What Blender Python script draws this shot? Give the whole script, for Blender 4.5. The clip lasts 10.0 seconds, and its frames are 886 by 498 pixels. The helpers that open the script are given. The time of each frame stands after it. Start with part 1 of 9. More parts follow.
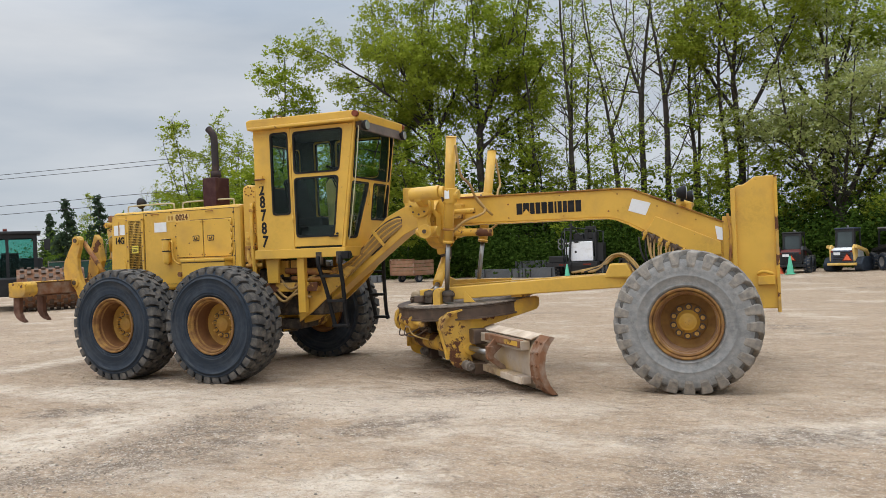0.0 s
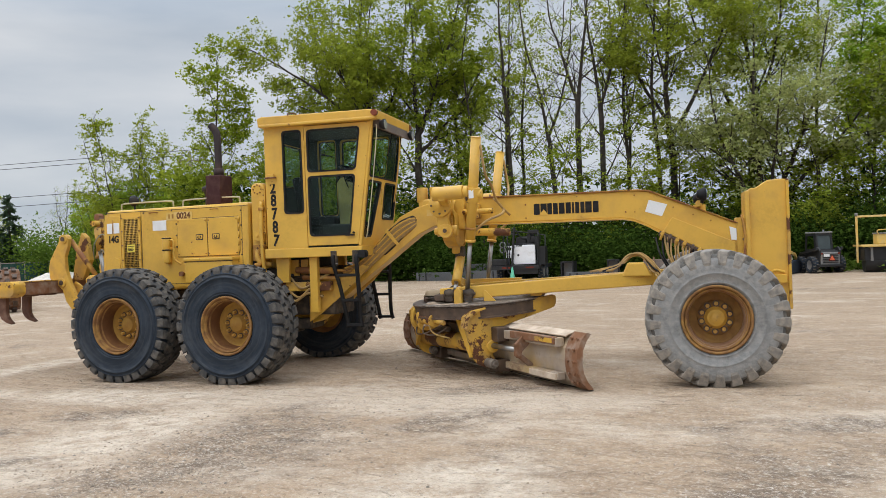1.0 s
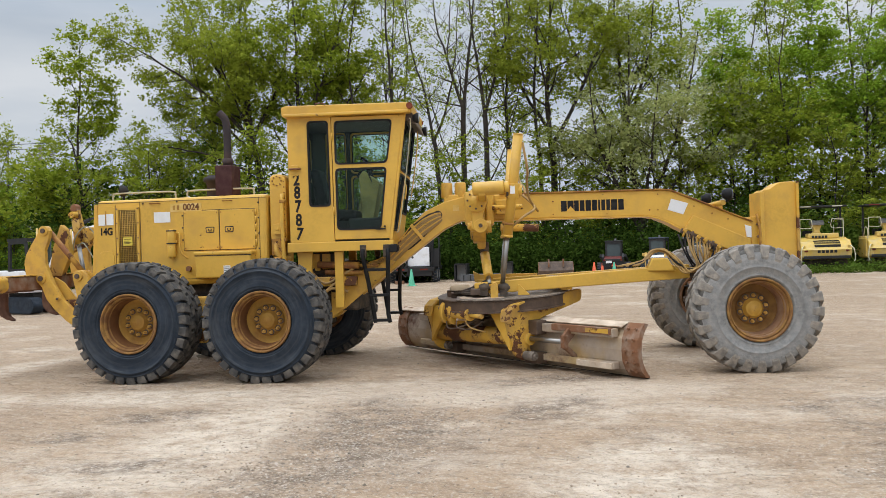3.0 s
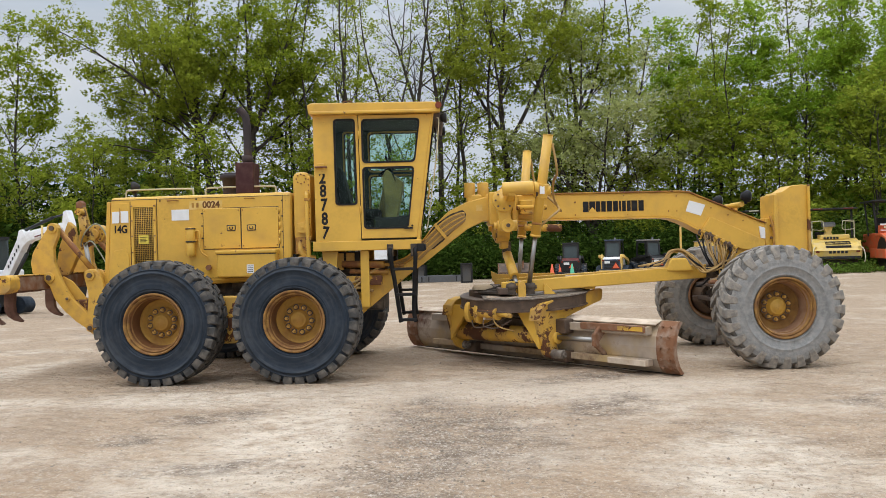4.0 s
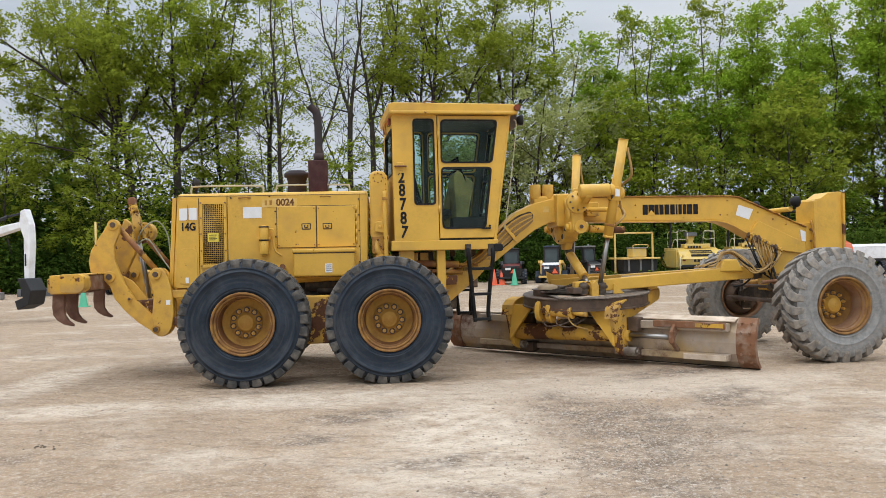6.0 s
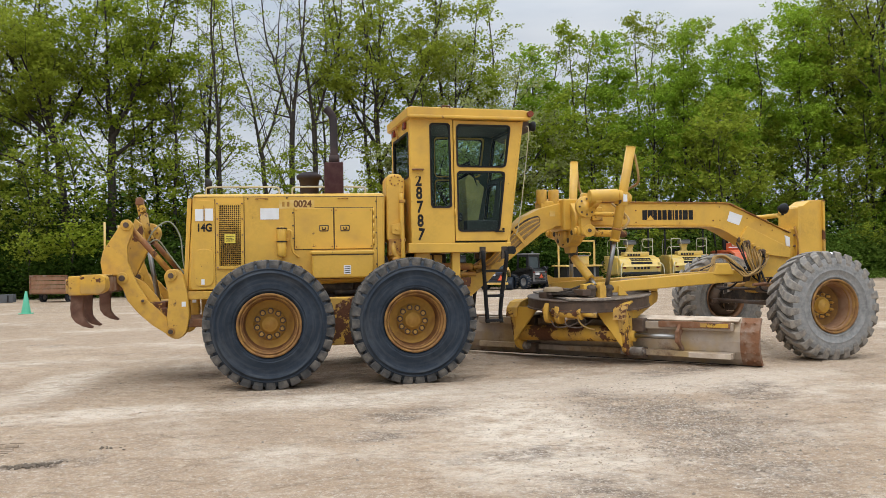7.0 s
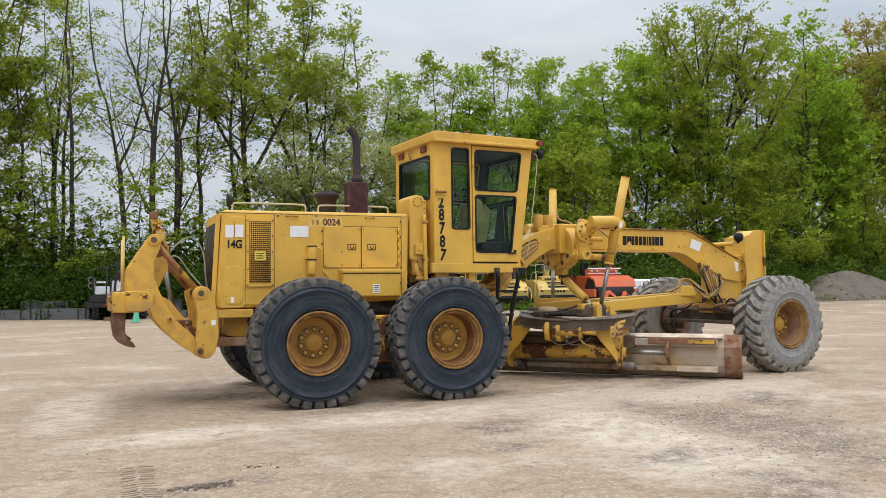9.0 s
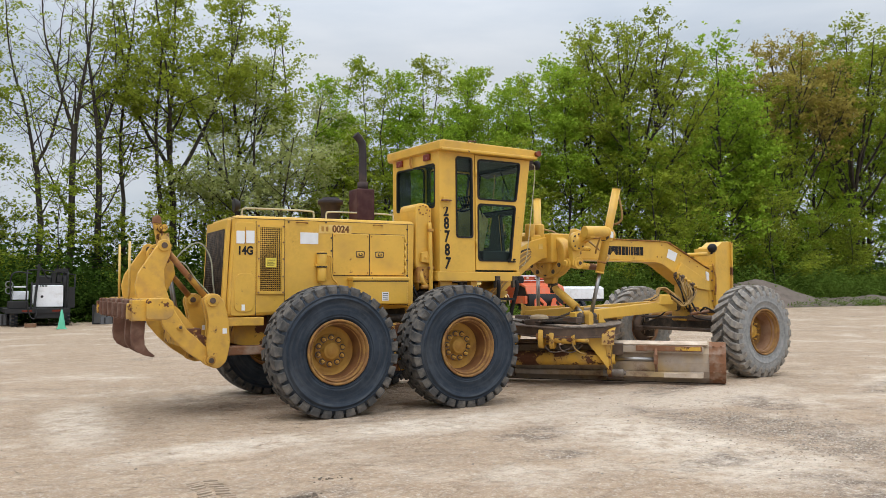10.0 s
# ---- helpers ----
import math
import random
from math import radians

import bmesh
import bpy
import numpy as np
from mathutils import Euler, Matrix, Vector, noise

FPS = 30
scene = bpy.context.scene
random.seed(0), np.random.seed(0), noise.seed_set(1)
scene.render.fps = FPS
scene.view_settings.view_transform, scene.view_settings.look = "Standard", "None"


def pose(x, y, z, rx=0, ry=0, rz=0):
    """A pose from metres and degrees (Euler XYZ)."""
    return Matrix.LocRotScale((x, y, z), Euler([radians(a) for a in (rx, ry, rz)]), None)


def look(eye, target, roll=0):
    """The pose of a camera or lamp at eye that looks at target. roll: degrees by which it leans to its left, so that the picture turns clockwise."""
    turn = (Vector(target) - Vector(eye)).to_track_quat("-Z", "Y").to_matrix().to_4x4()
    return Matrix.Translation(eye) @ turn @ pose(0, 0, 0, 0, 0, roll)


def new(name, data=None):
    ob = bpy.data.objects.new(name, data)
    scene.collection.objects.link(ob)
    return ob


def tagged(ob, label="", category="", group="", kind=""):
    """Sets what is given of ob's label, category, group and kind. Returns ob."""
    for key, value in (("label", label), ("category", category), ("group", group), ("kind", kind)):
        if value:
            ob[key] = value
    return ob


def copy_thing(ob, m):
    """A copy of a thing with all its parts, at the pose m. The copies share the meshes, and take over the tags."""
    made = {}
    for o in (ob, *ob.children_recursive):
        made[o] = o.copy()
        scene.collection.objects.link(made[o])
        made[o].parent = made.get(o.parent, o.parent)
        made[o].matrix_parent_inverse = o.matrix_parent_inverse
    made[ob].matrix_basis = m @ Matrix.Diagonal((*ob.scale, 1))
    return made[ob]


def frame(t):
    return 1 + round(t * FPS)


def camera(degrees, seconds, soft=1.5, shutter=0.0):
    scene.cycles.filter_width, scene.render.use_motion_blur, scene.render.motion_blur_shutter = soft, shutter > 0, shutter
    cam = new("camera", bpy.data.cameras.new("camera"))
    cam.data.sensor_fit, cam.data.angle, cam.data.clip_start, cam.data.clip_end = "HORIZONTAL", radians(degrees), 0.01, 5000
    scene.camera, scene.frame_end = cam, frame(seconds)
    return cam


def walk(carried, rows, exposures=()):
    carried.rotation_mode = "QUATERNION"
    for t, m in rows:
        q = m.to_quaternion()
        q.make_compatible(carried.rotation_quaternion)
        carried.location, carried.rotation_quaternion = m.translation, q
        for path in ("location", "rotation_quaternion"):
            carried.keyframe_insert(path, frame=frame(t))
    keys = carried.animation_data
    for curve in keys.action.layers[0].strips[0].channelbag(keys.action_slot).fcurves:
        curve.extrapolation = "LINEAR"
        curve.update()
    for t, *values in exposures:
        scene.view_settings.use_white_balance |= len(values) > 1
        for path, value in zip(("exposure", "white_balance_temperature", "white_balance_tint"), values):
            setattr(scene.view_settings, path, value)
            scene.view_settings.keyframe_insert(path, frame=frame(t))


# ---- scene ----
cam = camera(56.5, 10.0, soft=0.6)
PATH = [
    (0, (7.944, -9.648, 1.584), (7.095, -7.838, 1.582), -2.3),
    (0.5, (7.347, -9.943, 1.569), (6.595, -8.09, 1.569), -2.2),
    (1, (6.764, -10.227, 1.568), (6.105, -8.338, 1.569), -2.1),
    (1.5, (6.163, -10.43, 1.568), (5.596, -8.512, 1.568), -2.0),
    (2, (5.592, -10.613, 1.558), (5.118, -8.67, 1.558), -1.9),
    (2.5, (4.994, -10.747, 1.52), (4.616, -8.783, 1.521), -1.8),
    (4, (3.181, -11.001, 1.516), (3.062, -9.005, 1.517), -1.5),
    (4.5, (2.55, -11.036, 1.5), (2.499, -9.036, 1.507), -1.4),
    (5, (1.976, -11.049, 1.511), (1.986, -9.049, 1.517), -1.4),
    (5.5, (1.362, -11.077, 1.506), (1.438, -9.079, 1.513), -1.3),
    (7, (-0.49, -11.095, 1.417), (-0.144, -9.126, 1.447), -1.0),
    (7.5, (-1.176, -11.062, 1.414), (-0.716, -9.116, 1.455), -0.9),
    (8, (-1.858, -11.009, 1.4), (-1.289, -9.092, 1.456), -0.8),
    (8.5, (-2.48, -10.878, 1.397), (-1.816, -8.993, 1.467), -0.6),
    (9, (-3.097, -10.69, 1.387), (-2.333, -8.843, 1.471), -0.5),
    (9.5, (-3.691, -10.424, 1.387), (-2.825, -8.624, 1.482), -0.4),
    (10, (-4.272, -10.169, 1.423), (-3.307, -8.42, 1.52), -0.2),
]
walk(cam, [(t, look(eye, target, roll)) for t, eye, target, roll in PATH], [(0, 0.03), (1.5, 0.05), (4, 0.09), (7.5, 0.11), (10, 0.12)])

# ---- sky and sun: overcast, soft light ----
world = bpy.data.worlds.new("sky")
scene.world = world
world.use_nodes = True
wn, wl = world.node_tree.nodes, world.node_tree.links
wn.clear()
w_out, w_bg, w_mix = wn.new("ShaderNodeOutputWorld"), wn.new("ShaderNodeBackground"), wn.new("ShaderNodeMix")
w_sky, w_co, w_map, w_noise, w_ramp = (wn.new("ShaderNodeTexSky"), wn.new("ShaderNodeTexCoord"), wn.new("ShaderNodeMapping"),
                                       wn.new("ShaderNodeTexNoise"), wn.new("ShaderNodeValToRGB"))
SUN_UP, SUN_TURN = radians(52), radians(200)
w_sky.sky_type, w_sky.sun_disc, w_sky.sun_elevation, w_sky.sun_rotation = "NISHITA", False, SUN_UP, SUN_TURN
w_map.inputs["Scale"].default_value = (1.6, 1.6, 7.0)
w_noise.inputs["Scale"].default_value, w_noise.inputs["Detail"].default_value = 1.7, 6.0
w_ramp.color_ramp.elements[0].position, w_ramp.color_ramp.elements[0].color = 0.30, (5.3, 6.0, 6.9, 1)
w_ramp.color_ramp.elements[1].position, w_ramp.color_ramp.elements[1].color = 0.68, (8.0, 8.3, 8.7, 1)
w_mix.data_type, w_mix.inputs["Factor"].default_value = "RGBA", 0.9
w_bg.inputs["Strength"].default_value = 0.1
wl.new(w_co.outputs["Generated"], w_map.inputs["Vector"])
wl.new(w_map.outputs["Vector"], w_noise.inputs["Vector"])
wl.new(w_noise.outputs["Fac"], w_ramp.inputs["Fac"])
wl.new(w_sky.outputs["Color"], w_mix.inputs["A"])
wl.new(w_ramp.outputs["Color"], w_mix.inputs["B"])
w_sep, w_up, w_lit = wn.new("ShaderNodeSeparateXYZ"), wn.new("ShaderNodeMapRange"), wn.new("ShaderNodeVectorMath")
w_up.inputs["From Min"].default_value, w_up.inputs["From Max"].default_value = 0.25, 1.0
w_up.inputs["To Min"].default_value, w_up.inputs["To Max"].default_value = 0.84, 3.1   # an overcast sky is brightest overhead
w_lit.operation = "SCALE"
wl.new(w_co.outputs["Generated"], w_sep.inputs["Vector"])
wl.new(w_sep.outputs["Z"], w_up.inputs["Value"])
wl.new(w_mix.outputs["Result"], w_lit.inputs[0])
wl.new(w_up.outputs["Result"], w_lit.inputs["Scale"])
wl.new(w_lit.outputs["Vector"], w_bg.inputs["Color"])
wl.new(w_bg.outputs["Background"], w_out.inputs["Surface"])
sun = new("sun", bpy.data.lights.new("sun", "SUN"))
sun.data.energy, sun.data.angle, sun.data.color = 0.7, radians(40), (1.0, 0.96, 0.9)
sun.matrix_world = look((-5, -12, 30), (2, 0, 0))


# ---- materials ----
def material(name, base, rough=0.6, metal=0.0, vary=0.12, grain=18.0, dirt=None, dirt_amount=0.0, dirt_scale=2.2, bump=0.15,
             rust=0.0, rust_scale=6.0, rust_soft=0.04, spread=0.0):
    """A weathered surface: base colour, fine grain, broad dirt and sharp rust chips, at real size."""
    m = bpy.data.materials.new(name)
    m.use_nodes = True
    n, l = m.node_tree.nodes, m.node_tree.links
    p = n["Principled BSDF"]
    co = n.new("ShaderNodeTexCoord")

    def noise_at(scale, detail=4.0, rough_=0.55):
        t = n.new("ShaderNodeTexNoise")
        t.inputs["Scale"].default_value, t.inputs["Detail"].default_value, t.inputs["Roughness"].default_value = scale, detail, rough_
        l.new(co.outputs["Object"], t.inputs["Vector"])
        return t.outputs["Fac"]

    def ramp(value, a, b):
        r = n.new("ShaderNodeMapRange")
        r.inputs["From Min"].default_value, r.inputs["From Max"].default_value = a, b
        l.new(value, r.inputs["Value"])
        return r.outputs["Result"]

    def mix(fac, a, b):
        x = n.new("ShaderNodeMix")
        x.data_type = "RGBA"
        for value, key in ((fac, "Factor"), (a, "A"), (b, "B")):
            if isinstance(value, tuple):
                x.inputs[key].default_value = (*value, 1)
            elif isinstance(value, float):
                x.inputs[key].default_value = value
            else:
                l.new(value, x.inputs[key])
        return x.outputs["Result"]

    fine, broad = noise_at(grain, 6.0), noise_at(dirt_scale, 5.0)
    dark, light = tuple(c * (1 - vary) for c in base), tuple(min(1.0, c * (1 + vary)) for c in base)
    col = mix(ramp(broad, 0.3, 0.7), dark, light)
    col = mix(ramp(fine, 0.35, 0.8), col, tuple(min(1.0, c * (1 + vary * 0.6)) for c in base))
    if spread:
        info, hsv = n.new("ShaderNodeObjectInfo"), n.new("ShaderNodeHueSaturation")
        l.new(ramp(info.outputs["Random"], 0.0, 1.0), hsv.inputs["Value"])
        hsv.inputs["Value"].default_value = 1
        mr = hsv.inputs["Value"].links[0].from_node
        mr.inputs["To Min"].default_value, mr.inputs["To Max"].default_value = 1 - spread, 1 + spread
        l.new(col, hsv.inputs["Color"])
        col = hsv.outputs["Color"]
    if dirt:
        edge = 0.62 - 0.3 * dirt_amount
        f = ramp(noise_at(dirt_scale * 1.7, 8.0), edge - 0.06, edge + 0.2)
        scaled = n.new("ShaderNodeMath")
        scaled.operation = "MULTIPLY"
        scaled.inputs[1].default_value = min(1.0, 0.35 + dirt_amount)
        l.new(f, scaled.inputs[0])
        col = mix(scaled.outputs[0], col, dirt)
    if rust:
        edge = 0.70 - 0.22 * rust
        f = ramp(noise_at(rust_scale, 12.0, 0.68), edge, edge + rust_soft)
        col = mix(f, col, mix(fine, (0.055, 0.022, 0.012), (0.17, 0.07, 0.035)))
    l.new(col, p.inputs["Base Color"])
    l.new(ramp(fine, 0.0, 1.0), p.inputs["Roughness"])
    rr = p.inputs["Roughness"].links[0].from_node
    rr.inputs["To Min"].default_value, rr.inputs["To Max"].default_value = max(0.05, rough - 0.12), min(1.0, rough + 0.12)
    p.inputs["Metallic"].default_value = metal
    if rough > 0.55 and not metal:
        p.inputs["Specular IOR Level"].default_value = 0.22   # dusty, weathered surfaces
    if bump:
        b = n.new("ShaderNodeBump")
        b.inputs["Strength"].default_value, b.inputs["Distance"].default_value = bump, 0.01
        l.new(fine, b.inputs["Height"])
        l.new(b.outputs["Normal"], p.inputs["Normal"])
    return m


DUST = (0.36, 0.30, 0.24)
YELLOW = material("yellow_paint", (0.665, 0.392, 0.058), 0.40, vary=0.12, grain=30, dirt=(0.46, 0.265, 0.066), dirt_amount=0.22, bump=0.05, rust=0.16, rust_scale=13)
YELLOW_WORN = material("worn_yellow_paint", (0.62, 0.36, 0.055), 0.6, vary=0.14, grain=22, dirt=(0.32, 0.20, 0.09), dirt_amount=0.45, bump=0.1, rust=0.80, rust_scale=3.4, rust_soft=0.025)
# Rust brown, deepened to put shade into the inside of the rim.
RIM_BARREL = material("shaded_rust_barrel", (0.155, 0.070, 0.029), 0.8, vary=0.3, grain=22, dirt=(0.29, 0.15, 0.045), dirt_amount=0.3, dirt_scale=3.0, bump=0.2)
FRONT_DISC = material("rust_browned_disc", (0.22, 0.115, 0.038), 0.75, vary=0.25, grain=22, dirt=(0.34, 0.19, 0.05), dirt_amount=0.35, dirt_scale=5.0, bump=0.15)
RIM_DISC = material("stained_disc_paint", (0.42, 0.235, 0.05), 0.65, vary=0.2, grain=22, dirt=(0.26, 0.125, 0.04), dirt_amount=0.35, dirt_scale=4.0, bump=0.12)
DUSTY_BARREL = material("dusty_rust_barrel", (0.27, 0.15, 0.085), 0.85, vary=0.28, grain=20, dirt=(0.40, 0.27, 0.18), dirt_amount=0.4, dirt_scale=3.0, bump=0.2)
YELLOW_RIM = material("rim_paint", (0.50, 0.275, 0.05), 0.6, vary=0.15, grain=25, dirt=(0.23, 0.095, 0.04), dirt_amount=0.75, dirt_scale=3.0, bump=0.1, rust=0.5)
YELLOW_STAINED = material("stained_yellow_paint", (0.62, 0.36, 0.055), 0.55, vary=0.12, grain=24, dirt=(0.40, 0.22, 0.07), dirt_amount=0.3, dirt_scale=5.0, bump=0.08, rust=0.36, rust_scale=7.0)
RUST = material("rusty_steel", (0.20, 0.095, 0.05), 0.8, vary=0.3, grain=30, dirt=DUST, dirt_amount=0.35, dirt_scale=4, bump=0.3)
SHANK_RUST = material("dark_ripper_rust", (0.115, 0.058, 0.040), 0.75, vary=0.35, grain=26, dirt=(0.24, 0.15, 0.105), dirt_amount=0.3, dirt_scale=5, bump=0.3)
RUST_LIP = material("rusted_rim_lip", (0.19, 0.095, 0.038), 0.7, vary=0.35, grain=30, dirt=(0.36, 0.20, 0.055), dirt_amount=0.5, dirt_scale=5, bump=0.25)
BLADE_STEEL = material("bare_blade_steel", (0.37, 0.30, 0.235), 0.6, metal=0.1, vary=0.38, grain=14, dirt=(0.50, 0.33, 0.11), dirt_amount=0.42, dirt_scale=1.3, bump=0.3, rust=0.86, rust_scale=2.6, rust_soft=0.18)
RUBBER = material("black_rubber", (0.017, 0.025, 0.037), 0.64, vary=0.45, grain=24, dirt=(0.046, 0.056, 0.070), dirt_amount=0.34, dirt_scale=3.4, bump=0.3)


def scuff_rings(m, scuff, amount):
    """Rubbed rings round the wheel's axle, paler towards the shoulder, broken up by fine wear."""
    n, l = m.node_tree.nodes, m.node_tree.links
    p = n["Principled BSDF"]
    co, flat, size, sep, join, tex = (n.new("ShaderNodeTexCoord"), n.new("ShaderNodeVectorMath"), n.new("ShaderNodeVectorMath"), n.new("ShaderNodeSeparateXYZ"),
                                      n.new("ShaderNodeCombineXYZ"), n.new("ShaderNodeTexNoise"))
    flat.operation, flat.inputs[1].default_value, size.operation = "MULTIPLY", (1, 0, 1), "LENGTH"
    l.new(co.outputs["Object"], flat.inputs[0])
    l.new(flat.outputs[0], size.inputs[0])
    l.new(co.outputs["Object"], sep.inputs[0])
    far = n.new("ShaderNodeMath")
    far.operation, far.inputs[1].default_value = "MULTIPLY", 34.0
    l.new(size.outputs["Value"], far.inputs[0])
    for a, b, k in (("X", "Y", 3.0), ("Z", "Z", 3.0)):
        s = n.new("ShaderNodeMath")
        s.operation, s.inputs[1].default_value = "MULTIPLY", k
        l.new(sep.outputs[a], s.inputs[0])
        l.new(s.outputs[0], join.inputs[b])
    l.new(far.outputs[0], join.inputs["X"])
    l.new(join.outputs[0], tex.inputs["Vector"])
    tex.inputs["Scale"].default_value, tex.inputs["Detail"].default_value = 1.0, 5.0
    streak, shoulder, mixer = n.new("ShaderNodeMapRange"), n.new("ShaderNodeMapRange"), n.new("ShaderNodeMix")
    streak.inputs["From Min"].default_value, streak.inputs["From Max"].default_value = 0.46, 0.74
    l.new(tex.outputs["Fac"], streak.inputs["Value"])
    shoulder.inputs["From Min"].default_value, shoulder.inputs["From Max"].default_value = 0.40, 0.70
    shoulder.inputs["To Min"].default_value, shoulder.inputs["To Max"].default_value = amount * 0.45, amount
    l.new(size.outputs["Value"], shoulder.inputs["Value"])
    both = n.new("ShaderNodeMath")
    both.operation = "MULTIPLY"
    l.new(streak.outputs[0], both.inputs[0])
    l.new(shoulder.outputs[0], both.inputs[1])
    mixer.data_type = "RGBA"
    l.new(both.outputs[0], mixer.inputs["Factor"])
    l.new(p.inputs["Base Color"].links[0].from_socket, mixer.inputs["A"])
    mixer.inputs["B"].default_value = (*scuff, 1)
    l.new(mixer.outputs["Result"], p.inputs["Base Color"])
    return m


TYRE_WALL = scuff_rings(material("scuffed_tyre_wall", (0.017, 0.025, 0.037), 0.6, vary=0.45, grain=24, dirt=(0.046, 0.056, 0.070), dirt_amount=0.30, dirt_scale=3.4, bump=0.3), (0.105, 0.107, 0.110), 0.48)
TREAD = material("dusty_tread", (0.060, 0.059, 0.058), 0.85, vary=0.35, grain=20, dirt=(0.19, 0.168, 0.142), dirt_amount=0.45, dirt_scale=5, bump=0.4)
GREY_RUBBER = material("grey_worn_rubber", (0.215, 0.216, 0.212), 0.9, vary=0.26, grain=34, dirt=(0.335, 0.322, 0.30), dirt_amount=0.45, dirt_scale=9, bump=0.7)
GREY_TREAD = material("grey_dusty_tread", (0.190, 0.176, 0.158), 0.95, vary=0.28, grain=32, dirt=(0.33, 0.29, 0.242), dirt_amount=0.55, dirt_scale=9, bump=0.7)
# Unscuffed rubber, coloured darker still for the shade inside the tread grooves.
GROOVE_SHADE = material("shaded_groove_rubber", (0.095, 0.091, 0.085), 0.95, vary=0.3, grain=24, dirt=(0.20, 0.18, 0.155), dirt_amount=0.4, dirt_scale=8, bump=0.5)
BLACK = material("black_paint", (0.012, 0.012, 0.013), 0.6, vary=0.3, grain=30, dirt=(0.07, 0.06, 0.05), dirt_amount=0.2, bump=0.1)
DARK = material("greasy_dark_metal", (0.040, 0.033, 0.028), 0.6, vary=0.4, grain=18, dirt=(0.15, 0.11, 0.075), dirt_amount=0.4, dirt_scale=6, bump=0.3)
MAROON = material("maroon_primer", (0.050, 0.018, 0.019), 0.7, vary=0.2, grain=25, dirt=(0.16, 0.09, 0.07), dirt_amount=0.25, bump=0.15)
SOOT = material("sooty_steel", (0.040, 0.033, 0.035), 0.75, vary=0.3, grain=20, dirt=(0.12, 0.07, 0.05), dirt_amount=0.3, bump=0.2)
CHROME = material("chromed_rod", (0.30, 0.29, 0.275), 0.42, metal=1.0, vary=0.1, grain=40, dirt=(0.3, 0.27, 0.24), dirt_amount=0.2, bump=0.02)
WHITE = material("white_sticker", (0.78, 0.79, 0.80), 0.5, vary=0.05, grain=40, dirt=(0.6, 0.57, 0.5), dirt_amount=0.15, bump=0.0)
CREAM = material("faded_plate", (0.66, 0.43, 0.11), 0.6, vary=0.14, grain=30, dirt=(0.74, 0.58, 0.30), dirt_amount=0.4, bump=0.0)
LEMON = material("warning_label", (0.75, 0.60, 0.08), 0.5, vary=0.08, grain=30, bump=0.0)
LINING = material("dark_cab_lining", (0.060, 0.070, 0.058), 0.8, vary=0.2, grain=30, bump=0.1)
RAIL = material("faded_rail_paint", (0.50, 0.44, 0.27), 0.6, vary=0.2, grain=20, dirt=(0.35, 0.33, 0.28), dirt_amount=0.4, bump=0.1)
SEAT = material("black_vinyl", (0.018, 0.018, 0.018), 0.6, vary=0.2, grain=40, bump=0.2)
HOSE = material("dusty_yellow_hose", (0.38, 0.24, 0.085), 0.65, vary=0.2, grain=20, dirt=(0.25, 0.17, 0.09), dirt_amount=0.5, bump=0.1)
PALE_HOSE = material("grey_green_hose", (0.33, 0.34, 0.25), 0.7, vary=0.2, grain=20, dirt=(0.24, 0.21, 0.15), dirt_amount=0.4, bump=0.1)
DUSTY = material("dust_covered_steel", (0.60, 0.50, 0.395), 0.95, vary=0.2, grain=14, dirt=(0.38, 0.27, 0.18), dirt_amount=0.45, dirt_scale=3, bump=0.2)
DARK_RUST = material("greasy_brown_steel", (0.075, 0.048, 0.033), 0.55, vary=0.4, grain=22, dirt=(0.19, 0.12, 0.072), dirt_amount=0.3, dirt_scale=3, bump=0.2)
GREASE = material("dusty_grease", (0.13, 0.105, 0.085), 0.6, vary=0.4, grain=16, dirt=(0.36, 0.32, 0.275), dirt_amount=0.42, dirt_scale=9, bump=0.3)
DOME = material("dusty_cream_cap", (0.40, 0.31, 0.20), 0.8, vary=0.15, grain=20, dirt=DUST, dirt_amount=0.4, bump=0.1)
LAMP_RED = material("red_lens", (0.16, 0.022, 0.012), 0.25, vary=0.1, bump=0.0)
LAMP_AMBER = material("amber_lens", (0.20, 0.042, 0.014), 0.25, vary=0.1, bump=0.0)
CONSOLE = material("dull_olive_paint", (0.46, 0.37, 0.14), 0.6, vary=0.2, grain=20, dirt=(0.16, 0.13, 0.07), dirt_amount=0.4, bump=0.1)
LENS = material("lamp_lens", (0.55, 0.57, 0.58), 0.12, metal=0.6, vary=0.1, bump=0.0)


def glass_material(name, tint):
    """A tinted pane: see-through, with a glossy coat that grows towards grazing views."""
    m = bpy.data.materials.new(name)
    m.use_nodes = True
    n, l = m.node_tree.nodes, m.node_tree.links
    n.remove(n["Principled BSDF"])
    see, gloss, mixer, edge, power, scale = (n.new("ShaderNodeBsdfTransparent"), n.new("ShaderNodeBsdfGlossy"), n.new("ShaderNodeMixShader"), n.new("ShaderNodeLayerWeight"),
                                             n.new("ShaderNodeMath"), n.new("ShaderNodeMath"))
    see.inputs["Color"].default_value = (*tint, 1)
    gloss.inputs["Roughness"].default_value = 0.03
    gloss.inputs["Color"].default_value = (0.8, 0.85, 0.85, 1)
    power.operation, power.inputs[1].default_value = "POWER", 4.0
    scale.operation, scale.inputs[1].default_value, scale.inputs[2].default_value = "MULTIPLY_ADD", 0.45, 0.012
    l.new(edge.outputs["Facing"], power.inputs[0])
    l.new(power.outputs[0], scale.inputs[0])
    l.new(scale.outputs[0], mixer.inputs["Fac"])
    l.new(see.outputs["BSDF"], mixer.inputs[1])
    l.new(gloss.outputs["BSDF"], mixer.inputs[2])
    l.new(mixer.outputs["Shader"], n["Material Output"].inputs["Surface"])
    return m


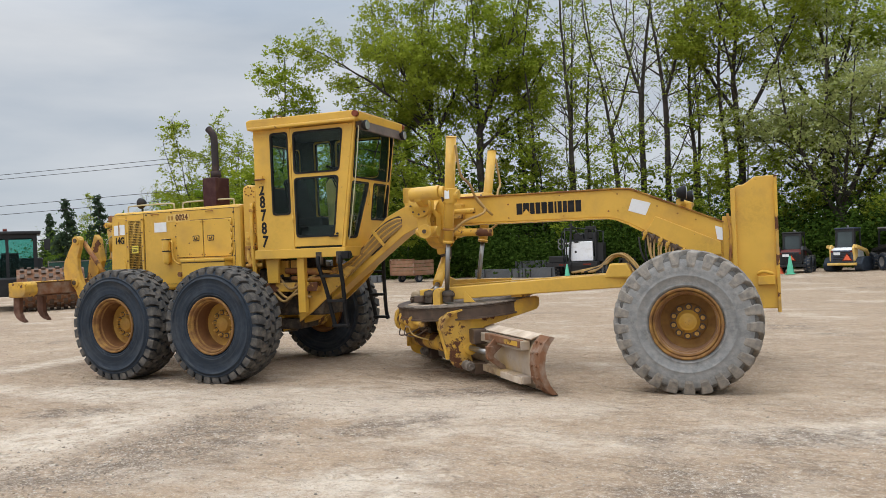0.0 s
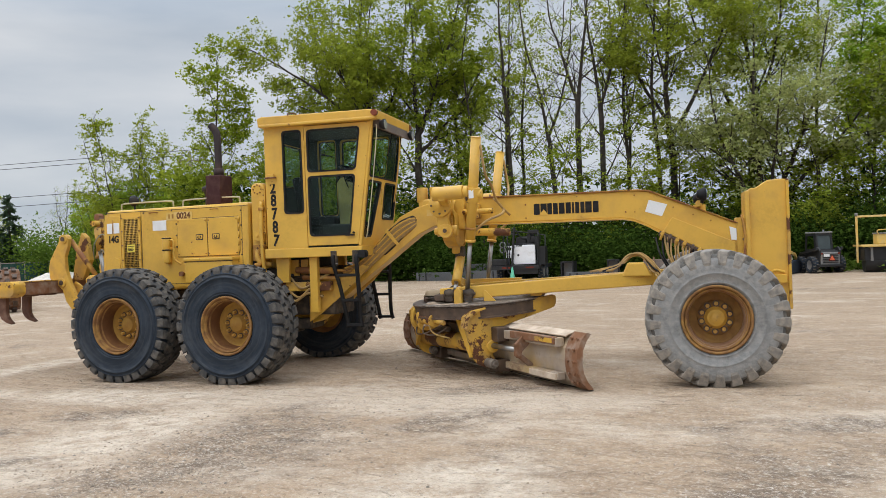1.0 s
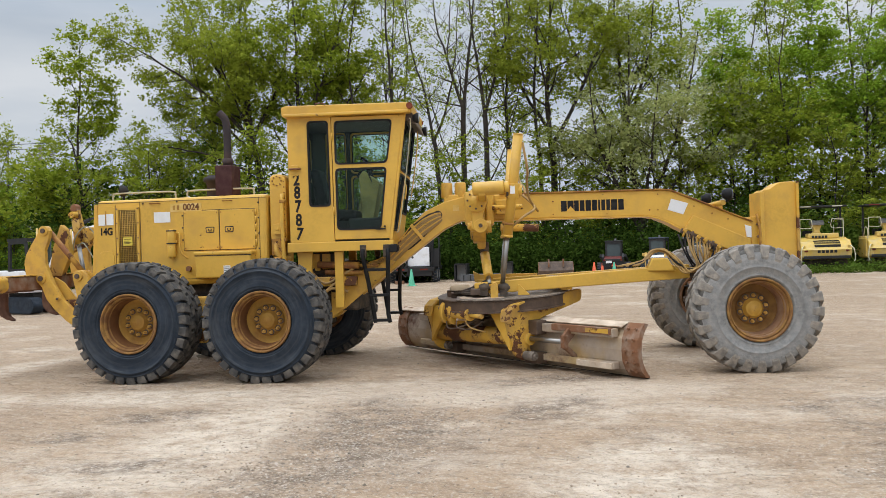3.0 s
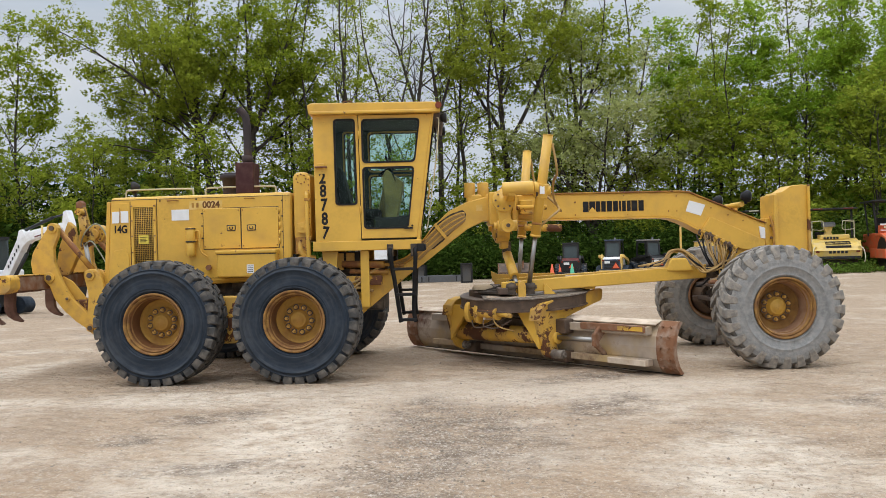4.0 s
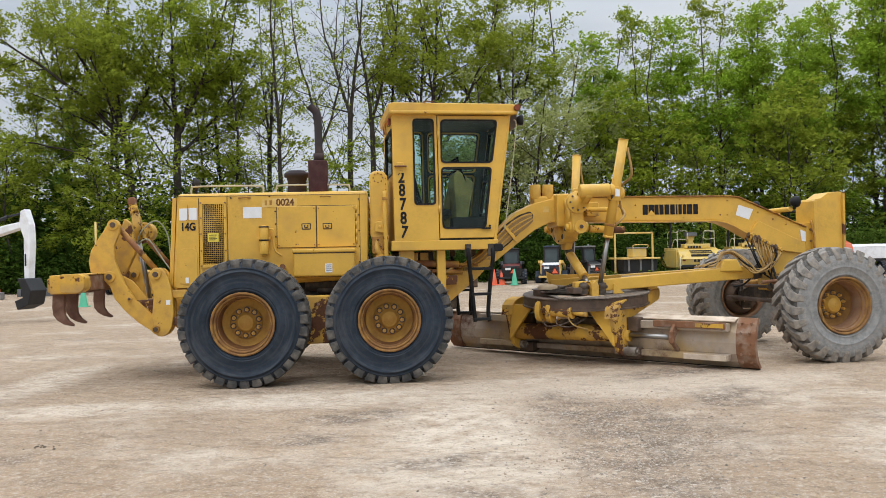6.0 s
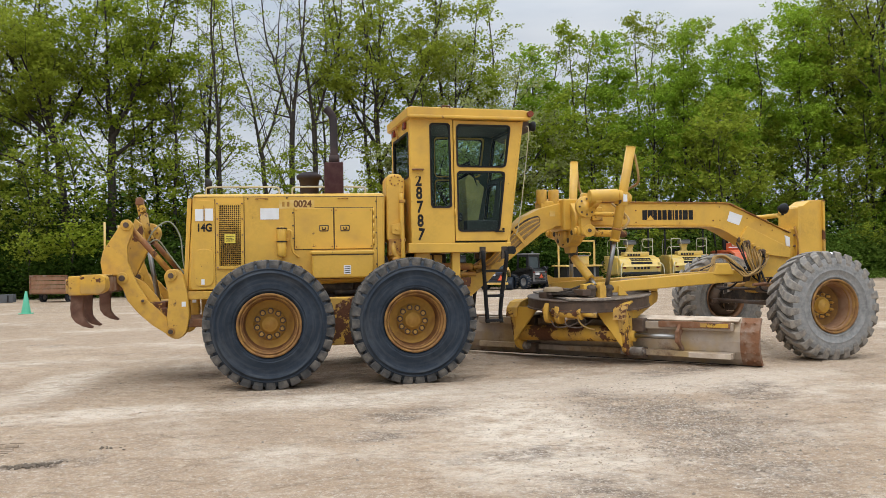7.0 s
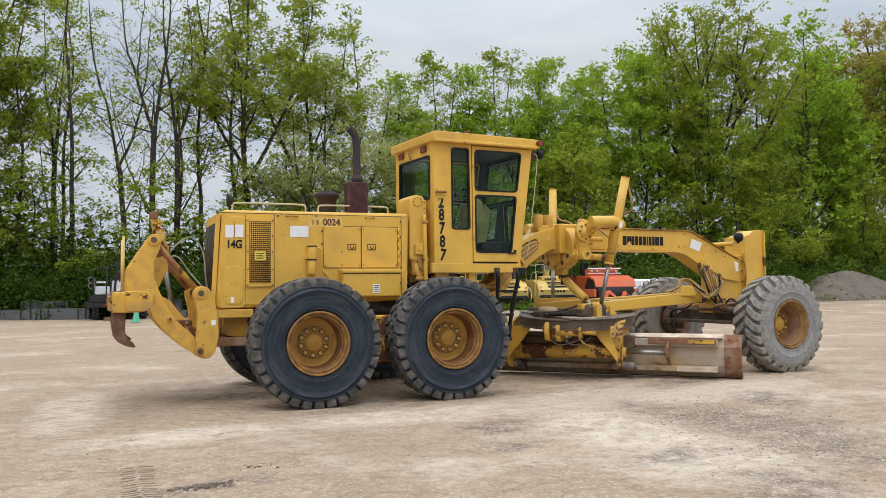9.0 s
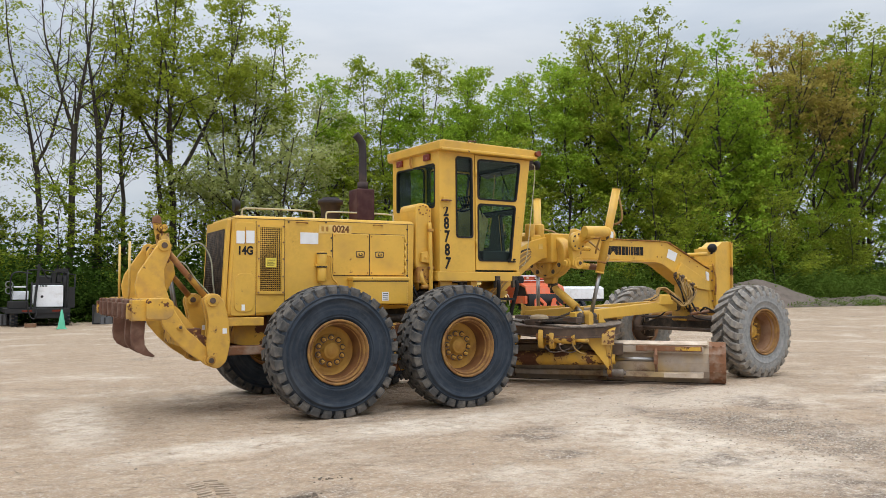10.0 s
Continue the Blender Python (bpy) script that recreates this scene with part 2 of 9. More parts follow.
GLASS = glass_material("cab_glass", (0.82, 0.91, 0.885))
TEAL_GLASS = glass_material("teal_tinted_glass", (0.55, 0.78, 0.74))


# ---- mesh building ----
class Shape:
    """A mesh in the making."""

    def __init__(self):
        self.bm = bmesh.new()

    def faces(self, points, polys, smooth=False):
        v = [self.bm.verts.new(p) for p in points]
        for f in polys:
            face = self.bm.faces.new([v[i] for i in f])
            face.smooth = smooth
        return self

    def box(self, x0, x1, y0, y1, z0, z1, m=None):
        p = [Vector((x, y, z)) for x in (x0, x1) for y in (y0, y1) for z in (z0, z1)]
        if m is not None:
            p = [m @ q for q in p]
        return self.faces(p, [(0, 1, 3, 2), (4, 6, 7, 5), (0, 4, 5, 1), (2, 3, 7, 6), (0, 2, 6, 4), (1, 5, 7, 3)])

    def prism(self, outline, y0, y1, m=None, axes="xz"):
        """A side outline drawn in two axes, drawn out along the third."""
        def at(a, b, c):
            p = Vector((a, c, b)) if axes == "xz" else Vector((a, b, c)) if axes == "xy" else Vector((c, a, b))
            return m @ p if m is not None else p
        n = len(outline)
        pts = [at(a, b, y0) for a, b in outline] + [at(a, b, y1) for a, b in outline]
        polys = [tuple(range(n)), tuple(range(2 * n - 1, n - 1, -1))] + [(i, i + n, (i + 1) % n + n, (i + 1) % n) for i in range(n)]
        return self.faces(pts, polys)

    def cyl(self, a, b, r0, r1=None, seg=20, smooth=True):
        a, b = Vector(a), Vector(b)
        r1 = r0 if r1 is None else r1
        q = (b - a).to_track_quat("Z", "Y")
        ring = [Vector((math.cos(2 * math.pi * k / seg), math.sin(2 * math.pi * k / seg), 0)) for k in range(seg)]
        v0 = [self.bm.verts.new(a + q @ (d * r0)) for d in ring]
        v1 = [self.bm.verts.new(b + q @ (d * r1)) for d in ring]
        for k in range(seg):
            f = self.bm.faces.new((v0[k], v0[(k + 1) % seg], v1[(k + 1) % seg], v1[k]))
            f.smooth = smooth
        self.bm.faces.new(v0[::-1])
        self.bm.faces.new(v1)
        return self

    def tube(self, pts, r, seg=8, steps=5):
        """A round bar or hose along a smooth line through the points."""
        pts = [Vector(p) for p in pts]
        line = []
        for i in range(len(pts) - 1):
            p0, p1, p2, p3 = pts[max(i - 1, 0)], pts[i], pts[i + 1], pts[min(i + 2, len(pts) - 1)]
            for k in range(steps):
                t = k / steps
                line.append(0.5 * (2 * p1 + (p2 - p0) * t + (2 * p0 - 5 * p1 + 4 * p2 - p3) * t * t + (3 * p1 - p0 - 3 * p2 + p3) * t ** 3))
        line.append(pts[-1])
        rings = []
        for i, p in enumerate(line):
            way = (line[min(i + 1, len(line) - 1)] - line[max(i - 1, 0)]).normalized()
            side = way.cross(Vector((0.31, 0.22, 0.93))).normalized()
            up = side.cross(way)
            rings.append([self.bm.verts.new(p + r * (side * math.cos(2 * math.pi * k / seg) + up * math.sin(2 * math.pi * k / seg))) for k in range(seg)])
        for a, b in zip(rings, rings[1:]):
            for k in range(seg):
                f = self.bm.faces.new((a[k], a[(k + 1) % seg], b[(k + 1) % seg], b[k]))
                f.smooth = True
        self.bm.faces.new(rings[0][::-1])
        self.bm.faces.new(rings[-1])
        return self

    def lathe(self, profile, seg=48, axis="y", closed=False, m=None, smooth=True, caps=False):
        """A profile of (radius, place along the axis), turned round it."""
        rings = []
        for r, c in profile:
            ring = []
            for k in range(seg):
                a = 2 * math.pi * k / seg
                u, w = r * math.cos(a), r * math.sin(a)
                p = Vector((u, c, w)) if axis == "y" else Vector((u, w, c)) if axis == "z" else Vector((c, u, w))
                ring.append(self.bm.verts.new(m @ p if m is not None else p))
            rings.append(ring)
        pairs = list(zip(rings, rings[1:])) + ([(rings[-1], rings[0])] if closed else [])
        for a, b in pairs:
            for k in range(seg):
                f = self.bm.faces.new((a[k], a[(k + 1) % seg], b[(k + 1) % seg], b[k]))
                f.smooth = smooth
        if caps:
            for ring, r in ((rings[0], profile[0][0]), (rings[-1], profile[-1][0])):
                if r > 0.001:
                    self.bm.faces.new(ring)
        return self

    def plate(self, outline, holes, place, thick):
        """A flat plate with holes; place(a, b) gives the point, thick the way to its other side."""
        edges = []
        for loop in (outline, *holes):
            v = [self.bm.verts.new(place(a, b)) for a, b in loop]
            edges += [self.bm.edges.new((v[i], v[(i + 1) % len(v)])) for i in range(len(v))]
        made = bmesh.ops.triangle_fill(self.bm, use_beauty=True, edges=edges)
        faces = [g for g in made["geom"] if isinstance(g, bmesh.types.BMFace)]
        out = bmesh.ops.extrude_face_region(self.bm, geom=faces)
        for g in out["geom"]:
            if isinstance(g, bmesh.types.BMVert):
                g.co += Vector(thick)
        return self


def rounded(points, r, n=4):
    """A polygon with its corners rounded."""
    out, k = [], len(points)
    for i in range(k):
        p, a, b = Vector(points[i]), Vector(points[i - 1]), Vector(points[(i + 1) % k])
        u, w = (a - p), (b - p)
        d = min(r, u.length * 0.45, w.length * 0.45)
        s, e = p + u.normalized() * d, p + w.normalized() * d
        for j in range(n + 1):
            t = j / n
            q = s * (1 - t) ** 2 + p * 2 * t * (1 - t) + e * t ** 2
            out.append((q.x, q.y))
    return out


def part(name, shape, mat, parent, label="", at=None, bevel=0.0, data=None):
    """One mesh object under a thing or a part (or on its own where parent is None)."""
    if data is None:
        bm = shape.bm
        bmesh.ops.recalc_face_normals(bm, faces=bm.faces)
        data = bpy.data.meshes.new(name)
        bm.to_mesh(data)
        bm.free()
        data.materials.append(mat)
    ob = new(name, data)
    ob.parent = parent
    if at is not None:
        ob.matrix_basis = at
    if bevel:
        b = ob.modifiers.new("bevel", "BEVEL")
        b.width, b.segments, b.limit_method, b.angle_limit = bevel, 2, "ANGLE", radians(38)
        b.harden_normals = False
    if label:
        ob["label"] = label
    return ob


def thing(name, label, category, group="", at=None, kind=""):
    ob = new(name)
    if at is not None:
        ob.matrix_basis = at
    return tagged(ob, label, category, group, kind)


def lettering(name, words, size, mat, parent, at, wide=1.0, label=""):
    """Flat letters in the built-in font, standing in the plane of at (x to the right, y up)."""
    cu = bpy.data.curves.new(name, "FONT")
    cu.body, cu.size, cu.extrude, cu.align_x, cu.align_y, cu.offset = words, size, 0.0015, "CENTER", "CENTER", size * 0.035
    tmp = new(name, cu)
    bpy.context.view_layer.update()
    me = bpy.data.meshes.new_from_object(tmp.evaluated_get(bpy.context.evaluated_depsgraph_get()))
    bpy.data.objects.remove(tmp)
    me.transform(Matrix.Diagonal((wide, 1, 1, 1)))
    me.materials.clear()
    me.materials.append(mat)
    ob = new(name, me)
    ob.parent = parent
    ob.matrix_basis = at
    if label:
        ob["label"] = label
    return ob


def side_text(x, y, z, lean=0.0):
    """A place for writing on a wall that faces -y."""
    return pose(x, y, z, 90, 0, 0) @ pose(0, 0, 0, 0, 0, lean)


# ---- ground: one sheet of packed gravel ----
def rise(x, y):
    """Height of the yard: flat where the machine stands, a little higher towards the wood."""
    t = min(1.0, max(0.0, (math.hypot(x - 2, y + 4) - 15) / 30))
    return 0.15 * t * t * (3 - 2 * t) * min(1.0, max(0.0, (x + 3) / 10))


def ground_height(x, y):
    near = max(0.0, 1 - math.hypot(x - 2, y) / 60)
    return rise(x, y) + near * (0.018 * noise.noise((x * 0.5, y * 0.5, 0)) + 0.010 * noise.noise((x * 1.9, y * 2.1, 5)) + 0.011 * noise.noise((x * 3.6, y * 4.1, 9)) - 0.012)


def spaced(lo, hi, step, far, grow):
    out, d = list(np.arange(lo, hi + 0.001, step)), step
    a, b = lo, hi
    while b < far:
        d *= grow
        a, b = a - d, b + d
        out = [a] + out + [b]
    return out


def ground_material():
    m = bpy.data.materials.new("packed_gravel")
    m.use_nodes = True
    n, l = m.node_tree.nodes, m.node_tree.links
    p = n["Principled BSDF"]
    co = n.new("ShaderNodeTexCoord")

    def tex(scale, detail=6.0, stretch=(1, 1, 1), turn=0.0, rough=0.55, warp=0.0):
        mp, t = n.new("ShaderNodeMapping"), n.new("ShaderNodeTexNoise")
        mp.inputs["Scale"].default_value, mp.inputs["Rotation"].default_value = stretch, (0, 0, turn)
        t.inputs["Scale"].default_value, t.inputs["Detail"].default_value, t.inputs["Roughness"].default_value = scale, detail, rough
        t.inputs["Distortion"].default_value = warp
        l.new(co.outputs["Object"], mp.inputs["Vector"])
        l.new(mp.outputs["Vector"], t.inputs["Vector"])
        return t.outputs["Fac"]

    def ramp(v, a, b, to=1.0):
        r = n.new("ShaderNodeMapRange")
        r.inputs["From Min"].default_value, r.inputs["From Max"].default_value, r.inputs["To Max"].default_value = a, b, to
        l.new(v, r.inputs["Value"])
        return r.outputs["Result"]

    def mix(f, a, b):
        x = n.new("ShaderNodeMix")
        x.data_type = "RGBA"
        l.new(f, x.inputs["Factor"])
        for v, k in ((a, "A"), (b, "B")):
            if isinstance(v, tuple):
                x.inputs[k].default_value = (*v, 1)
            else:
                l.new(v, x.inputs[k])
        return x.outputs["Result"]

    def times(a, b):
        x = n.new("ShaderNodeMath")
        x.operation = "MULTIPLY"
        l.new(a, x.inputs[0])
        l.new(b, x.inputs[1])
        return x.outputs[0]

    def band(x, y, turn, half_x, half_y, soft):
        """One where a place lies within a long patch at (x, y), fading out at its rim, which wanders."""
        mp, sp = n.new("ShaderNodeMapping"), n.new("ShaderNodeVectorMath")
        mp.vector_type = "TEXTURE"
        mp.inputs["Location"].default_value, mp.inputs["Rotation"].default_value, mp.inputs["Scale"].default_value = (x, y, 0), (0, 0, turn), (half_x, half_y, 1e6)
        l.new(co.outputs["Object"], mp.inputs["Vector"])
        sp.operation = "LENGTH"
        l.new(mp.outputs["Vector"], sp.inputs[0])
        add = n.new("ShaderNodeMath")
        add.operation = "ADD"
        l.new(sp.outputs["Value"], add.inputs[0])
        l.new(ramp(tex(0.9, 7, rough=0.65), 0.2, 0.8, 0.9), add.inputs[1])
        r = n.new("ShaderNodeMapRange")
        r.inputs["From Min"].default_value, r.inputs["From Max"].default_value = 1.45, 1.45 - soft
        l.new(add.outputs[0], r.inputs["Value"])
        return r.outputs["Result"]

    def either(a, b):
        x = n.new("ShaderNodeMath")
        x.operation = "MAXIMUM"
        l.new(a, x.inputs[0])
        l.new(b, x.inputs[1])
        return x.outputs[0]

    col = mix(ramp(tex(0.22, 4), 0.3, 0.7), (0.355, 0.25, 0.163), (0.44, 0.322, 0.217))
    col = mix(ramp(tex(1.1, 7, (1, 1, 1), 0.4, 0.62), 0.42, 0.68, 0.55), col, (0.29, 0.21, 0.142))
    # dark and pale mottling for the shading of trodden lumps and dents, a hand's width to a stride across
    col = mix(ramp(tex(3.6, 10, (1, 1.25, 1), 0.35, 0.76, 0.6), 0.49, 0.60, 0.62), col, (0.255, 0.183, 0.124))
    col = mix(ramp(tex(5.0, 10, (1, 1.2, 1), 0.9, 0.78, 0.5), 0.53, 0.62, 0.6), col, (0.53, 0.42, 0.305))
    # soft sweeps left by wheels and scrapers, some damp, some dry and pale
    for turn, scale, lo, to, tone in ((0.55, 2.4, 0.52, 0.30, (0.27, 0.195, 0.132)), (-0.35, 2.0, 0.53, 0.35, (0.53, 0.41, 0.295)), (1.25, 2.6, 0.52, 0.50, (0.255, 0.184, 0.126)), (0.95, 3.4, 0.52, 0.42, (0.53, 0.41, 0.30))):
        sweep = times(ramp(tex(scale, 6, (0.16, 1.0, 1), turn, 0.66, 0.7), lo, lo + 0.14, to), ramp(tex(0.35, 3, (1, 1, 1), turn * 3), 0.42, 0.58))
        col = mix(sweep, col, tone)
    # pale crushed limestone showing through in patches
    fleck = ramp(tex(4.0, 8, rough=0.72), 0.34, 0.58)
    pale = times(ramp(tex(0.45, 7, (1.0, 1.3, 1), 0.5, 0.62), 0.52, 0.66), fleck)
    col = mix(pale, col, (0.58, 0.48, 0.375))
    # the last two also brighten ground beside the machine, against its shade
    for x, y, turn, hx, hy in ((1.40, -4.3, 1.45, 2.7, 1.0), (-3.4, -0.4, 1.5, 2.0, 0.5), (4.9, -5.4, 1.2, 1.6, 0.8), (-2.6, -2.6, 0.2, 1.4, 0.5), (8.6, -2.2, 0.3, 1.8, 0.7), (3.9, -2.3, 0.15, 2.6, 0.75), (0.0, -2.4, 0.1, 2.2, 0.6)):
        col = mix(times(band(x, y, turn, hx, hy, 0.6), fleck), col, (0.64, 0.54, 0.43))
    # paler colour by the blade, painted in to lift the machine's shade
    wash = n.new("ShaderNodeMath")
    wash.operation, wash.inputs[1].default_value = "MULTIPLY", 0.75
    l.new(band(3.6, -2.1, 0.12, 3.4, 0.9, 0.7), wash.inputs[0])
    col = mix(wash.outputs[0], col, (0.53, 0.43, 0.33))
    # damp, churned, stony streaks
    churn = ramp(tex(3.4, 8, rough=0.74), 0.40, 0.58)
    stony = ramp(tex(0.33, 6, (1.0, 1.4, 1), 0.35, 0.6, 0.6), 0.585, 0.68)
    for x, y, turn, hx, hy in ((2.85, -4.1, 1.75, 1.5, 0.95), (2.55, -5.6, 1.5, 1.1, 0.55), (2.45, -3.1, 1.4, 0.9, 0.4), (4.2, -3.1, 1.0, 0.9, 0.5), (1.2, -6.4, 0.1, 0.6, 0.35), (0.45, -3.4, 0.4, 0.7, 0.35), (0.2, -4.3, 0.3, 0.5, 0.3), (1.2, -5.2, 0.1, 0.7, 0.28),
                               (-2.4, -4.7, 0.2, 0.7, 0.22), (7.0, -4.6, 0.9, 1.6, 0.5), (7.8, -2.6, 0.3, 1.0, 0.45), (-6.0, -3.5, 0.3, 1.8, 0.5), (5.6, -6.4, 0.2, 1.2, 0.35)):
        stony = either(stony, band(x, y, turn, hx, hy, 0.5))
    dark = times(stony, churn)
    soften = n.new("ShaderNodeMath")
    soften.operation, soften.inputs[1].default_value = "MULTIPLY", 0.85
    l.new(dark, soften.inputs[0])
    col = mix(soften.outputs[0], col, (0.15, 0.114, 0.085))
    # grit: sharp crumbs and chips where the ground is stony, faint elsewhere
    some = n.new("ShaderNodeMapRange")
    some.inputs["To Min"].default_value = 0.50
    l.new(times(stony, ramp(tex(2.1, 6, rough=0.7), 0.36, 0.56)), some.inputs["Value"])
    loose = some.outputs["Result"]
    grit = tex(30, 6, rough=0.75)
    crumb = tex(15, 9, (1, 1.15, 1), 0.3, 0.84)
    col = mix(times(ramp(crumb, 0.56, 0.60, 0.85), loose), col, (0.11, 0.085, 0.066))
    col = mix(times(ramp(tex(17, 8, rough=0.8), 0.575, 0.61, 0.9), loose), col, (0.72, 0.645, 0.55))
    col = mix(times(ramp(grit, 0.54, 0.62), loose), col, (0.60, 0.53, 0.455))
    # scattered clods and scrapes, the shadows of their relief painted as dark flecks
    clod = times(ramp(tex(7.5, 10, (1, 1.7, 1), 0.3, 0.8), 0.615, 0.64), ramp(tex(0.8, 5), 0.50, 0.60, 0.9))
    col = mix(clod, col, (0.15, 0.116, 0.088))
    col = mix(ramp(tex(42, 5, rough=0.8), 0.54, 0.60, 0.5), col, (0.60, 0.495, 0.38))
    col = mix(ramp(tex(34, 6, rough=0.8), 0.55, 0.61, 0.55), col, (0.24, 0.175, 0.125))
    l.new(col, p.inputs["Base Color"])
    p.inputs["Roughness"].default_value = 0.95
    p.inputs["Specular IOR Level"].default_value = 0.2
    b1, b2 = n.new("ShaderNodeBump"), n.new("ShaderNodeBump")
    b1.inputs["Strength"].default_value, b1.inputs["Distance"].default_value = 0.6, 0.018
    b2.inputs["Strength"].default_value, b2.inputs["Distance"].default_value = 1.0, 0.14
    rough_h = n.new("ShaderNodeMath")
    rough_h.operation = "ADD"
    l.new(grit, rough_h.inputs[0])
    l.new(tex(9, 8, (1, 1.4, 1), 0.3, 0.75), rough_h.inputs[1])
    l.new(rough_h.outputs[0], b1.inputs["Height"])
    l.new(tex(4.2, 3, (1, 1.3, 1), 0.4, 0.5, 0.6), b2.inputs["Height"])
    l.new(b2.outputs["Normal"], b1.inputs["Normal"])
    l.new(b1.outputs["Normal"], p.inputs["Normal"])
    return m


GROUND = ground_material()
gx, gy = spaced(-10, 14, 0.11, 900, 1.22), spaced(-9, 5, 0.11, 900, 1.22)
me = bpy.data.meshes.new("ground")
me.from_pydata([(x, y, ground_height(x, y)) for y in gy for x in gx], [],
               [(j * len(gx) + i, j * len(gx) + i + 1, (j + 1) * len(gx) + i + 1, (j + 1) * len(gx) + i) for j in range(len(gy) - 1) for i in range(len(gx) - 1)])
me.materials.append(GROUND)
for f in me.polygons:
    f.use_smooth = True
tagged(new("ground", me), "pale tan packed gravel and dirt yard with dark streaks", "ground", kind="structure")

# loose stones and clods, thickest along the churned strip
def loose_stones(seed, count):
    rng = np.random.default_rng(seed)
    v, f = [], []
    for k in range(count):
        if k % 2:
            x, y = 2.75 + rng.normal() * 0.5, -4.5 + rng.normal() * 1.1
        else:
            x, y = rng.uniform(-9, 13), rng.uniform(-8.3, 3.5)
        r = 0.004 + 0.011 * rng.random() ** 5
        z = ground_height(x, y)
        top = [(x + r * c * rng.uniform(0.7, 1.3), y + r * s * rng.uniform(0.7, 1.3), z + r * rng.uniform(0.1, 0.35)) for c, s in ((1, 0), (0.31, 0.95), (-0.81, 0.59), (-0.81, -0.59), (0.31, -0.95))]
        low = [(a, b, z - 0.01) for a, b, _ in top]
        b0 = len(v)
        v += low + top + [(x + r * 0.2, y, z + r * rng.uniform(0.6, 1.0))]
        for i in range(5):
            j = (i + 1) % 5
            f += [(b0 + i, b0 + j, b0 + 5 + j, b0 + 5 + i), (b0 + 5 + i, b0 + 5 + j, b0 + 10)]
    me = bpy.data.meshes.new("loose_stones")
    me.from_pydata(v, [], f)
    me.materials.append(STONE)
    return tagged(new("loose_stones", me), "scattered small stones and clods on the gravel", "stones", kind="stuff")


STONE = material("yard_stone", (0.33, 0.27, 0.21), 0.95, vary=0.45, grain=40, dirt=(0.55, 0.49, 0.42), dirt_amount=0.4, dirt_scale=9, bump=0.3)
n_, l_ = STONE.node_tree.nodes, STONE.node_tree.links
isle, tone = n_.new("ShaderNodeNewGeometry"), n_.new("ShaderNodeHueSaturation")
bright = n_.new("ShaderNodeMapRange")
bright.inputs["To Min"].default_value, bright.inputs["To Max"].default_value = 0.5, 1.15
l_.new(isle.outputs["Random Per Island"], bright.inputs["Value"])
l_.new(bright.outputs["Result"], tone.inputs["Value"])
l_.new(n_["Principled BSDF"].inputs["Base Color"].links[0].from_socket, tone.inputs["Color"])
l_.new(tone.outputs["Color"], n_["Principled BSDF"].inputs["Base Color"])
loose_stones(3, 6000)


def clods(name, spots, mat, label, seed):
    """Lumps of churned dirt in small heaps: (x, y, spread, count, size)."""
    rng = np.random.default_rng(seed)
    v, f = [], []
    for cx, cy, w, count, size in spots:
        for _ in range(count):
            x, y = cx + rng.normal() * w, cy + rng.normal() * w * 0.55
            r = size * rng.uniform(0.4, 1.3)
            z = ground_height(x, y)
            base = len(v)
            for k in range(6):
                a = k * math.pi / 3
                v.append((x + r * math.cos(a) * rng.uniform(0.7, 1.3), y + r * math.sin(a) * rng.uniform(0.7, 1.3), z - 0.012))
            for k in range(6):
                a = k * math.pi / 3 + 0.4
                v.append((x + 0.7 * r * math.cos(a) * rng.uniform(0.6, 1.2), y + 0.7 * r * math.sin(a) * rng.uniform(0.6, 1.2), z + r * rng.uniform(0.25, 0.55)))
            v.append((x, y, z + r * rng.uniform(0.5, 0.8)))
            for k in range(6):
                j = (k + 1) % 6
                f += [(base + k, base + j, base + 6 + j, base + 6 + k), (base + 6 + k, base + 6 + j, base + 12)]
    me = bpy.data.meshes.new(name)
    me.from_pydata(v, [], f)
    me.materials.append(mat)
    return tagged(new(name, me), label, "dirt", kind="stuff")


SOIL = material("damp_dark_soil", (0.12, 0.095, 0.072), 0.95, vary=0.4, grain=30, dirt=(0.22, 0.17, 0.125), dirt_amount=0.4, dirt_scale=8, bump=0.5)
PRINT = material("pressed_dirt", (0.32, 0.25, 0.185), 0.95, vary=0.25, grain=30, dirt=(0.40, 0.31, 0.22), dirt_amount=0.4, dirt_scale=6, bump=0.4)
clods("dirt_clods", [(-2.46, -4.68, 0.09, 60, 0.022), (-2.33, -4.63, 0.05, 20, 0.02), (-2.0, -4.2, 0.10, 16, 0.014)], SOIL, "dark clods of churned soil on the yard", 21)
clods("dirt_crumbs", [(2.75, -4.3, 0.5, 300, 0.011), (2.4, -5.4, 0.45, 260, 0.011), (3.4, -3.3, 0.6, 220, 0.011), (0.4, -3.6, 0.5, 80, 0.010), (6.6, -5.0, 0.7, 260, 0.011), (4.6, -6.2, 0.8, 300, 0.010), (7.6, -6.6, 0.8, 220, 0.010), (-5.2, -2.2, 0.9, 160, 0.013)],
      PRINT, "loose crumbs of dry dirt on the yard", 22)
# a tyre's print in the soft dirt
prints = Shape()
for k in range(17):
    y = -4.98 + 0.072 * k
    for x, lean in ((-2.905, 18), (-2.775, -18)):
        prints.box(-0.052, 0.052, -0.011, 0.011, -0.01, 0.006 + 0.002 * (k % 3), pose(x + 0.006 * ((k * 7) % 5 - 2), y, ground_height(x, y), 0, 0, lean + (k * 5) % 9 - 4))
tagged(part("tyre_print", prints, PRINT, None), "ribbed tyre print pressed into the dirt", "tyre print", kind="stuff")

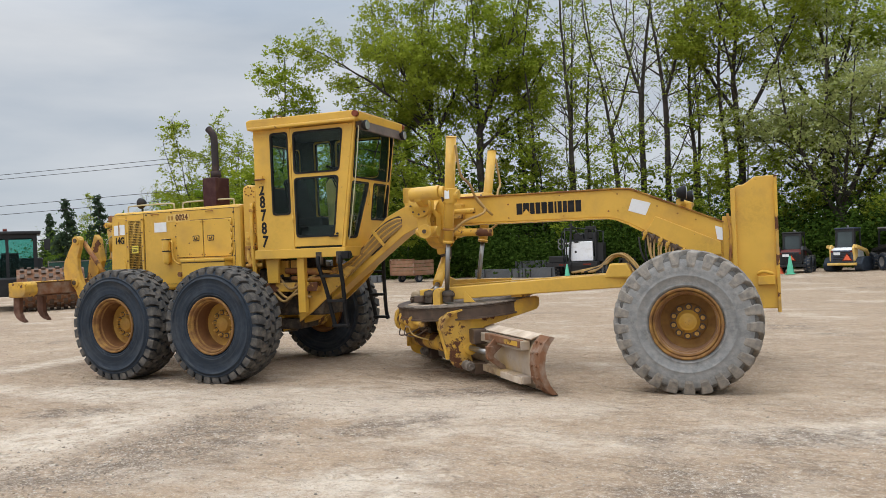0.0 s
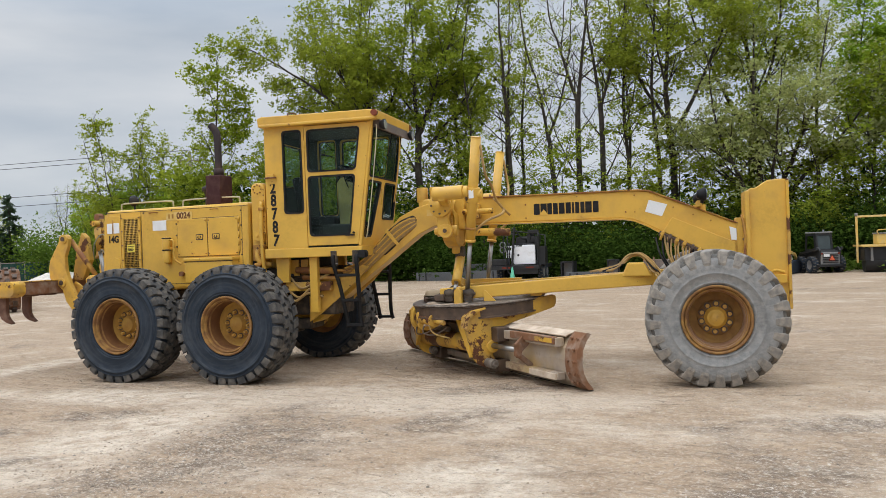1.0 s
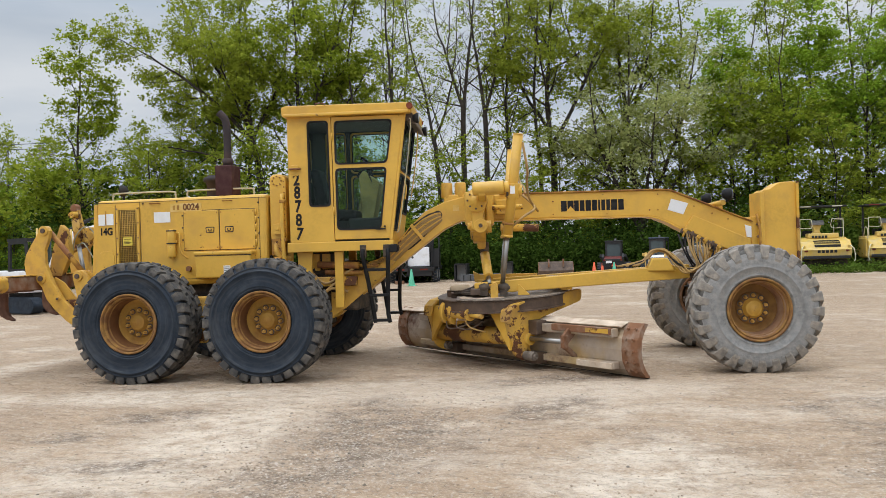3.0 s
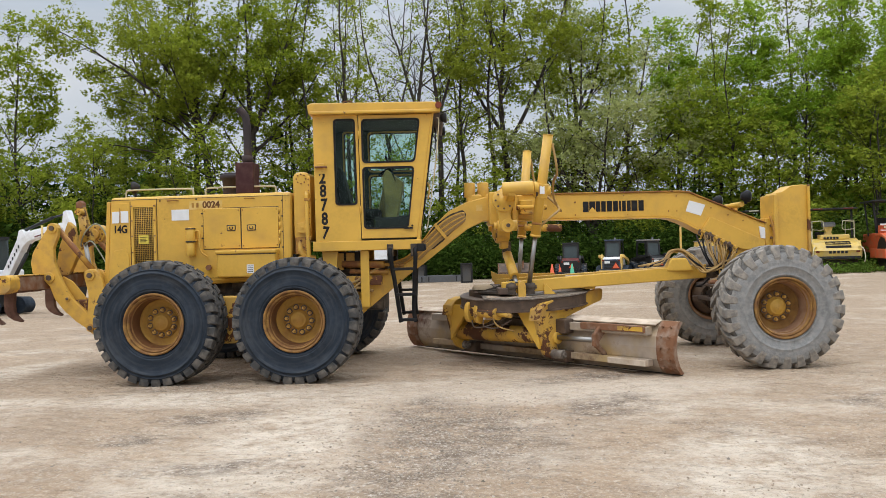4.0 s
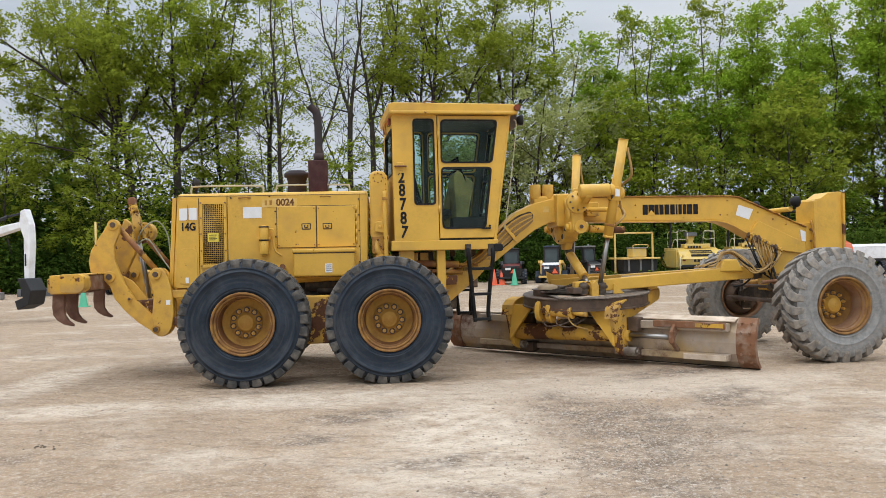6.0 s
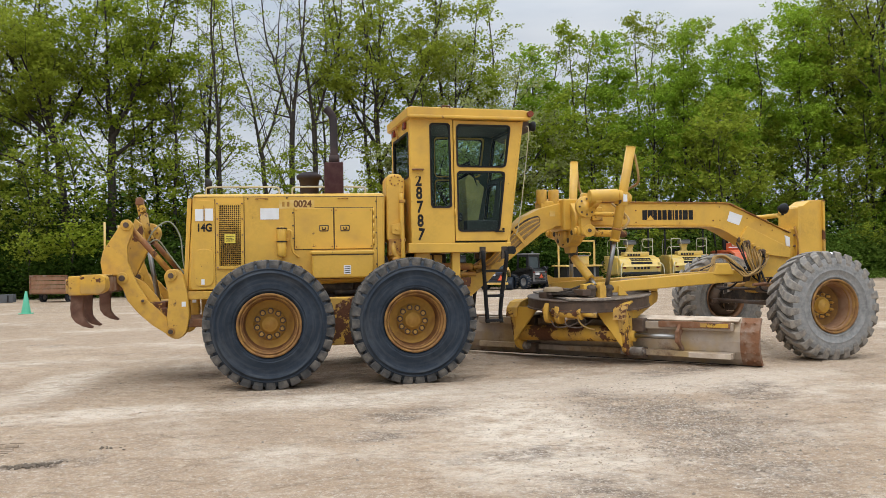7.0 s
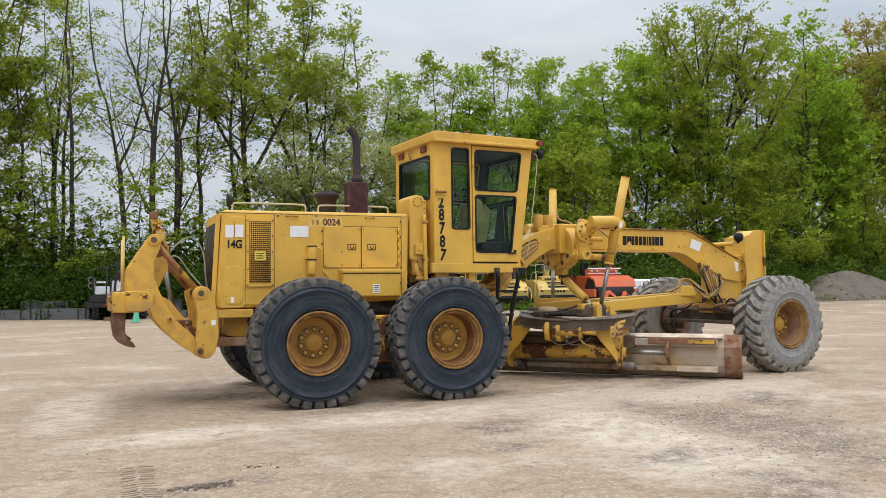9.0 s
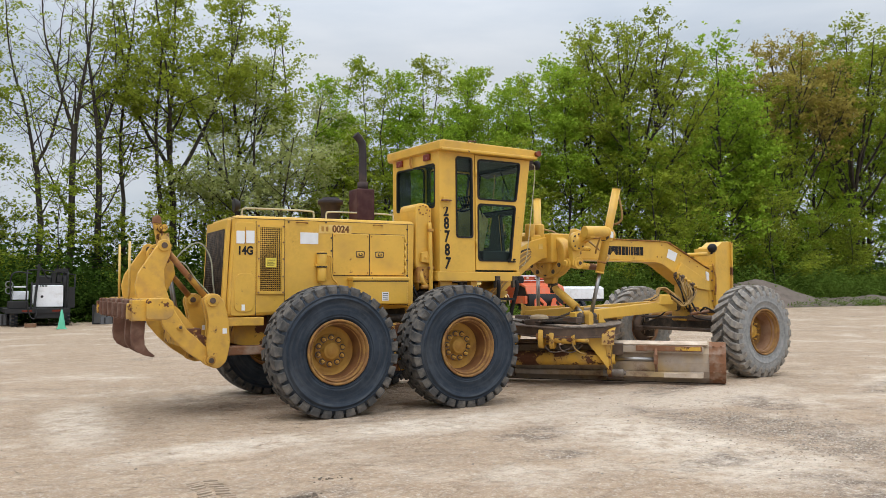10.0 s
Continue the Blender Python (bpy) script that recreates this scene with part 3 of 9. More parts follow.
# ---- the grader ----
BEND = pose(0.95, 0, 0) @ pose(0, 0, 0, 0, 0, 4.33) @ pose(-0.95, 0, 0)   # the front frame is steered a little about its hitch
BLADE = BEND @ pose(3.625, 0.085, 0, 0, 0, -50.2)                          # along the blade: x to its leading end, y ahead of it
grader = thing("motor_grader", "weathered yellow motor grader with blade and ripper, parked on gravel", "motor grader")
RAX, FAX, AXZ = (-0.826, 0.852), 6.505, 0.722


def lug(sh, a0, skew, y0, y1, half0, half1, r_in, r_out, shoulder, shoulder_r, drop=0.012):
    """One tread bar from near the middle (y0) to the shoulder (y1), a little way down the sidewall."""
    rows = [(y0, a0, half0, r_out), (y0 + 0.55 * (y1 - y0), a0 + 0.75 * skew, half1, r_out), (y1 * (0.97 if drop < 0.02 else 0.88), a0 + skew, half1, r_out - drop), (y1 * shoulder, a0 + skew, half1 * 0.85, shoulder_r)]
    top, low = [], []
    for y, a, h, r in rows:
        for s in (-1, 1):
            top.append(Vector((r * math.cos(a + s * h * 0.86), y, r * math.sin(a + s * h * 0.86))))
            rl = r_in if r > r_in else r - 0.05
            low.append(Vector((rl * math.cos(a + s * h), y * 0.985, rl * math.sin(a + s * h))))
    p = top + low
    k = len(top)
    f = []
    for i in range(0, k - 2, 2):
        f += [(i, i + 1, i + 3, i + 2), (i, i + 2, k + i + 2, k + i), (i + 1, k + i + 1, k + i + 3, i + 3)]
    f += [(0, k, k + 1, 1), (k - 2, k - 1, 2 * k - 1, 2 * k - 2)]
    sh.faces(p, f)


def tyre_shapes(front):
    """Carcass and tread of a tyre round the y axis, its outer side at -y."""
    if front:
        wall = [(0.345, -0.225), (0.372, -0.228), (0.379, -0.249), (0.388, -0.251), (0.392, -0.257), (0.400, -0.257), (0.404, -0.253), (0.43, -0.262), (0.482, -0.269), (0.487, -0.274), (0.497, -0.274), (0.502, -0.270),
                (0.53, -0.272), (0.59, -0.266), (0.635, -0.254), (0.668, -0.236), (0.688, -0.200), (0.694, -0.10), (0.694, 0)]
    else:
        wall = [(0.345, -0.225), (0.372, -0.228), (0.379, -0.247), (0.390, -0.250), (0.394, -0.258), (0.402, -0.259), (0.406, -0.255), (0.416, -0.257), (0.419, -0.262), (0.425, -0.263), (0.43, -0.260), (0.53, -0.272),
                (0.588, -0.267), (0.594, -0.278), (0.606, -0.279), (0.613, -0.264), (0.636, -0.256), (0.640, -0.262), (0.646, -0.262), (0.65, -0.253), (0.69, -0.235), (0.708, -0.20), (0.716, -0.10), (0.718, 0)]
    ring = Shape()
    ring.lathe(wall + [(r, -c) for r, c in wall[-2::-1]] + [(0.33, 0.2), (0.33, -0.2)], 72, closed=True)
    tread = Shape()
    if front:
        count = 25
        for k in range(count):
            a = 2 * math.pi * k / count
            lug(tread, a, 0.20, -0.02, -0.262, 0.072, 0.087, 0.668, 0.746, 1.03, 0.605, 0.020)
            lug(tread, a + math.pi / count, 0.20, 0.02, 0.262, 0.072, 0.087, 0.668, 0.746, 1.03, 0.605, 0.020)
    else:
        count = 31
        for k in range(count):
            a = 2 * math.pi * k / count
            lug(tread, a, 0.06, -0.10, -0.25, 0.068, 0.083, 0.712, 0.750, 1.02, 0.690)
            lug(tread, a + math.pi / count, 0.06, 0.10, 0.25, 0.068, 0.083, 0.712, 0.750, 1.02, 0.690)
            for a1, s in ((a + 0.09, 1), (a + 0.09 + math.pi / count, -1)):
                lug(tread, a1, -0.05, -0.012 * s, 0.115 * s, 0.074, 0.080, 0.715, 0.750, 0.99, 0.70)
    return ring, tread


def nut_shape():
    s = Shape()
    s.cyl((0, -0.004, 0), (0, -0.010, 0), 0.022, seg=12, smooth=False)
    s.cyl((0, -0.010, 0), (0, -0.040, 0), 0.019, seg=6, smooth=False)
    s.cyl((0, -0.040, 0), (0, -0.054, 0), 0.011, seg=8, smooth=False)
    return s


def wheel_meshes(front):
    ring, tread = tyre_shapes(front)
    rim = Shape().lathe([(0.31, 0.21), (0.345, 0.245), (0.352, 0.235), (0.325, 0.20), (0.30, 0.10), (0.290, 0.06), (0.280, 0.03), (0.286, -0.06), (0.305, -0.19), (0.318, -0.225)], 56)
    disc = Shape().lathe([(0.192, 0.040), (0.188, 0.022), (0.120, 0.018)], 40).lathe([(0.29, 0.08), (0.05, 0.08), (0.05, 0.038), (0.20, 0.038), (0.235, 0.034), (0.268, 0.046), (0.284, 0.02)], 48)
    lip = Shape().lathe([(0.308, -0.19), (0.312, -0.222), (0.322, -0.236), (0.330, -0.236), (0.333, -0.222), (0.338, -0.222), (0.341, -0.256), (0.352, -0.264), (0.363, -0.262), (0.368, -0.252), (0.368, -0.236), (0.345, -0.215)], 56)
    lip.lathe([(0.296, -0.150), (0.300, -0.172), (0.306, -0.172), (0.310, -0.150)], 56)
    hub = Shape().lathe([(0.122, 0.020), (0.118, 0.004), (0.100, -0.004), (0.094, -0.030), (0.086, -0.036), (0.062, -0.036), (0.060, -0.041), (0.0005, -0.042)], 32)
    return ring, tread, rim, disc, lip, hub


NUT_DATA = {}


def wheel(name, front, at, mirror, label):
    """wheel > tyre, tread, lip, hub, ten nuts; meshes are shared by alike wheels."""
    key = front
    spot = at @ (pose(0, 0, 0, 0, 0, 180) if mirror else Matrix.Identity(4))
    if key not in NUT_DATA:
        ring, tread, rim, disc, lip, hub = wheel_meshes(front)
        mats = (DUSTY_BARREL if front else RIM_BARREL, GREY_RUBBER if front else TYRE_WALL, GREY_TREAD if front else TREAD, RUST_LIP, YELLOW_STAINED if front else RIM_DISC, FRONT_DISC if front else RIM_DISC)
        obs = [part(n, s, mt, None) for n, s, mt in zip(("rim", "tyre", "tread", "rim_lip", "hub", "disc"), (rim, ring, tread, lip, hub, disc), mats)]
        nut = part("wheel_nut", nut_shape(), YELLOW_STAINED, None)
        seat = part("nut_seat", Shape().cyl((0, 0, 0), (0, -0.005, 0), 0.037, seg=14, smooth=False), DARK_RUST, None)
        # Band between the bars whose dark colour carries the groove shade.
        groove = part("groove_band", Shape().lathe([(0.655, -0.246), (0.671, -0.237), (0.691, -0.201), (0.697, -0.10), (0.697, 0.10), (0.691, 0.201), (0.671, 0.237), (0.655, 0.246)], 72), GROOVE_SHADE, None)
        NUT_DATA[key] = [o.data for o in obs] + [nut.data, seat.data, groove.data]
        for o in (*obs, nut, seat, groove):
            bpy.data.objects.remove(o)
    d = NUT_DATA[key]
    w = part(name, None, None, grader, label, spot, data=d[0])
    for n, k in (("tyre", 1), ("tread", 2), ("rim_lip", 3), ("hub", 4), ("disc", 5)):
        part(n, None, None, w, data=d[k], bevel=0.009 if front and n == "tread" else 0.0)
    if front:
        part("groove_band", None, None, w, "unscuffed rubber between the tread bars, darkened for groove shade", data=d[8])
    for k in range(10):
        a = 2 * math.pi * (k + 0.4) / 10
        spot_ = pose(0.152 * math.cos(a), 0.018, 0.152 * math.sin(a))
        part("nut_seat", None, None, w, at=spot_, data=d[7])
        part("wheel_nut", None, None, w, at=spot_, data=d[6])
    return w


TY = 1.26   # tyre middle from the centre line
for k, x in enumerate(RAX):
    wheel("rear_wheel", False, pose(x, -TY, AXZ, 0, 20 * k, 0), False, "black rock-tread tyre on a rusty yellow rim")
    wheel("rear_wheel", False, pose(x, TY, AXZ, 0, 35 * k + 9, 0), True, "black rock-tread tyre on a rusty yellow rim")
wheel("front_wheel", True, BEND @ pose(FAX, -TY, AXZ), False, "grey worn bar-tread tyre on a rusty yellow rim")
wheel("front_wheel", True, BEND @ pose(FAX, TY, AXZ, 0, 13, 0), True, "grey worn bar-tread tyre on a rusty yellow rim")

# rear frame and drive
part("rear_frame", Shape().prism([(-1.7, 0.78), (-1.7, 1.18), (1.0, 1.18), (1.0, 0.62), (-0.4, 0.55)], -0.34, 0.34), YELLOW_WORN, grader, bevel=0.01)
part("rear_axle", Shape().cyl((0, -0.95, 0.74), (0, 0.95, 0.74), 0.17).lathe([(0.28, -0.12), (0.36, 0), (0.28, 0.12)], 24, m=pose(0, 0, 0.74)), DARK, grader)
for s in (-1, 1):
    t = part("tandem_case", Shape().prism(rounded([(-1.0, 0.50), (-1.0, 0.96), (-0.3, 1.0), (0.3, 1.0), (1.0, 0.96), (1.0, 0.50), (0.3, 0.42), (-0.3, 0.42)], 0.12), s * 0.72, s * 0.97), YELLOW_WORN, grader, bevel=0.015)
    for x in (-0.6, -0.3, 0.0, 0.3, 0.6):
        part("bolt", Shape().cyl((x, s * 0.97, 0.9), (x, s * 0.99, 0.9), 0.018, seg=6), RUST, t)
part("transmission", Shape().box(0.7, 1.75, -0.3, 0.3, 0.75, 1.4).cyl((1.0, -0.36, 1.0), (1.0, 0.36, 1.0), 0.2).cyl((1.45, -0.38, 1.12), (1.45, 0.38, 1.12), 0.13), DARK, grader, bevel=0.03)

# hood
HY = 0.55
hood = part("engine_hood", Shape().prism([(-1.84, 1.10), (-1.765, 2.30), (0.62, 2.31), (0.60, 1.18)], -HY, HY), YELLOW, grader, "yellow sheet-metal engine hood", bevel=0.045)
part("rear_side_panel", Shape().prism(rounded([(-1.80, 1.12), (-1.745, 2.22), (-1.50, 2.22), (-1.50, 1.12)], 0.05), -HY - 0.012, -HY + 0.01), YELLOW, hood, bevel=0.004)
part("side_arch_panel", Shape().prism(rounded([(-1.76, 1.16), (-1.745, 1.62), (-1.52, 1.62), (-1.52, 1.16)], 0.1), -HY - 0.022, -HY), YELLOW, hood, bevel=0.004)
gf = Shape().plate(rounded([(-1.485, 1.37), (-1.485, 2.20), (-1.155, 2.20), (-1.155, 1.37)], 0.01), [[(-1.45, 1.41), (-1.45, 2.165), (-1.19, 2.165), (-1.19, 1.41)]],
                   lambda a, b: Vector((a, -HY - 0.02, b)), (0, 0.03, 0))
grille = part("side_grille", gf, YELLOW, hood, bevel=0.004)
part("grille_backing", Shape().box(-1.45, -1.19, -HY - 0.003, -HY + 0.01, 1.41, 2.165), BLACK, grille)
wires = Shape()
for k in range(11):
    x = -1.45 + 0.26 * (k + 0.5) / 11
    wires.cyl((x, -HY - 0.016, 1.405), (x, -HY - 0.016, 2.17), 0.0030, seg=5)
for k in range(31):
    z = 1.41 + 0.755 * (k + 0.5) / 31
    wires.cyl((-1.453, -HY - 0.013, z), (-1.187, -HY - 0.013, z), 0.0029, seg=5)
part("grille_wire", wires, YELLOW, grille, "rust-flecked wire mesh")
part("warning_label", Shape().box(-1.385, -1.255, -HY - 0.024, -HY - 0.02, 1.69, 1.80), LEMON, grille, "yellow warning label")
for k, z in enumerate((1.775, 1.75, 1.73, 1.715)):
    part("printed_bar", Shape().box(-1.37, -1.27 - 0.02 * (k % 2), -HY - 0.026, -HY - 0.024, z - 0.004, z + 0.004), BLACK, grille)
for x in (-1.47, -1.17):
    for z in (1.39, 1.58, 1.79, 1.99, 2.18):
        part("bolt", Shape().cyl((x, -HY - 0.02, z), (x, -HY - 0.032, z), 0.011, seg=6), RUST, grille)
for x0, x1 in ((-0.53, -0.045), (-0.03, 0.45)):
    part("door_seam", Shape().box(x0 - 0.008, x1 + 0.008, -HY - 0.003, -HY + 0.01, 1.592, 2.128), DARK, hood)
    d = part("hood_door", Shape().box(x0, x1, -HY - 0.014, -HY + 0.01, 1.60, 2.12), YELLOW, hood, bevel=0.005)
    lx = x1 - 0.12 if x0 < -0.1 else x0 + 0.13
    part("latch_recess", Shape().prism(rounded([(lx - 0.056, 1.822), (lx - 0.062, 1.902), (lx + 0.062, 1.902), (lx + 0.056, 1.822)], 0.015), -HY - 0.017, -HY - 0.012), DARK, d)
    latch = part("latch", Shape().prism(rounded([(lx - 0.045, 1.834), (lx - 0.050, 1.890), (lx + 0.050, 1.890), (lx + 0.045, 1.834)], 0.012), -HY - 0.020, -HY - 0.012), YELLOW, d, bevel=0.003)
    part("latch_handle", Shape().tube([(lx - 0.018, -HY - 0.022, 1.878), (lx - 0.018, -HY - 0.030, 1.85), (lx + 0.018, -HY - 0.030, 1.85), (lx + 0.018, -HY - 0.022, 1.878)], 0.006, 6), DARK, d)
    for x in (x0 + 0.02, x1 - 0.02):
        for z in (1.63, 2.09):
            part("bolt", Shape().cyl((x, -HY - 0.014, z), (x, -HY - 0.022, z), 0.009, seg=6), YELLOW_RIM, d)
hs = Shape()
for k in range(5):
    hs.cyl((0.465, -HY - 0.012, 1.64 + 0.1 * k), (0.465, -HY - 0.012, 1.72 + 0.1 * k), 0.011, seg=8)
part("hinge", hs, YELLOW, hood)
for x, z in ((-0.55, 2.06), (-0.55, 1.9), (-0.55, 1.74), (0.50, 2.2), (0.5, 2.0), (0.5, 1.8), (0.5, 1.6), (0.5, 1.4), (-1.1, 2.24), (-0.62, 2.25)):
    part("bolt", Shape().cyl((x, -HY, z), (x, -HY - 0.01, z), 0.011, seg=6), DARK, hood)
for x0, x1, z0, z1 in ((-1.502, -1.494, 1.12, 2.24), (-1.150, -1.143, 1.2, 2.27), (0.505, 0.511, 1.2, 2.27), (-1.79, 0.60, 2.262, 2.268), (-1.143, 0.50, 1.222, 1.228)):
    part("panel_seam", Shape().box(x0, x1, -HY - 0.0025, -HY + 0.01, z0, z1), DARK, hood)
box = part("tool_box", Shape().prism([(-0.32, 1.23), (-0.32, 1.56), (0.44, 1.56), (0.44, 1.23)], -HY - 0.16, -HY + 0.02), YELLOW, grader, bevel=0.02)
part("box_lid", Shape().box(-0.335, 0.455, -HY - 0.175, -HY + 0.01, 1.53, 1.575), YELLOW, box, bevel=0.012)
part("lid_seam", Shape().box(-0.322, 0.442, -HY - 0.1625, -HY - 0.15, 1.518, 1.528), DARK, box)
part("label_plate", Shape().box(0.07, 0.16, -HY - 0.163, -HY - 0.160, 1.28, 1.39), WHITE, box)
for k in range(4):
    part("printed_bar", Shape().box(0.08, 0.15, -HY - 0.165, -HY - 0.163, 1.295 + 0.024 * k, 1.303 + 0.024 * k), DARK, box)
part("sticker", Shape().box(-0.95, -0.72, -HY - 0.004, -HY, 1.98, 2.12), WHITE, hood, "blank white sticker")
for x0, x1, z in ((-1.735, -1.635, 2.04), (-1.62, -1.52, 2.045)):
    part("sticker", Shape().box(x0, x1, -HY - 0.018, -HY - 0.012, z - 0.075, z + 0.075), WHITE, hood, "weathered white sticker")
lettering("lettering", "14G", 0.135, BLACK, hood, side_text(-1.628, -HY - 0.0165, 1.880), 0.80)
part("pull_hook", Shape().tube([(-1.63, -HY - 0.02, 2.16), (-1.627, -HY - 0.03, 2.08), (-1.63, -HY - 0.028, 1.99), (-1.645, -HY - 0.02, 1.965)], 0.004, 6), YELLOW_RIM, hood)
plate = part("number_plate", Shape().box(-0.715, -0.28, -HY - 0.005, -HY, 2.115, 2.225), CREAM, hood, "faded pale number panel")
lettering("lettering", "0024", 0.118, RIM_BARREL, plate, side_text(-0.425, -HY - 0.0065, 2.17), 0.95)
for x in (-0.68, -0.62):
    part("printed_bar", Shape().box(x, x + 0.03, -HY - 0.0065, -HY - 0.005, 2.14, 2.20), YELLOW_RIM, plate)
for x in (-0.98, 0.02, -1.0):
    part("lift_handle", Shape().tube([(x, -HY, 2.235), (x + 0.01, -HY - 0.02, 2.24), (x + 0.11, -HY - 0.02, 2.24), (x + 0.12, -HY, 2.235)], 0.007, 6), YELLOW_RIM, hood)
part("sticker", Shape().box(-1.67, -1.63, -HY - 0.027, -HY - 0.022, 1.18, 1.25), WHITE, hood)
part("exhaust_can", Shape().cyl((-0.69, -HY - 0.05, 1.52), (-0.69, -HY - 0.05, 1.69), 0.055).cyl((-0.69, -HY - 0.05, 1.70), (-0.69, -HY - 0.05, 1.86), 0.06)
     .cyl((-0.69, -HY - 0.05, 1.86), (-0.69, -HY - 0.05, 1.885), 0.06, 0.02).cyl((-0.69, -HY - 0.05, 1.5), (-0.69, -HY - 0.05, 1.52), 0.03)
     .box(-0.77, -0.61, -HY - 0.06, -HY, 1.705, 1.735), YELLOW, grader, "yellow filter canister", bevel=0.004)
part("filter_pipe", Shape().tube([(-0.63, -HY - 0.05, 1.84), (-0.57, -HY - 0.06, 1.82), (-0.57, -HY - 0.06, 1.66), (-0.55, -HY - 0.05, 1.56), (-0.48, -HY - 0.02, 1.50)], 0.012), YELLOW_STAINED, grader)
for z in (1.70, 1.865):
    part("canister_band", Shape().cyl((-0.69, -HY - 0.05, z - 0.008), (-0.69, -HY - 0.05, z + 0.008), 0.0635, seg=20), DARK, grader)
part("fuel_cap", Shape().cyl((-0.47, -HY - 0.01, 1.36), (-0.47, -HY - 0.05, 1.36), 0.035, seg=14), RUST, grader)
# radiator at the back
rad = part("radiator_guard", Shape().plate([(-0.50, 1.15), (-0.50, 2.25), (0.50, 2.25), (0.50, 1.15)], [[(-0.44, 1.3), (-0.44, 2.14), (0.44, 2.14), (0.44, 1.3)]],
                                          lambda a, b: Vector((-1.80 - 0.0625 * (2.3 - b) / 1.2 - 0.03, a, b)), (0.05, 0, 0)), YELLOW, grader, bevel=0.006)
part("radiator_core", Shape().prism([(-1.845, 1.3), (-1.80, 2.14), (-1.75, 2.14), (-1.75, 1.3)], -0.44, 0.44), BLACK, rad)
rw = Shape()
for k in range(40):
    y = -0.44 + 0.88 * (k + 0.5) / 40
    rw.cyl((-1.885, y, 1.3), (-1.84, y, 2.14), 0.004, seg=4)
for k in range(38):
    z = 1.3 + 0.84 * (k + 0.5) / 38
    x = -1.885 + 0.045 * (z - 1.3) / 0.84
    rw.cyl((x, -0.44, z), (x, 0.44, z), 0.004, seg=4)
part("radiator_wire", rw, DARK, rad)
# on the hood
for x0, x1 in ((-1.62, -0.72), (-0.55, 0.38)):
    part("hood_rail", Shape().tube([(x0, -0.38, 2.29), (x0, -0.38, 2.37), (x0 + 0.05, -0.38, 2.40), (0.5 * (x0 + x1), -0.38, 2.405), (x1 - 0.05, -0.38, 2.40), (x1, -0.38, 2.37), (x1, -0.38, 2.29)], 0.0115), RAIL, grader)
muf = part("muffler", Shape().box(-0.14, 0.10, -0.42, -0.12, 2.28, 2.72), MAROON, grader, "dark red muffler box", bevel=0.015)
pipe = Shape().tube([(-0.01, -0.28, 2.70), (-0.01, -0.28, 3.0), (-0.015, -0.28, 3.26), (-0.04, -0.28, 3.36), (-0.115, -0.28, 3.44)], 0.051, 16)
pipe.cyl((-0.01, -0.28, 2.72), (-0.01, -0.28, 2.82), 0.070)
part("exhaust_pipe", pipe, SOOT, muf, "sooty curved exhaust pipe")
part("air_cleaner", Shape().lathe([(0.125, 2.28), (0.125, 2.50), (0.135, 2.505), (0.135, 2.535), (0.165, 2.545), (0.17, 2.585), (0.155, 2.605), (0.12, 2.61), (0.115, 2.63), (0.0005, 2.635)], 28, axis="z", m=pose(-0.33, 0.05, 0)), SOOT, grader)
part("rear_lamp", Shape().cyl((-1.62, -0.1, 2.3), (-1.62, -0.1, 2.40), 0.015).lathe([(0.0005, -0.05), (0.05, -0.045), (0.078, 0.0), (0.085, 0.03), (0.078, 0.032), (0.0005, 0.03)], 20, axis="x", m=pose(-1.62, -0.1, 2.46, 0, 0, 180)), BLACK, grader)
# tank between hood and cab
tank = part("hydraulic_tank", Shape().prism(rounded([(0.64, 1.66), (0.64, 2.56), (0.86, 2.56), (0.86, 1.66)], 0.09), -0.52, -0.02).cyl((0.73, -0.3, 1.7), (0.73, -0.3, 1.4), 0.07), YELLOW, grader, bevel=0.03)
for k in range(8):
    a = 2 * math.pi * k / 8
    part("bolt", Shape().cyl((0.75 + 0.06 * math.cos(a), -0.52, 2.47 + 0.06 * math.sin(a)), (0.75 + 0.06 * math.cos(a), -0.532, 2.47 + 0.06 * math.sin(a)), 0.01, seg=6), YELLOW_RIM, tank)
for k in range(11):
    part("bolt", Shape().cyl((0.845, -0.522, 1.74 + 0.072 * k), (0.845, -0.534, 1.74 + 0.072 * k), 0.009, seg=6), YELLOW_RIM, tank)
part("tank_flange", Shape().box(0.822, 0.868, -0.524, -0.505, 1.70, 2.50), YELLOW, tank, bevel=0.004)
part("tank_bracket", Shape().prism([(0.70, 1.78), (0.70, 1.90), (0.80, 1.92), (0.86, 1.86), (0.86, 1.76)], -0.575, -0.525).cyl((0.76, -0.575, 1.84), (0.76, -0.59, 1.84), 0.02, seg=8), YELLOW_STAINED, tank, bevel=0.006)
part("tank_elbow", Shape().tube([(0.72, -0.50, 1.70), (0.72, -0.53, 1.58), (0.75, -0.53, 1.50), (0.82, -0.50, 1.46), (0.90, -0.46, 1.45)], 0.032, 10), YELLOW_STAINED, tank)
for z in (2.20, 1.70):
    part("pipe_clamp", Shape().box(0.80, 0.875, -0.60, -0.55, z - 0.02, z + 0.02), YELLOW_RIM, tank, bevel=0.004)
part("tank_pipe", Shape().tube([(0.83, -0.56, 2.3), (0.83, -0.58, 1.9), (0.84, -0.57, 1.45), (0.84, -0.5, 1.2)], 0.028), YELLOW, grader)
part("valve_stack", Shape().box(0.66, 0.84, -0.54, -0.4, 1.5, 1.72).cyl((0.7, -0.56, 1.45), (0.8, -0.56, 1.45), 0.03), YELLOW_RIM, grader, bevel=0.012)
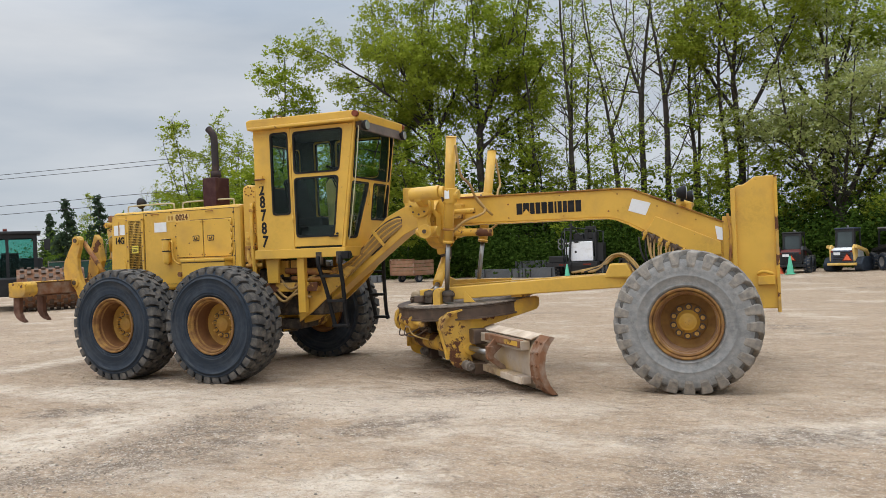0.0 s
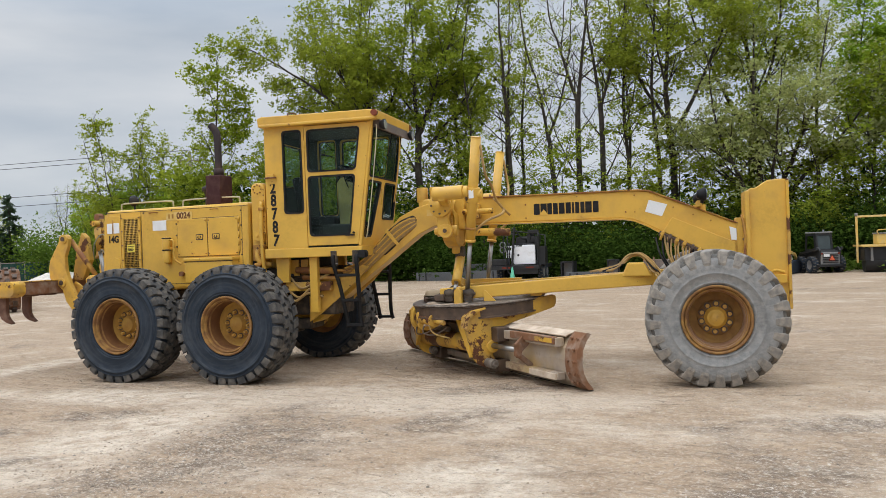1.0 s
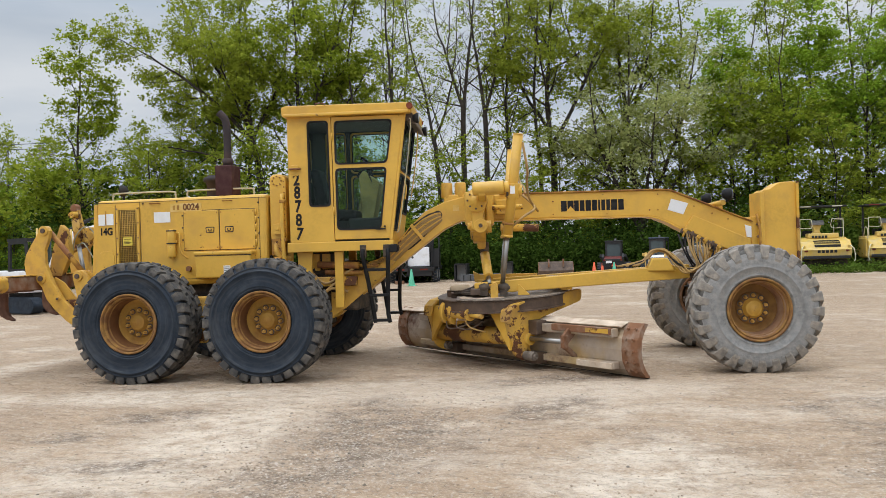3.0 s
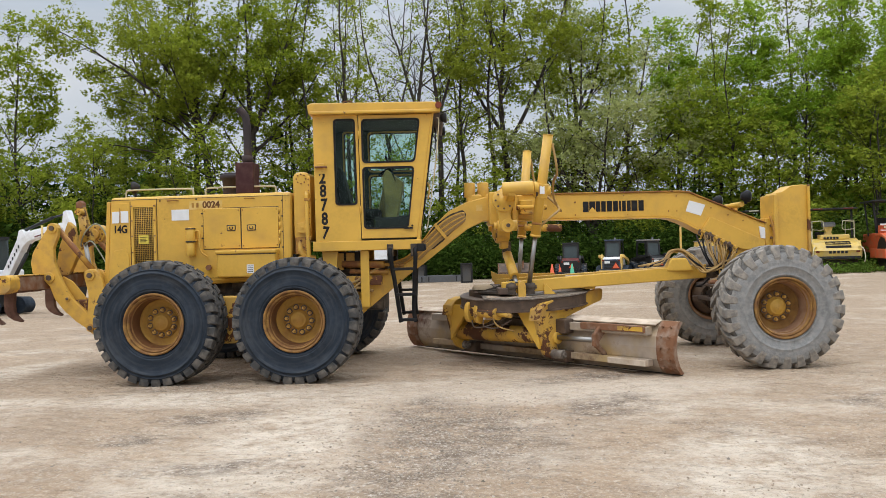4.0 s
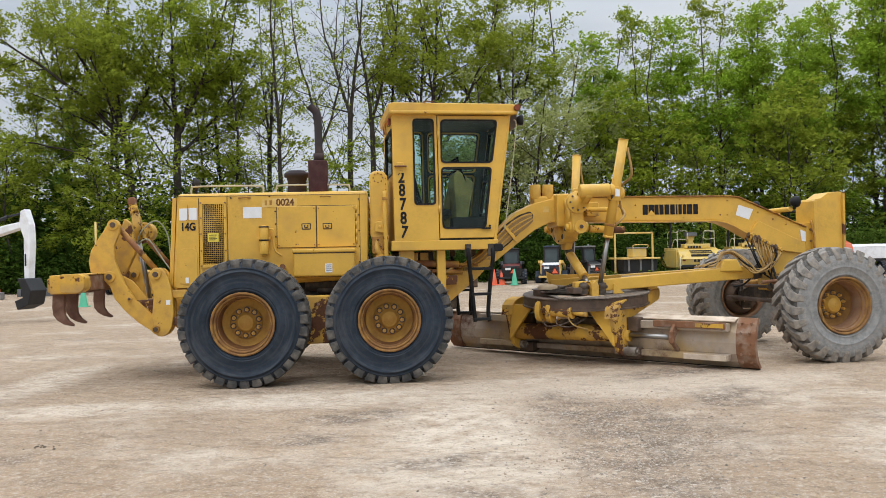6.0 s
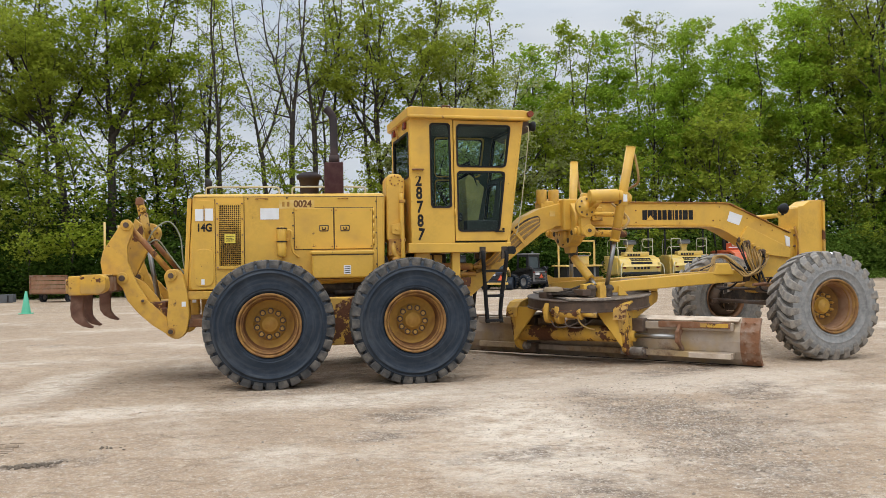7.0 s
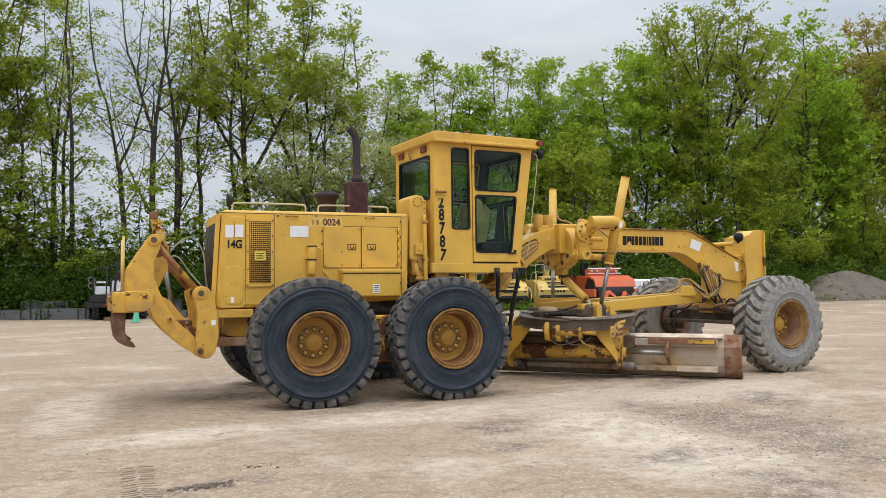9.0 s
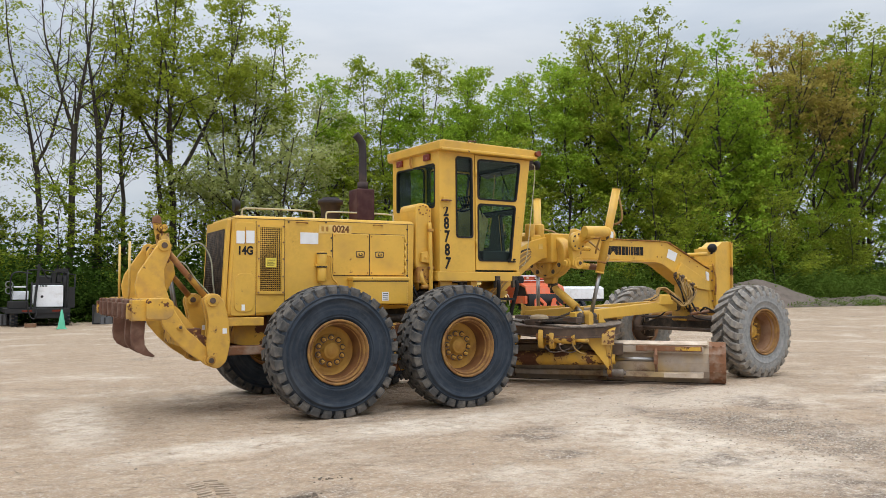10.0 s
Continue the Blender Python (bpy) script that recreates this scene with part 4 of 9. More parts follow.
part("belly_hoses", Shape().tube([(0.62, -0.45, 1.5), (0.7, -0.5, 1.3), (0.9, -0.48, 1.2), (1.2, -0.42, 1.3)], 0.02).tube([(0.58, -0.4, 1.35), (0.75, -0.46, 1.22), (1.1, -0.45, 1.1), (1.5, -0.4, 1.2)], 0.018), BLACK, grader)
part("under_hood_engine", Shape().box(-1.3, 0.55, -0.4, 0.4, 0.95, 1.2).cyl((-0.2, -0.42, 1.12), (0.2, -0.42, 1.12), 0.08).cyl((-0.05, -0.44, 1.05), (0.55, -0.44, 1.05), 0.05), DARK, grader, bevel=0.02)

# ---- rear ripper ----
ARM = [(-2.62, 1.92), (-2.54, 1.99), (-2.46, 1.93), (-2.48, 1.81), (-2.54, 1.66), (-2.53, 1.47), (-2.48, 1.33), (-2.42, 1.19), (-2.29, 0.98), (-2.16, 0.86), (-2.03, 0.73), (-1.94, 0.62),
       (-2.0, 0.55), (-2.08, 0.58), (-2.26, 0.7), (-2.42, 0.85), (-2.54, 1.0), (-2.60, 1.16), (-2.68, 1.25), (-2.83, 1.34), (-2.85, 1.48), (-2.82, 1.61), (-2.72, 1.77)]
BRACKET = rounded([(-2.11, 1.30), (-2.06, 1.38), (-1.95, 1.38), (-1.88, 1.29), (-1.83, 1.08), (-1.81, 0.80), (-1.85, 0.60), (-1.93, 0.52), (-2.04, 0.54), (-2.08, 0.75), (-2.05, 1.05)], 0.05)
for s in (-1, 1):
    y = 0.52 * s
    a = part("ripper_arm", Shape().prism(ARM, y - 0.035, y + 0.035), YELLOW_STAINED, grader, bevel=0.01)
    for x, z, r in ((-2.545, 1.925, 0.068), (-2.60, 1.28, 0.072), (-2.03, 0.62, 0.07), (-2.36, 1.0, 0.035)):
        pin = part("pin", Shape().cyl((x, y - 0.055, z), (x, y + 0.055, z), r, seg=18), YELLOW_STAINED, a, bevel=0.006)
        part("pin_head", Shape().cyl((x, y - 0.072, z), (x, y - 0.05, z), r * 0.5, seg=12), DARK_RUST, pin, bevel=0.004)
    b = part("ripper_bracket", Shape().prism(BRACKET, y - 0.10, y - 0.04).prism(BRACKET, y + 0.04, y + 0.10), YELLOW_STAINED, grader, bevel=0.01)
    for px_, pz_, pr_ in ((-2.02, 1.30, 0.034), (-2.03, 0.62, 0.03)):
        part("pin_head", Shape().cyl((px_, y - 0.140, pz_), (px_, y - 0.122, pz_), pr_, seg=14), DARK_RUST, b, bevel=0.003)
    part("pin", Shape().cyl((-2.02, y - 0.125, 1.30), (-2.02, y + 0.125, 1.30), 0.066, seg=18), YELLOW_STAINED, b, bevel=0.004)
    part("pin", Shape().cyl((-2.03, y - 0.125, 0.62), (-2.03, y + 0.125, 0.62), 0.05, seg=18), YELLOW_RIM, b, bevel=0.004)
    part("ripper_link", Shape().cyl((-2.52, y + 0.085 * s * -1, 1.90), (-2.02, y - 0.085 * s, 1.30), 0.036), YELLOW_RIM, grader, "rust-stained yellow tie rod")
    part("sight_rod", Shape().cyl((-2.865, 0.78 * y + 0.175, 1.32), (-2.865, 0.78 * y + 0.175, 1.98), 0.014, seg=8), CREAM, grader)
    part("sticker", Shape().box(-1.90, -1.85, y - 0.104, y - 0.10, 0.92, 0.98), WHITE, b)
    part("frame_bar", Shape().box(-1.84, -1.40, y - 0.05, y + 0.05, 1.0, 1.10), YELLOW_STAINED, b, bevel=0.008)
    part("arm_plate", Shape().prism(rounded([(-2.50, 1.30), (-2.36, 1.22), (-2.20, 1.02), (-2.10, 0.84), (-2.20, 0.86), (-2.40, 1.02), (-2.52, 1.18)], 0.03), y + 0.10, y + 0.13), YELLOW_STAINED, a, bevel=0.006)
part("ripper_top_link", Shape().prism([(-2.58, 1.62), (-2.50, 1.95), (-2.555, 2.25), (-2.52, 2.29), (-2.47, 2.27), (-2.39, 1.95), (-2.33, 1.72)], 0.10, 0.2)
     .prism([(-2.62, 1.70), (-2.50, 2.02), (-2.42, 1.95), (-2.36, 1.60), (-2.50, 1.30), (-2.7, 1.3)], -0.25, -0.15), YELLOW_WORN, grader, bevel=0.012)
part("ripper_cylinder", Shape().cyl((-2.44, 0.02, 2.10), (-2.40, 0.02, 1.74), 0.05).cyl((-2.46, -0.05, 2.16), (-2.46, 0.09, 2.16), 0.045), YELLOW_WORN, grader)
part("rusty_tip", Shape().prism([(-2.56, 2.22), (-2.555, 2.30), (-2.50, 2.325), (-2.465, 2.29), (-2.46, 2.22)], 0.09, 0.21), RUST, grader, "rust-brown top of the link", bevel=0.01)
part("cylinder_rod", Shape().cyl((-2.40, 0.02, 1.74), (-2.26, 0.02, 0.92), 0.03), CHROME, grader, "bright chromed rod")
disc = part("pivot_disc", Shape().cyl((-2.44, 0.40, 1.86), (-2.44, 0.60, 1.86), 0.135, seg=24).cyl((-2.44, 0.36, 1.86), (-2.44, 0.40, 1.86), 0.07), YELLOW_STAINED, grader, bevel=0.01)
for k in range(8):
    a = 2 * math.pi * k / 8
    part("bolt", Shape().cyl((-2.44 + 0.1 * math.cos(a), 0.385, 1.86 + 0.1 * math.sin(a)), (-2.44 + 0.1 * math.cos(a), 0.40, 1.86 + 0.1 * math.sin(a)), 0.012, seg=6), RUST, disc)
part("ripper_cross_tube", Shape().cyl((-2.12, -0.5, 0.82), (-2.12, 0.5, 0.82), 0.09).box(-2.36, -2.1, -0.46, 0.46, 0.78, 0.98), YELLOW_WORN, grader, bevel=0.02)
part("tow_plate", Shape().box(-1.95, -1.2, -0.545, 0.545, 0.66, 0.76), RUST, grader, "rusty drawbar plate", bevel=0.01)
part("ripper_hose", Shape().tube([(-2.42, -0.1, 1.6), (-2.3, -0.2, 1.85), (-2.1, -0.25, 1.98), (-1.96, -0.25, 1.8), (-1.92, -0.25, 1.45), (-1.86, -0.2, 1.2)], 0.009)
     .tube([(-2.4, 0.0, 1.7), (-2.25, -0.1, 1.75), (-2.1, -0.12, 1.55), (-1.98, -0.2, 1.4), (-1.9, -0.2, 1.3)], 0.009), PALE_HOSE, grader)
beam = part("ripper_beam", Shape().box(-2.86, -2.66, -1.42, 1.42, 1.135, 1.315), RUST, grader, "rust-brown ripper beam with worn yellow ends", bevel=0.012)
for y in (-1.30, -0.98, -0.66, -0.2, 0.2, 0.66, 0.98, 1.30):
    part("shank_pocket", Shape().box(-3.0, -2.70, y - 0.10, y + 0.10, 1.11, 1.325).box(-3.04, -2.98, y - 0.055, y + 0.055, 1.13, 1.29), YELLOW_WORN if abs(y) > 1.2 else SHANK_RUST, beam, bevel=0.012)
part("beam_cap", Shape().box(-2.87, -2.65, -1.40, 1.40, 1.318, 1.332), YELLOW_WORN, beam, "worn yellow beam top", bevel=0.004)
for y in (-1.44, 1.22):
    part("beam_end", Shape().prism(rounded([(-2.87, 1.125), (-2.87, 1.335), (-2.66, 1.34), (-2.60, 1.30), (-2.60, 1.17), (-2.66, 1.12)], 0.03), y, y + 0.22), YELLOW_WORN, beam, "worn yellow beam end", bevel=0.008)
for y in (-1.15, -0.82, -0.43, 0.0, 0.43, 0.82, 1.15):
    part("bolt", Shape().cyl((-2.86, y, 1.24), (-2.885, y, 1.24), 0.028, seg=8), RUST, beam)
SHANK = [(-2.99, 1.15), (-3.0, 0.96), (-2.99, 0.87), (-2.945, 0.805), (-2.87, 0.76), (-2.775, 0.735), (-2.76, 0.752), (-2.82, 0.80), (-2.862, 0.865), (-2.868, 0.95), (-2.855, 1.15)]
for y in (-1.30, -0.90, 0.06):
    part("ripper_shank", Shape().prism(SHANK, y - 0.032, y + 0.032), SHANK_RUST, grader, "rusty hooked ripper tooth", bevel=0.008)

# ---- cab ----
CY = 0.62
FRONT_AT = lambda z: 2.205 + (z - 1.53) * 0.135   # the windscreen leans forward towards its top
W_REAR = rounded([(1.17, 2.12), (1.165, 3.20), (1.42, 3.20), (1.43, 2.12)], 0.05)
W_TOP = rounded([(1.52, 2.65), (1.52, 3.19), (2.25, 3.19), (2.175, 2.65)], 0.06)
W_LOW = rounded([(1.525, 1.81), (1.52, 2.58), (2.165, 2.58), (2.075, 1.81)], 0.06)


def grown(loop, d):
    """The loop drawn in (d < 0) or out about its middle."""
    cx, cy = sum(p[0] for p in loop) / len(loop), sum(p[1] for p in loop) / len(loop)
    wx, wy = max(p[0] for p in loop) - min(p[0] for p in loop), max(p[1] for p in loop) - min(p[1] for p in loop)
    return [(cx + (a - cx) * (1 + 2 * d / wx), cy + (b - cy) * (1 + 2 * d / wy)) for a, b in loop]


def window(parent, loop, place, out):
    """A pane in its rubber seal; out is the way outwards, one unit long."""
    out = Vector(out)
    w = part("window", Shape().plate(grown(loop, 0.012), [grown(loop, -0.010)], lambda a, b: place(a, b) + out * 0.008, out * -0.045), BLACK, parent, "black rubber window seal")
    pane = part("pane", Shape().plate(grown(loop, -0.012), [], lambda a, b: place(a, b) - out * 0.012, out * -0.005), GLASS, w, "tinted green glass pane")
    pane.visible_shadow = False


cab_floor = part("cab_floor", Shape().prism([(0.86, 1.53), (0.86, 1.655), (2.24, 1.655), (2.22, 1.53)], -CY - 0.01, CY + 0.01), YELLOW, grader, at=BEND, bevel=0.008)
for s in (-1, 1):
    y = s * CY
    at_side = lambda a, b, y=y: Vector((a, y, b))
    wall = part("cab_side", Shape().plate([(0.90, 1.655), (0.895, 3.27), (1.465, 3.27), (1.475, 1.655)], [W_REAR], at_side, (0, -0.04 * s, 0)), YELLOW, grader, at=BEND, bevel=0.004)
    window(wall, W_REAR, at_side, (0, s, 0))
    door = part("cab_door", Shape().plate([(1.485, 1.68), (1.475, 3.25), (FRONT_AT(3.25) - 0.03, 3.25), (FRONT_AT(1.68) - 0.04, 1.68)], [W_TOP, W_LOW], lambda a, b, y=y, s=s: Vector((a, y + 0.008 * s, b)), (0, -0.05 * s, 0)),
                YELLOW, grader, "yellow cab door with two windows", at=BEND, bevel=0.004)
    window(door, W_TOP, lambda a, b, y=y, s=s: Vector((a, y + 0.008 * s, b)), (0, s, 0))
    window(door, W_LOW, lambda a, b, y=y, s=s: Vector((a, y + 0.008 * s, b)), (0, s, 0))
    part("door_handle", Shape().box(2.02, 2.14, y + s * 0.015, y + s * 0.04, 1.79, 1.81).cyl((2.13, y + s * 0.01, 1.83), (2.13, y + s * 0.035, 1.83), 0.014, seg=8), BLACK, door)
    for z in (2.0, 2.95):
        part("door_hinge", Shape().cyl((1.48, y + s * 0.018, z), (1.48, y + s * 0.018, z + 0.1), 0.012, seg=8), YELLOW, door)
    part("front_post", Shape().prism([(FRONT_AT(1.655) - 0.04, 1.655), (FRONT_AT(3.27) - 0.03, 3.27), (FRONT_AT(3.27), 3.27), (FRONT_AT(1.655), 1.655)], y - s * 0.06, y + s * 0.004), YELLOW, grader, at=BEND, bevel=0.006)
    if s < 0:
        part("grab_iron", Shape().tube([(0.93, y - 0.01, 2.60), (0.93, y - 0.045, 2.60), (1.05, y - 0.045, 2.60), (1.05, y - 0.01, 2.60)], 0.012), RUST, wall)
        part("grab_block", Shape().box(0.94, 1.03, y - 0.03, y, 2.60, 2.65), YELLOW, wall, bevel=0.006)
        for k, (ch, z) in enumerate(zip("28787", (2.462, 2.292, 2.115, 1.938, 1.76))):
            lettering("lettering", ch, 0.212, BLACK, wall, side_text(1.0 + 0.006 * k, y - 0.003, z, -6 if k == 4 else 0), 0.76)
part("paint_patch", Shape().prism([(0.94, 2.50), (0.945, 2.545), (1.0, 2.55), (1.045, 2.53), (1.02, 2.515), (0.985, 2.52)], -CY - 0.0075, -CY - 0.005), YELLOW, grader, "yellow paint worn through a digit", at=BEND)
front_at = lambda a, b: Vector((FRONT_AT(b), a, b))
W_F = [rounded([(-0.55, 2.56), (-0.57, 3.18), (0.57, 3.18), (0.55, 2.56)], 0.04), rounded([(-0.555, 1.78), (-0.56, 2.50), (-0.08, 2.50), (-0.30, 1.78)], 0.05), rounded([(0.08, 2.02), (0.08, 2.50), (0.56, 2.50), (0.555, 2.02)], 0.05)]
fw = part("cab_front", Shape().plate([(-0.60, 1.655), (-0.60, 3.27), (0.60, 3.27), (0.60, 1.655)], W_F, front_at, (-0.03, 0, 0)), YELLOW, grader, at=BEND, bevel=0.004)
for loop in W_F:
    window(fw, loop, front_at, (0.991, 0, -0.133))
part("wiper", Shape().tube([(2.45, 0.1, 3.20), (2.46, 0.05, 3.1), (2.45, -0.1, 2.85)], 0.008, 6), BLACK, fw)
part("wiper_motor", Shape().tube([(2.335, -0.06, 2.42), (2.36, -0.1, 2.35), (2.34, -0.12, 2.2)], 0.012, 6), YELLOW, fw)
rear_at = lambda a, b: Vector((0.90, a, b))
W_B = rounded([(-0.50, 2.52), (-0.50, 3.10), (0.50, 3.10), (0.50, 2.52)], 0.06)
rb = part("cab_rear", Shape().plate([(-0.58, 1.655), (-0.58, 3.27), (0.58, 3.27), (0.58, 1.655)], [W_B], rear_at, (0.04, 0, 0)), YELLOW, grader, at=BEND, bevel=0.004)
window(rb, W_B, rear_at, (-1, 0, 0))
for y in (-0.33, 0.40):
    part("tail_light", Shape().box(0.865, 0.90, y - 0.075, y + 0.075, 3.16, 3.25), LAMP_RED, rb, "dark red tail light", bevel=0.01)
part("rear_bracket", Shape().tube([(0.88, 0.08, 3.27), (0.86, 0.08, 3.2), (0.88, 0.06, 3.1)], 0.015), YELLOW_RIM, rb)
roof = part("cab_roof", Shape().prism([(0.85, 3.27), (0.84, 3.385), (0.90, 3.405), (2.42, 3.395), (2.53, 3.38), (2.52, 3.265)], -0.70, 0.70).prism([(0.87, 3.26), (0.87, 3.30), (2.5, 3.30), (2.5, 3.26)], -0.72, 0.72), YELLOW, grader, "slightly rusty cab roof", at=BEND, bevel=0.012)
part("visor", Shape().prism([(2.40, 3.20), (2.41, 3.27), (2.52, 3.27), (2.56, 3.14), (2.545, 3.135)], -0.60, 0.60), DARK_RUST, roof, bevel=0.005)
part("roof_handle", Shape().tube([(1.30, -0.71, 3.395), (1.31, -0.735, 3.41), (1.40, -0.735, 3.41), (1.41, -0.71, 3.395)], 0.008, 6), RUST, roof)
for s in (-1, 1):
    lamp = part("roof_lamp", Shape().lathe([(0.0005, -0.06), (0.04, -0.055), (0.065, -0.01), (0.068, 0.02), (0.0005, 0.02)], 18, axis="x", m=pose(2.58, s * 0.60, 3.20)), BLACK, roof)
    part("lens", Shape().cyl((2.60, s * 0.60, 3.20), (2.607, s * 0.60, 3.20), 0.058), LENS, lamp)
    part("turn_lamp", Shape().cyl((2.50, s * 0.70, 3.34), (2.50, s * 0.76, 3.34), 0.04, seg=16), LAMP_AMBER, roof)
part("aerial", Shape().tube([(2.50, 0.3, 3.28), (2.49, 0.3, 3.0), (2.44, 0.3, 2.6), (2.38, 0.3, 2.25)], 0.008, 6), YELLOW, roof)
part("mirror_rod", Shape().tube([(2.48, -0.62, 3.2), (2.50, -0.66, 3.12), (2.44, -0.66, 2.6), (2.33, -0.66, 1.85), (2.28, -0.62, 1.75)], 0.0065, 6), RAIL, roof)
# inside the cab
for s in (-1, 1):
    part("cab_trim", Shape().plate([(0.945, 1.66), (0.945, 3.22), (FRONT_AT(3.22) - 0.05, 3.22), (FRONT_AT(1.66) - 0.05, 1.66)], [grown(W_REAR, 0.02), grown(W_TOP, 0.02), grown(W_LOW, 0.02)], lambda a, b, s=s: Vector((a, s * (CY - 0.058), b)), (0, -0.01 * s, 0)), LINING, grader, "dark cab lining", at=BEND)
part("rear_trim", Shape().plate([(-0.54, 1.66), (-0.54, 3.22), (0.54, 3.22), (0.54, 1.66)], [rounded([(-0.51, 2.51), (-0.51, 3.11), (0.51, 3.11), (0.51, 2.51)], 0.06)], lambda a, b: Vector((0.95, a, b)), (0.01, 0, 0)), LINING, grader, "dark cab lining", at=BEND)
part("front_trim", Shape().plate([(-0.54, 1.66), (-0.54, 3.22), (0.54, 3.22), (0.54, 1.66)], [grown(w, 0.012) for w in (rounded([(-0.53, 2.56), (-0.53, 3.18), (0.53, 3.18), (0.53, 2.56)], 0.04), rounded([(-0.52, 1.78), (-0.52, 2.50), (-0.08, 2.50), (-0.30, 1.78)], 0.05), rounded([(0.08, 2.02), (0.08, 2.50), (0.52, 2.50), (0.52, 2.02)], 0.05))], lambda a, b: Vector((FRONT_AT(b) - 0.05, a, b)), (-0.01, 0, 0)), LINING, grader, "dark cab lining", at=BEND)
inside = part("cab_lining", Shape().box(0.96, 2.36, -0.58, 0.58, 3.22, 3.258), SEAT, grader, at=BEND)
part("seat", Shape().box(1.22, 1.70, -0.24, 0.24, 1.95, 2.08).box(1.30, 1.60, -0.18, 0.18, 1.66, 1.95).prism([(1.18, 2.04), (1.08, 2.62), (1.20, 2.64), (1.34, 2.06)], -0.23, 0.23), SEAT, grader, "black vinyl operator seat", at=BEND, bevel=0.04)
con = part("control_console", Shape().prism([(1.78, 1.66), (1.86, 1.66), (2.02, 2.42), (1.80, 2.60), (1.74, 2.52)], -0.20, 0.20).prism([(1.55, 1.66), (1.75, 2.5), (1.80, 2.5), (1.95, 1.66)], 0.20, 0.23), CONSOLE, grader, "dull olive control pedestal", at=BEND, bevel=0.02)
part("steering_wheel", Shape().lathe([(0.19 + 0.014 * math.cos(a), 0.014 * math.sin(a)) for a in [k * math.pi / 4 for k in range(8)]], 28, axis="z", closed=True, m=pose(1.86, 0, 2.63, 0, -28, 0)).cyl((1.80, 0, 2.45), (1.86, 0, 2.63), 0.03).box(1.68, 2.04, -0.012, 0.012, 2.62, 2.64), BLACK, con)
for k in range(8):
    y = -0.19 + 0.38 * k / 7
    part("lever", Shape().cyl((1.92, y, 2.42), (1.80, y * 1.2, 2.74), 0.009, seg=6).cyl((1.80, y * 1.2, 2.74), (1.79, y * 1.2, 2.77), 0.016, seg=8), BLACK, con)
part("heater_box", Shape().box(1.65, 2.18, -0.56, -0.40, 1.66, 1.95).box(1.9, 2.2, 0.3, 0.56, 1.66, 2.0), SEAT, grader, at=BEND, bevel=0.02)

# ---- under the cab ----
for s in (-1, 1):
    y = s * 0.5
    part("cab_leg", Shape().box(1.45, 1.56, y - 0.045, y + 0.045, 0.80, 1.53), YELLOW, grader, at=BEND, bevel=0.008)
    part("rear_leg", Shape().prism([(0.96, 1.53), (0.98, 1.2), (1.14, 1.2), (1.16, 1.53)], y - 0.03, y + 0.03), YELLOW, grader, at=BEND, bevel=0.008)
    part("root_plate", Shape().prism([(1.36, 0.66), (1.57, 0.80), (1.84, 1.02), (2.02, 1.17), (2.22, 1.38), (2.12, 1.40), (1.87, 1.25), (1.57, 1.26), (1.36, 1.24)], s * 0.36 - 0.02, s * 0.36 + 0.02), YELLOW_STAINED, grader, at=BEND, bevel=0.006)
    part("side_beam", Shape().box(0.9, 1.72, y - 0.06 * s - 0.05, y - 0.06 * s + 0.05, 1.08, 1.2), YELLOW_WORN, grader, at=BEND, bevel=0.008)
    lad = Shape()
    yo, yt = (-0.46 if s < 0 else 0.80), s * 0.64
    for x0, x1 in ((1.84, 1.93), (2.16, 2.12)):
        lad.tube([(x0, yt, 1.54), (x0, yt + 0.02 * s, 1.44), (0.5 * (x0 + x1), 0.55 * yt + 0.45 * yo, 1.12), (x1, 0.12 * yt + 0.88 * yo, 0.74), (x1 + 0.02, yo, 0.59)], 0.028, 8)
    part("ladder", lad, BLACK, grader, "black tubular access ladder", at=BEND)
    for k, z in enumerate((1.28, 0.95, 0.62)):
        part("rung", Shape().box(1.87 + 0.025 * k, 2.15, yt + (yo - yt) * (1.5 - z) / 0.9 - 0.04, yt + (yo - yt) * (1.5 - z) / 0.9 + 0.04, z - 0.018, z + 0.018), BLACK, grader, at=BEND, bevel=0.006)
    for x in (1.84, 2.14):
        part("ladder_mount", Shape().box(x - 0.04, x + 0.04, s * 0.62 - 0.03, s * 0.62 + 0.03, 1.44, 1.60), DARK, grader, at=BEND, bevel=0.006)
part("under_cab_case", Shape().box(0.93, 1.43, -0.34, 0.30, 1.24, 1.52), DARK, grader, at=BEND, bevel=0.02)
part("case_cover", Shape().box(0.98, 1.22, -0.385, -0.34, 1.28, 1.50).box(1.25, 1.36, -0.375, -0.34, 1.30, 1.50), YELLOW_STAINED, grader, at=BEND, bevel=0.008)
part("steer_cylinder", Shape().cyl((1.2, -0.40, 1.36), (1.75, -0.44, 1.34), 0.045).cyl((1.75, -0.44, 1.34), (2.0, -0.45, 1.33), 0.022).cyl((1.3, -0.42, 1.26), (1.8, -0.44, 1.24), 0.03), YELLOW_RIM, grader, at=BEND)
part("hitch", Shape().cyl((0.95, 0, 0.5), (0.95, 0, 1.3), 0.14).box(0.8, 1.3, -0.25, 0.25, 0.55, 0.7).box(0.8, 1.3, -0.25, 0.25, 1.1, 1.22), DARK, grader, at=BEND, bevel=0.02)
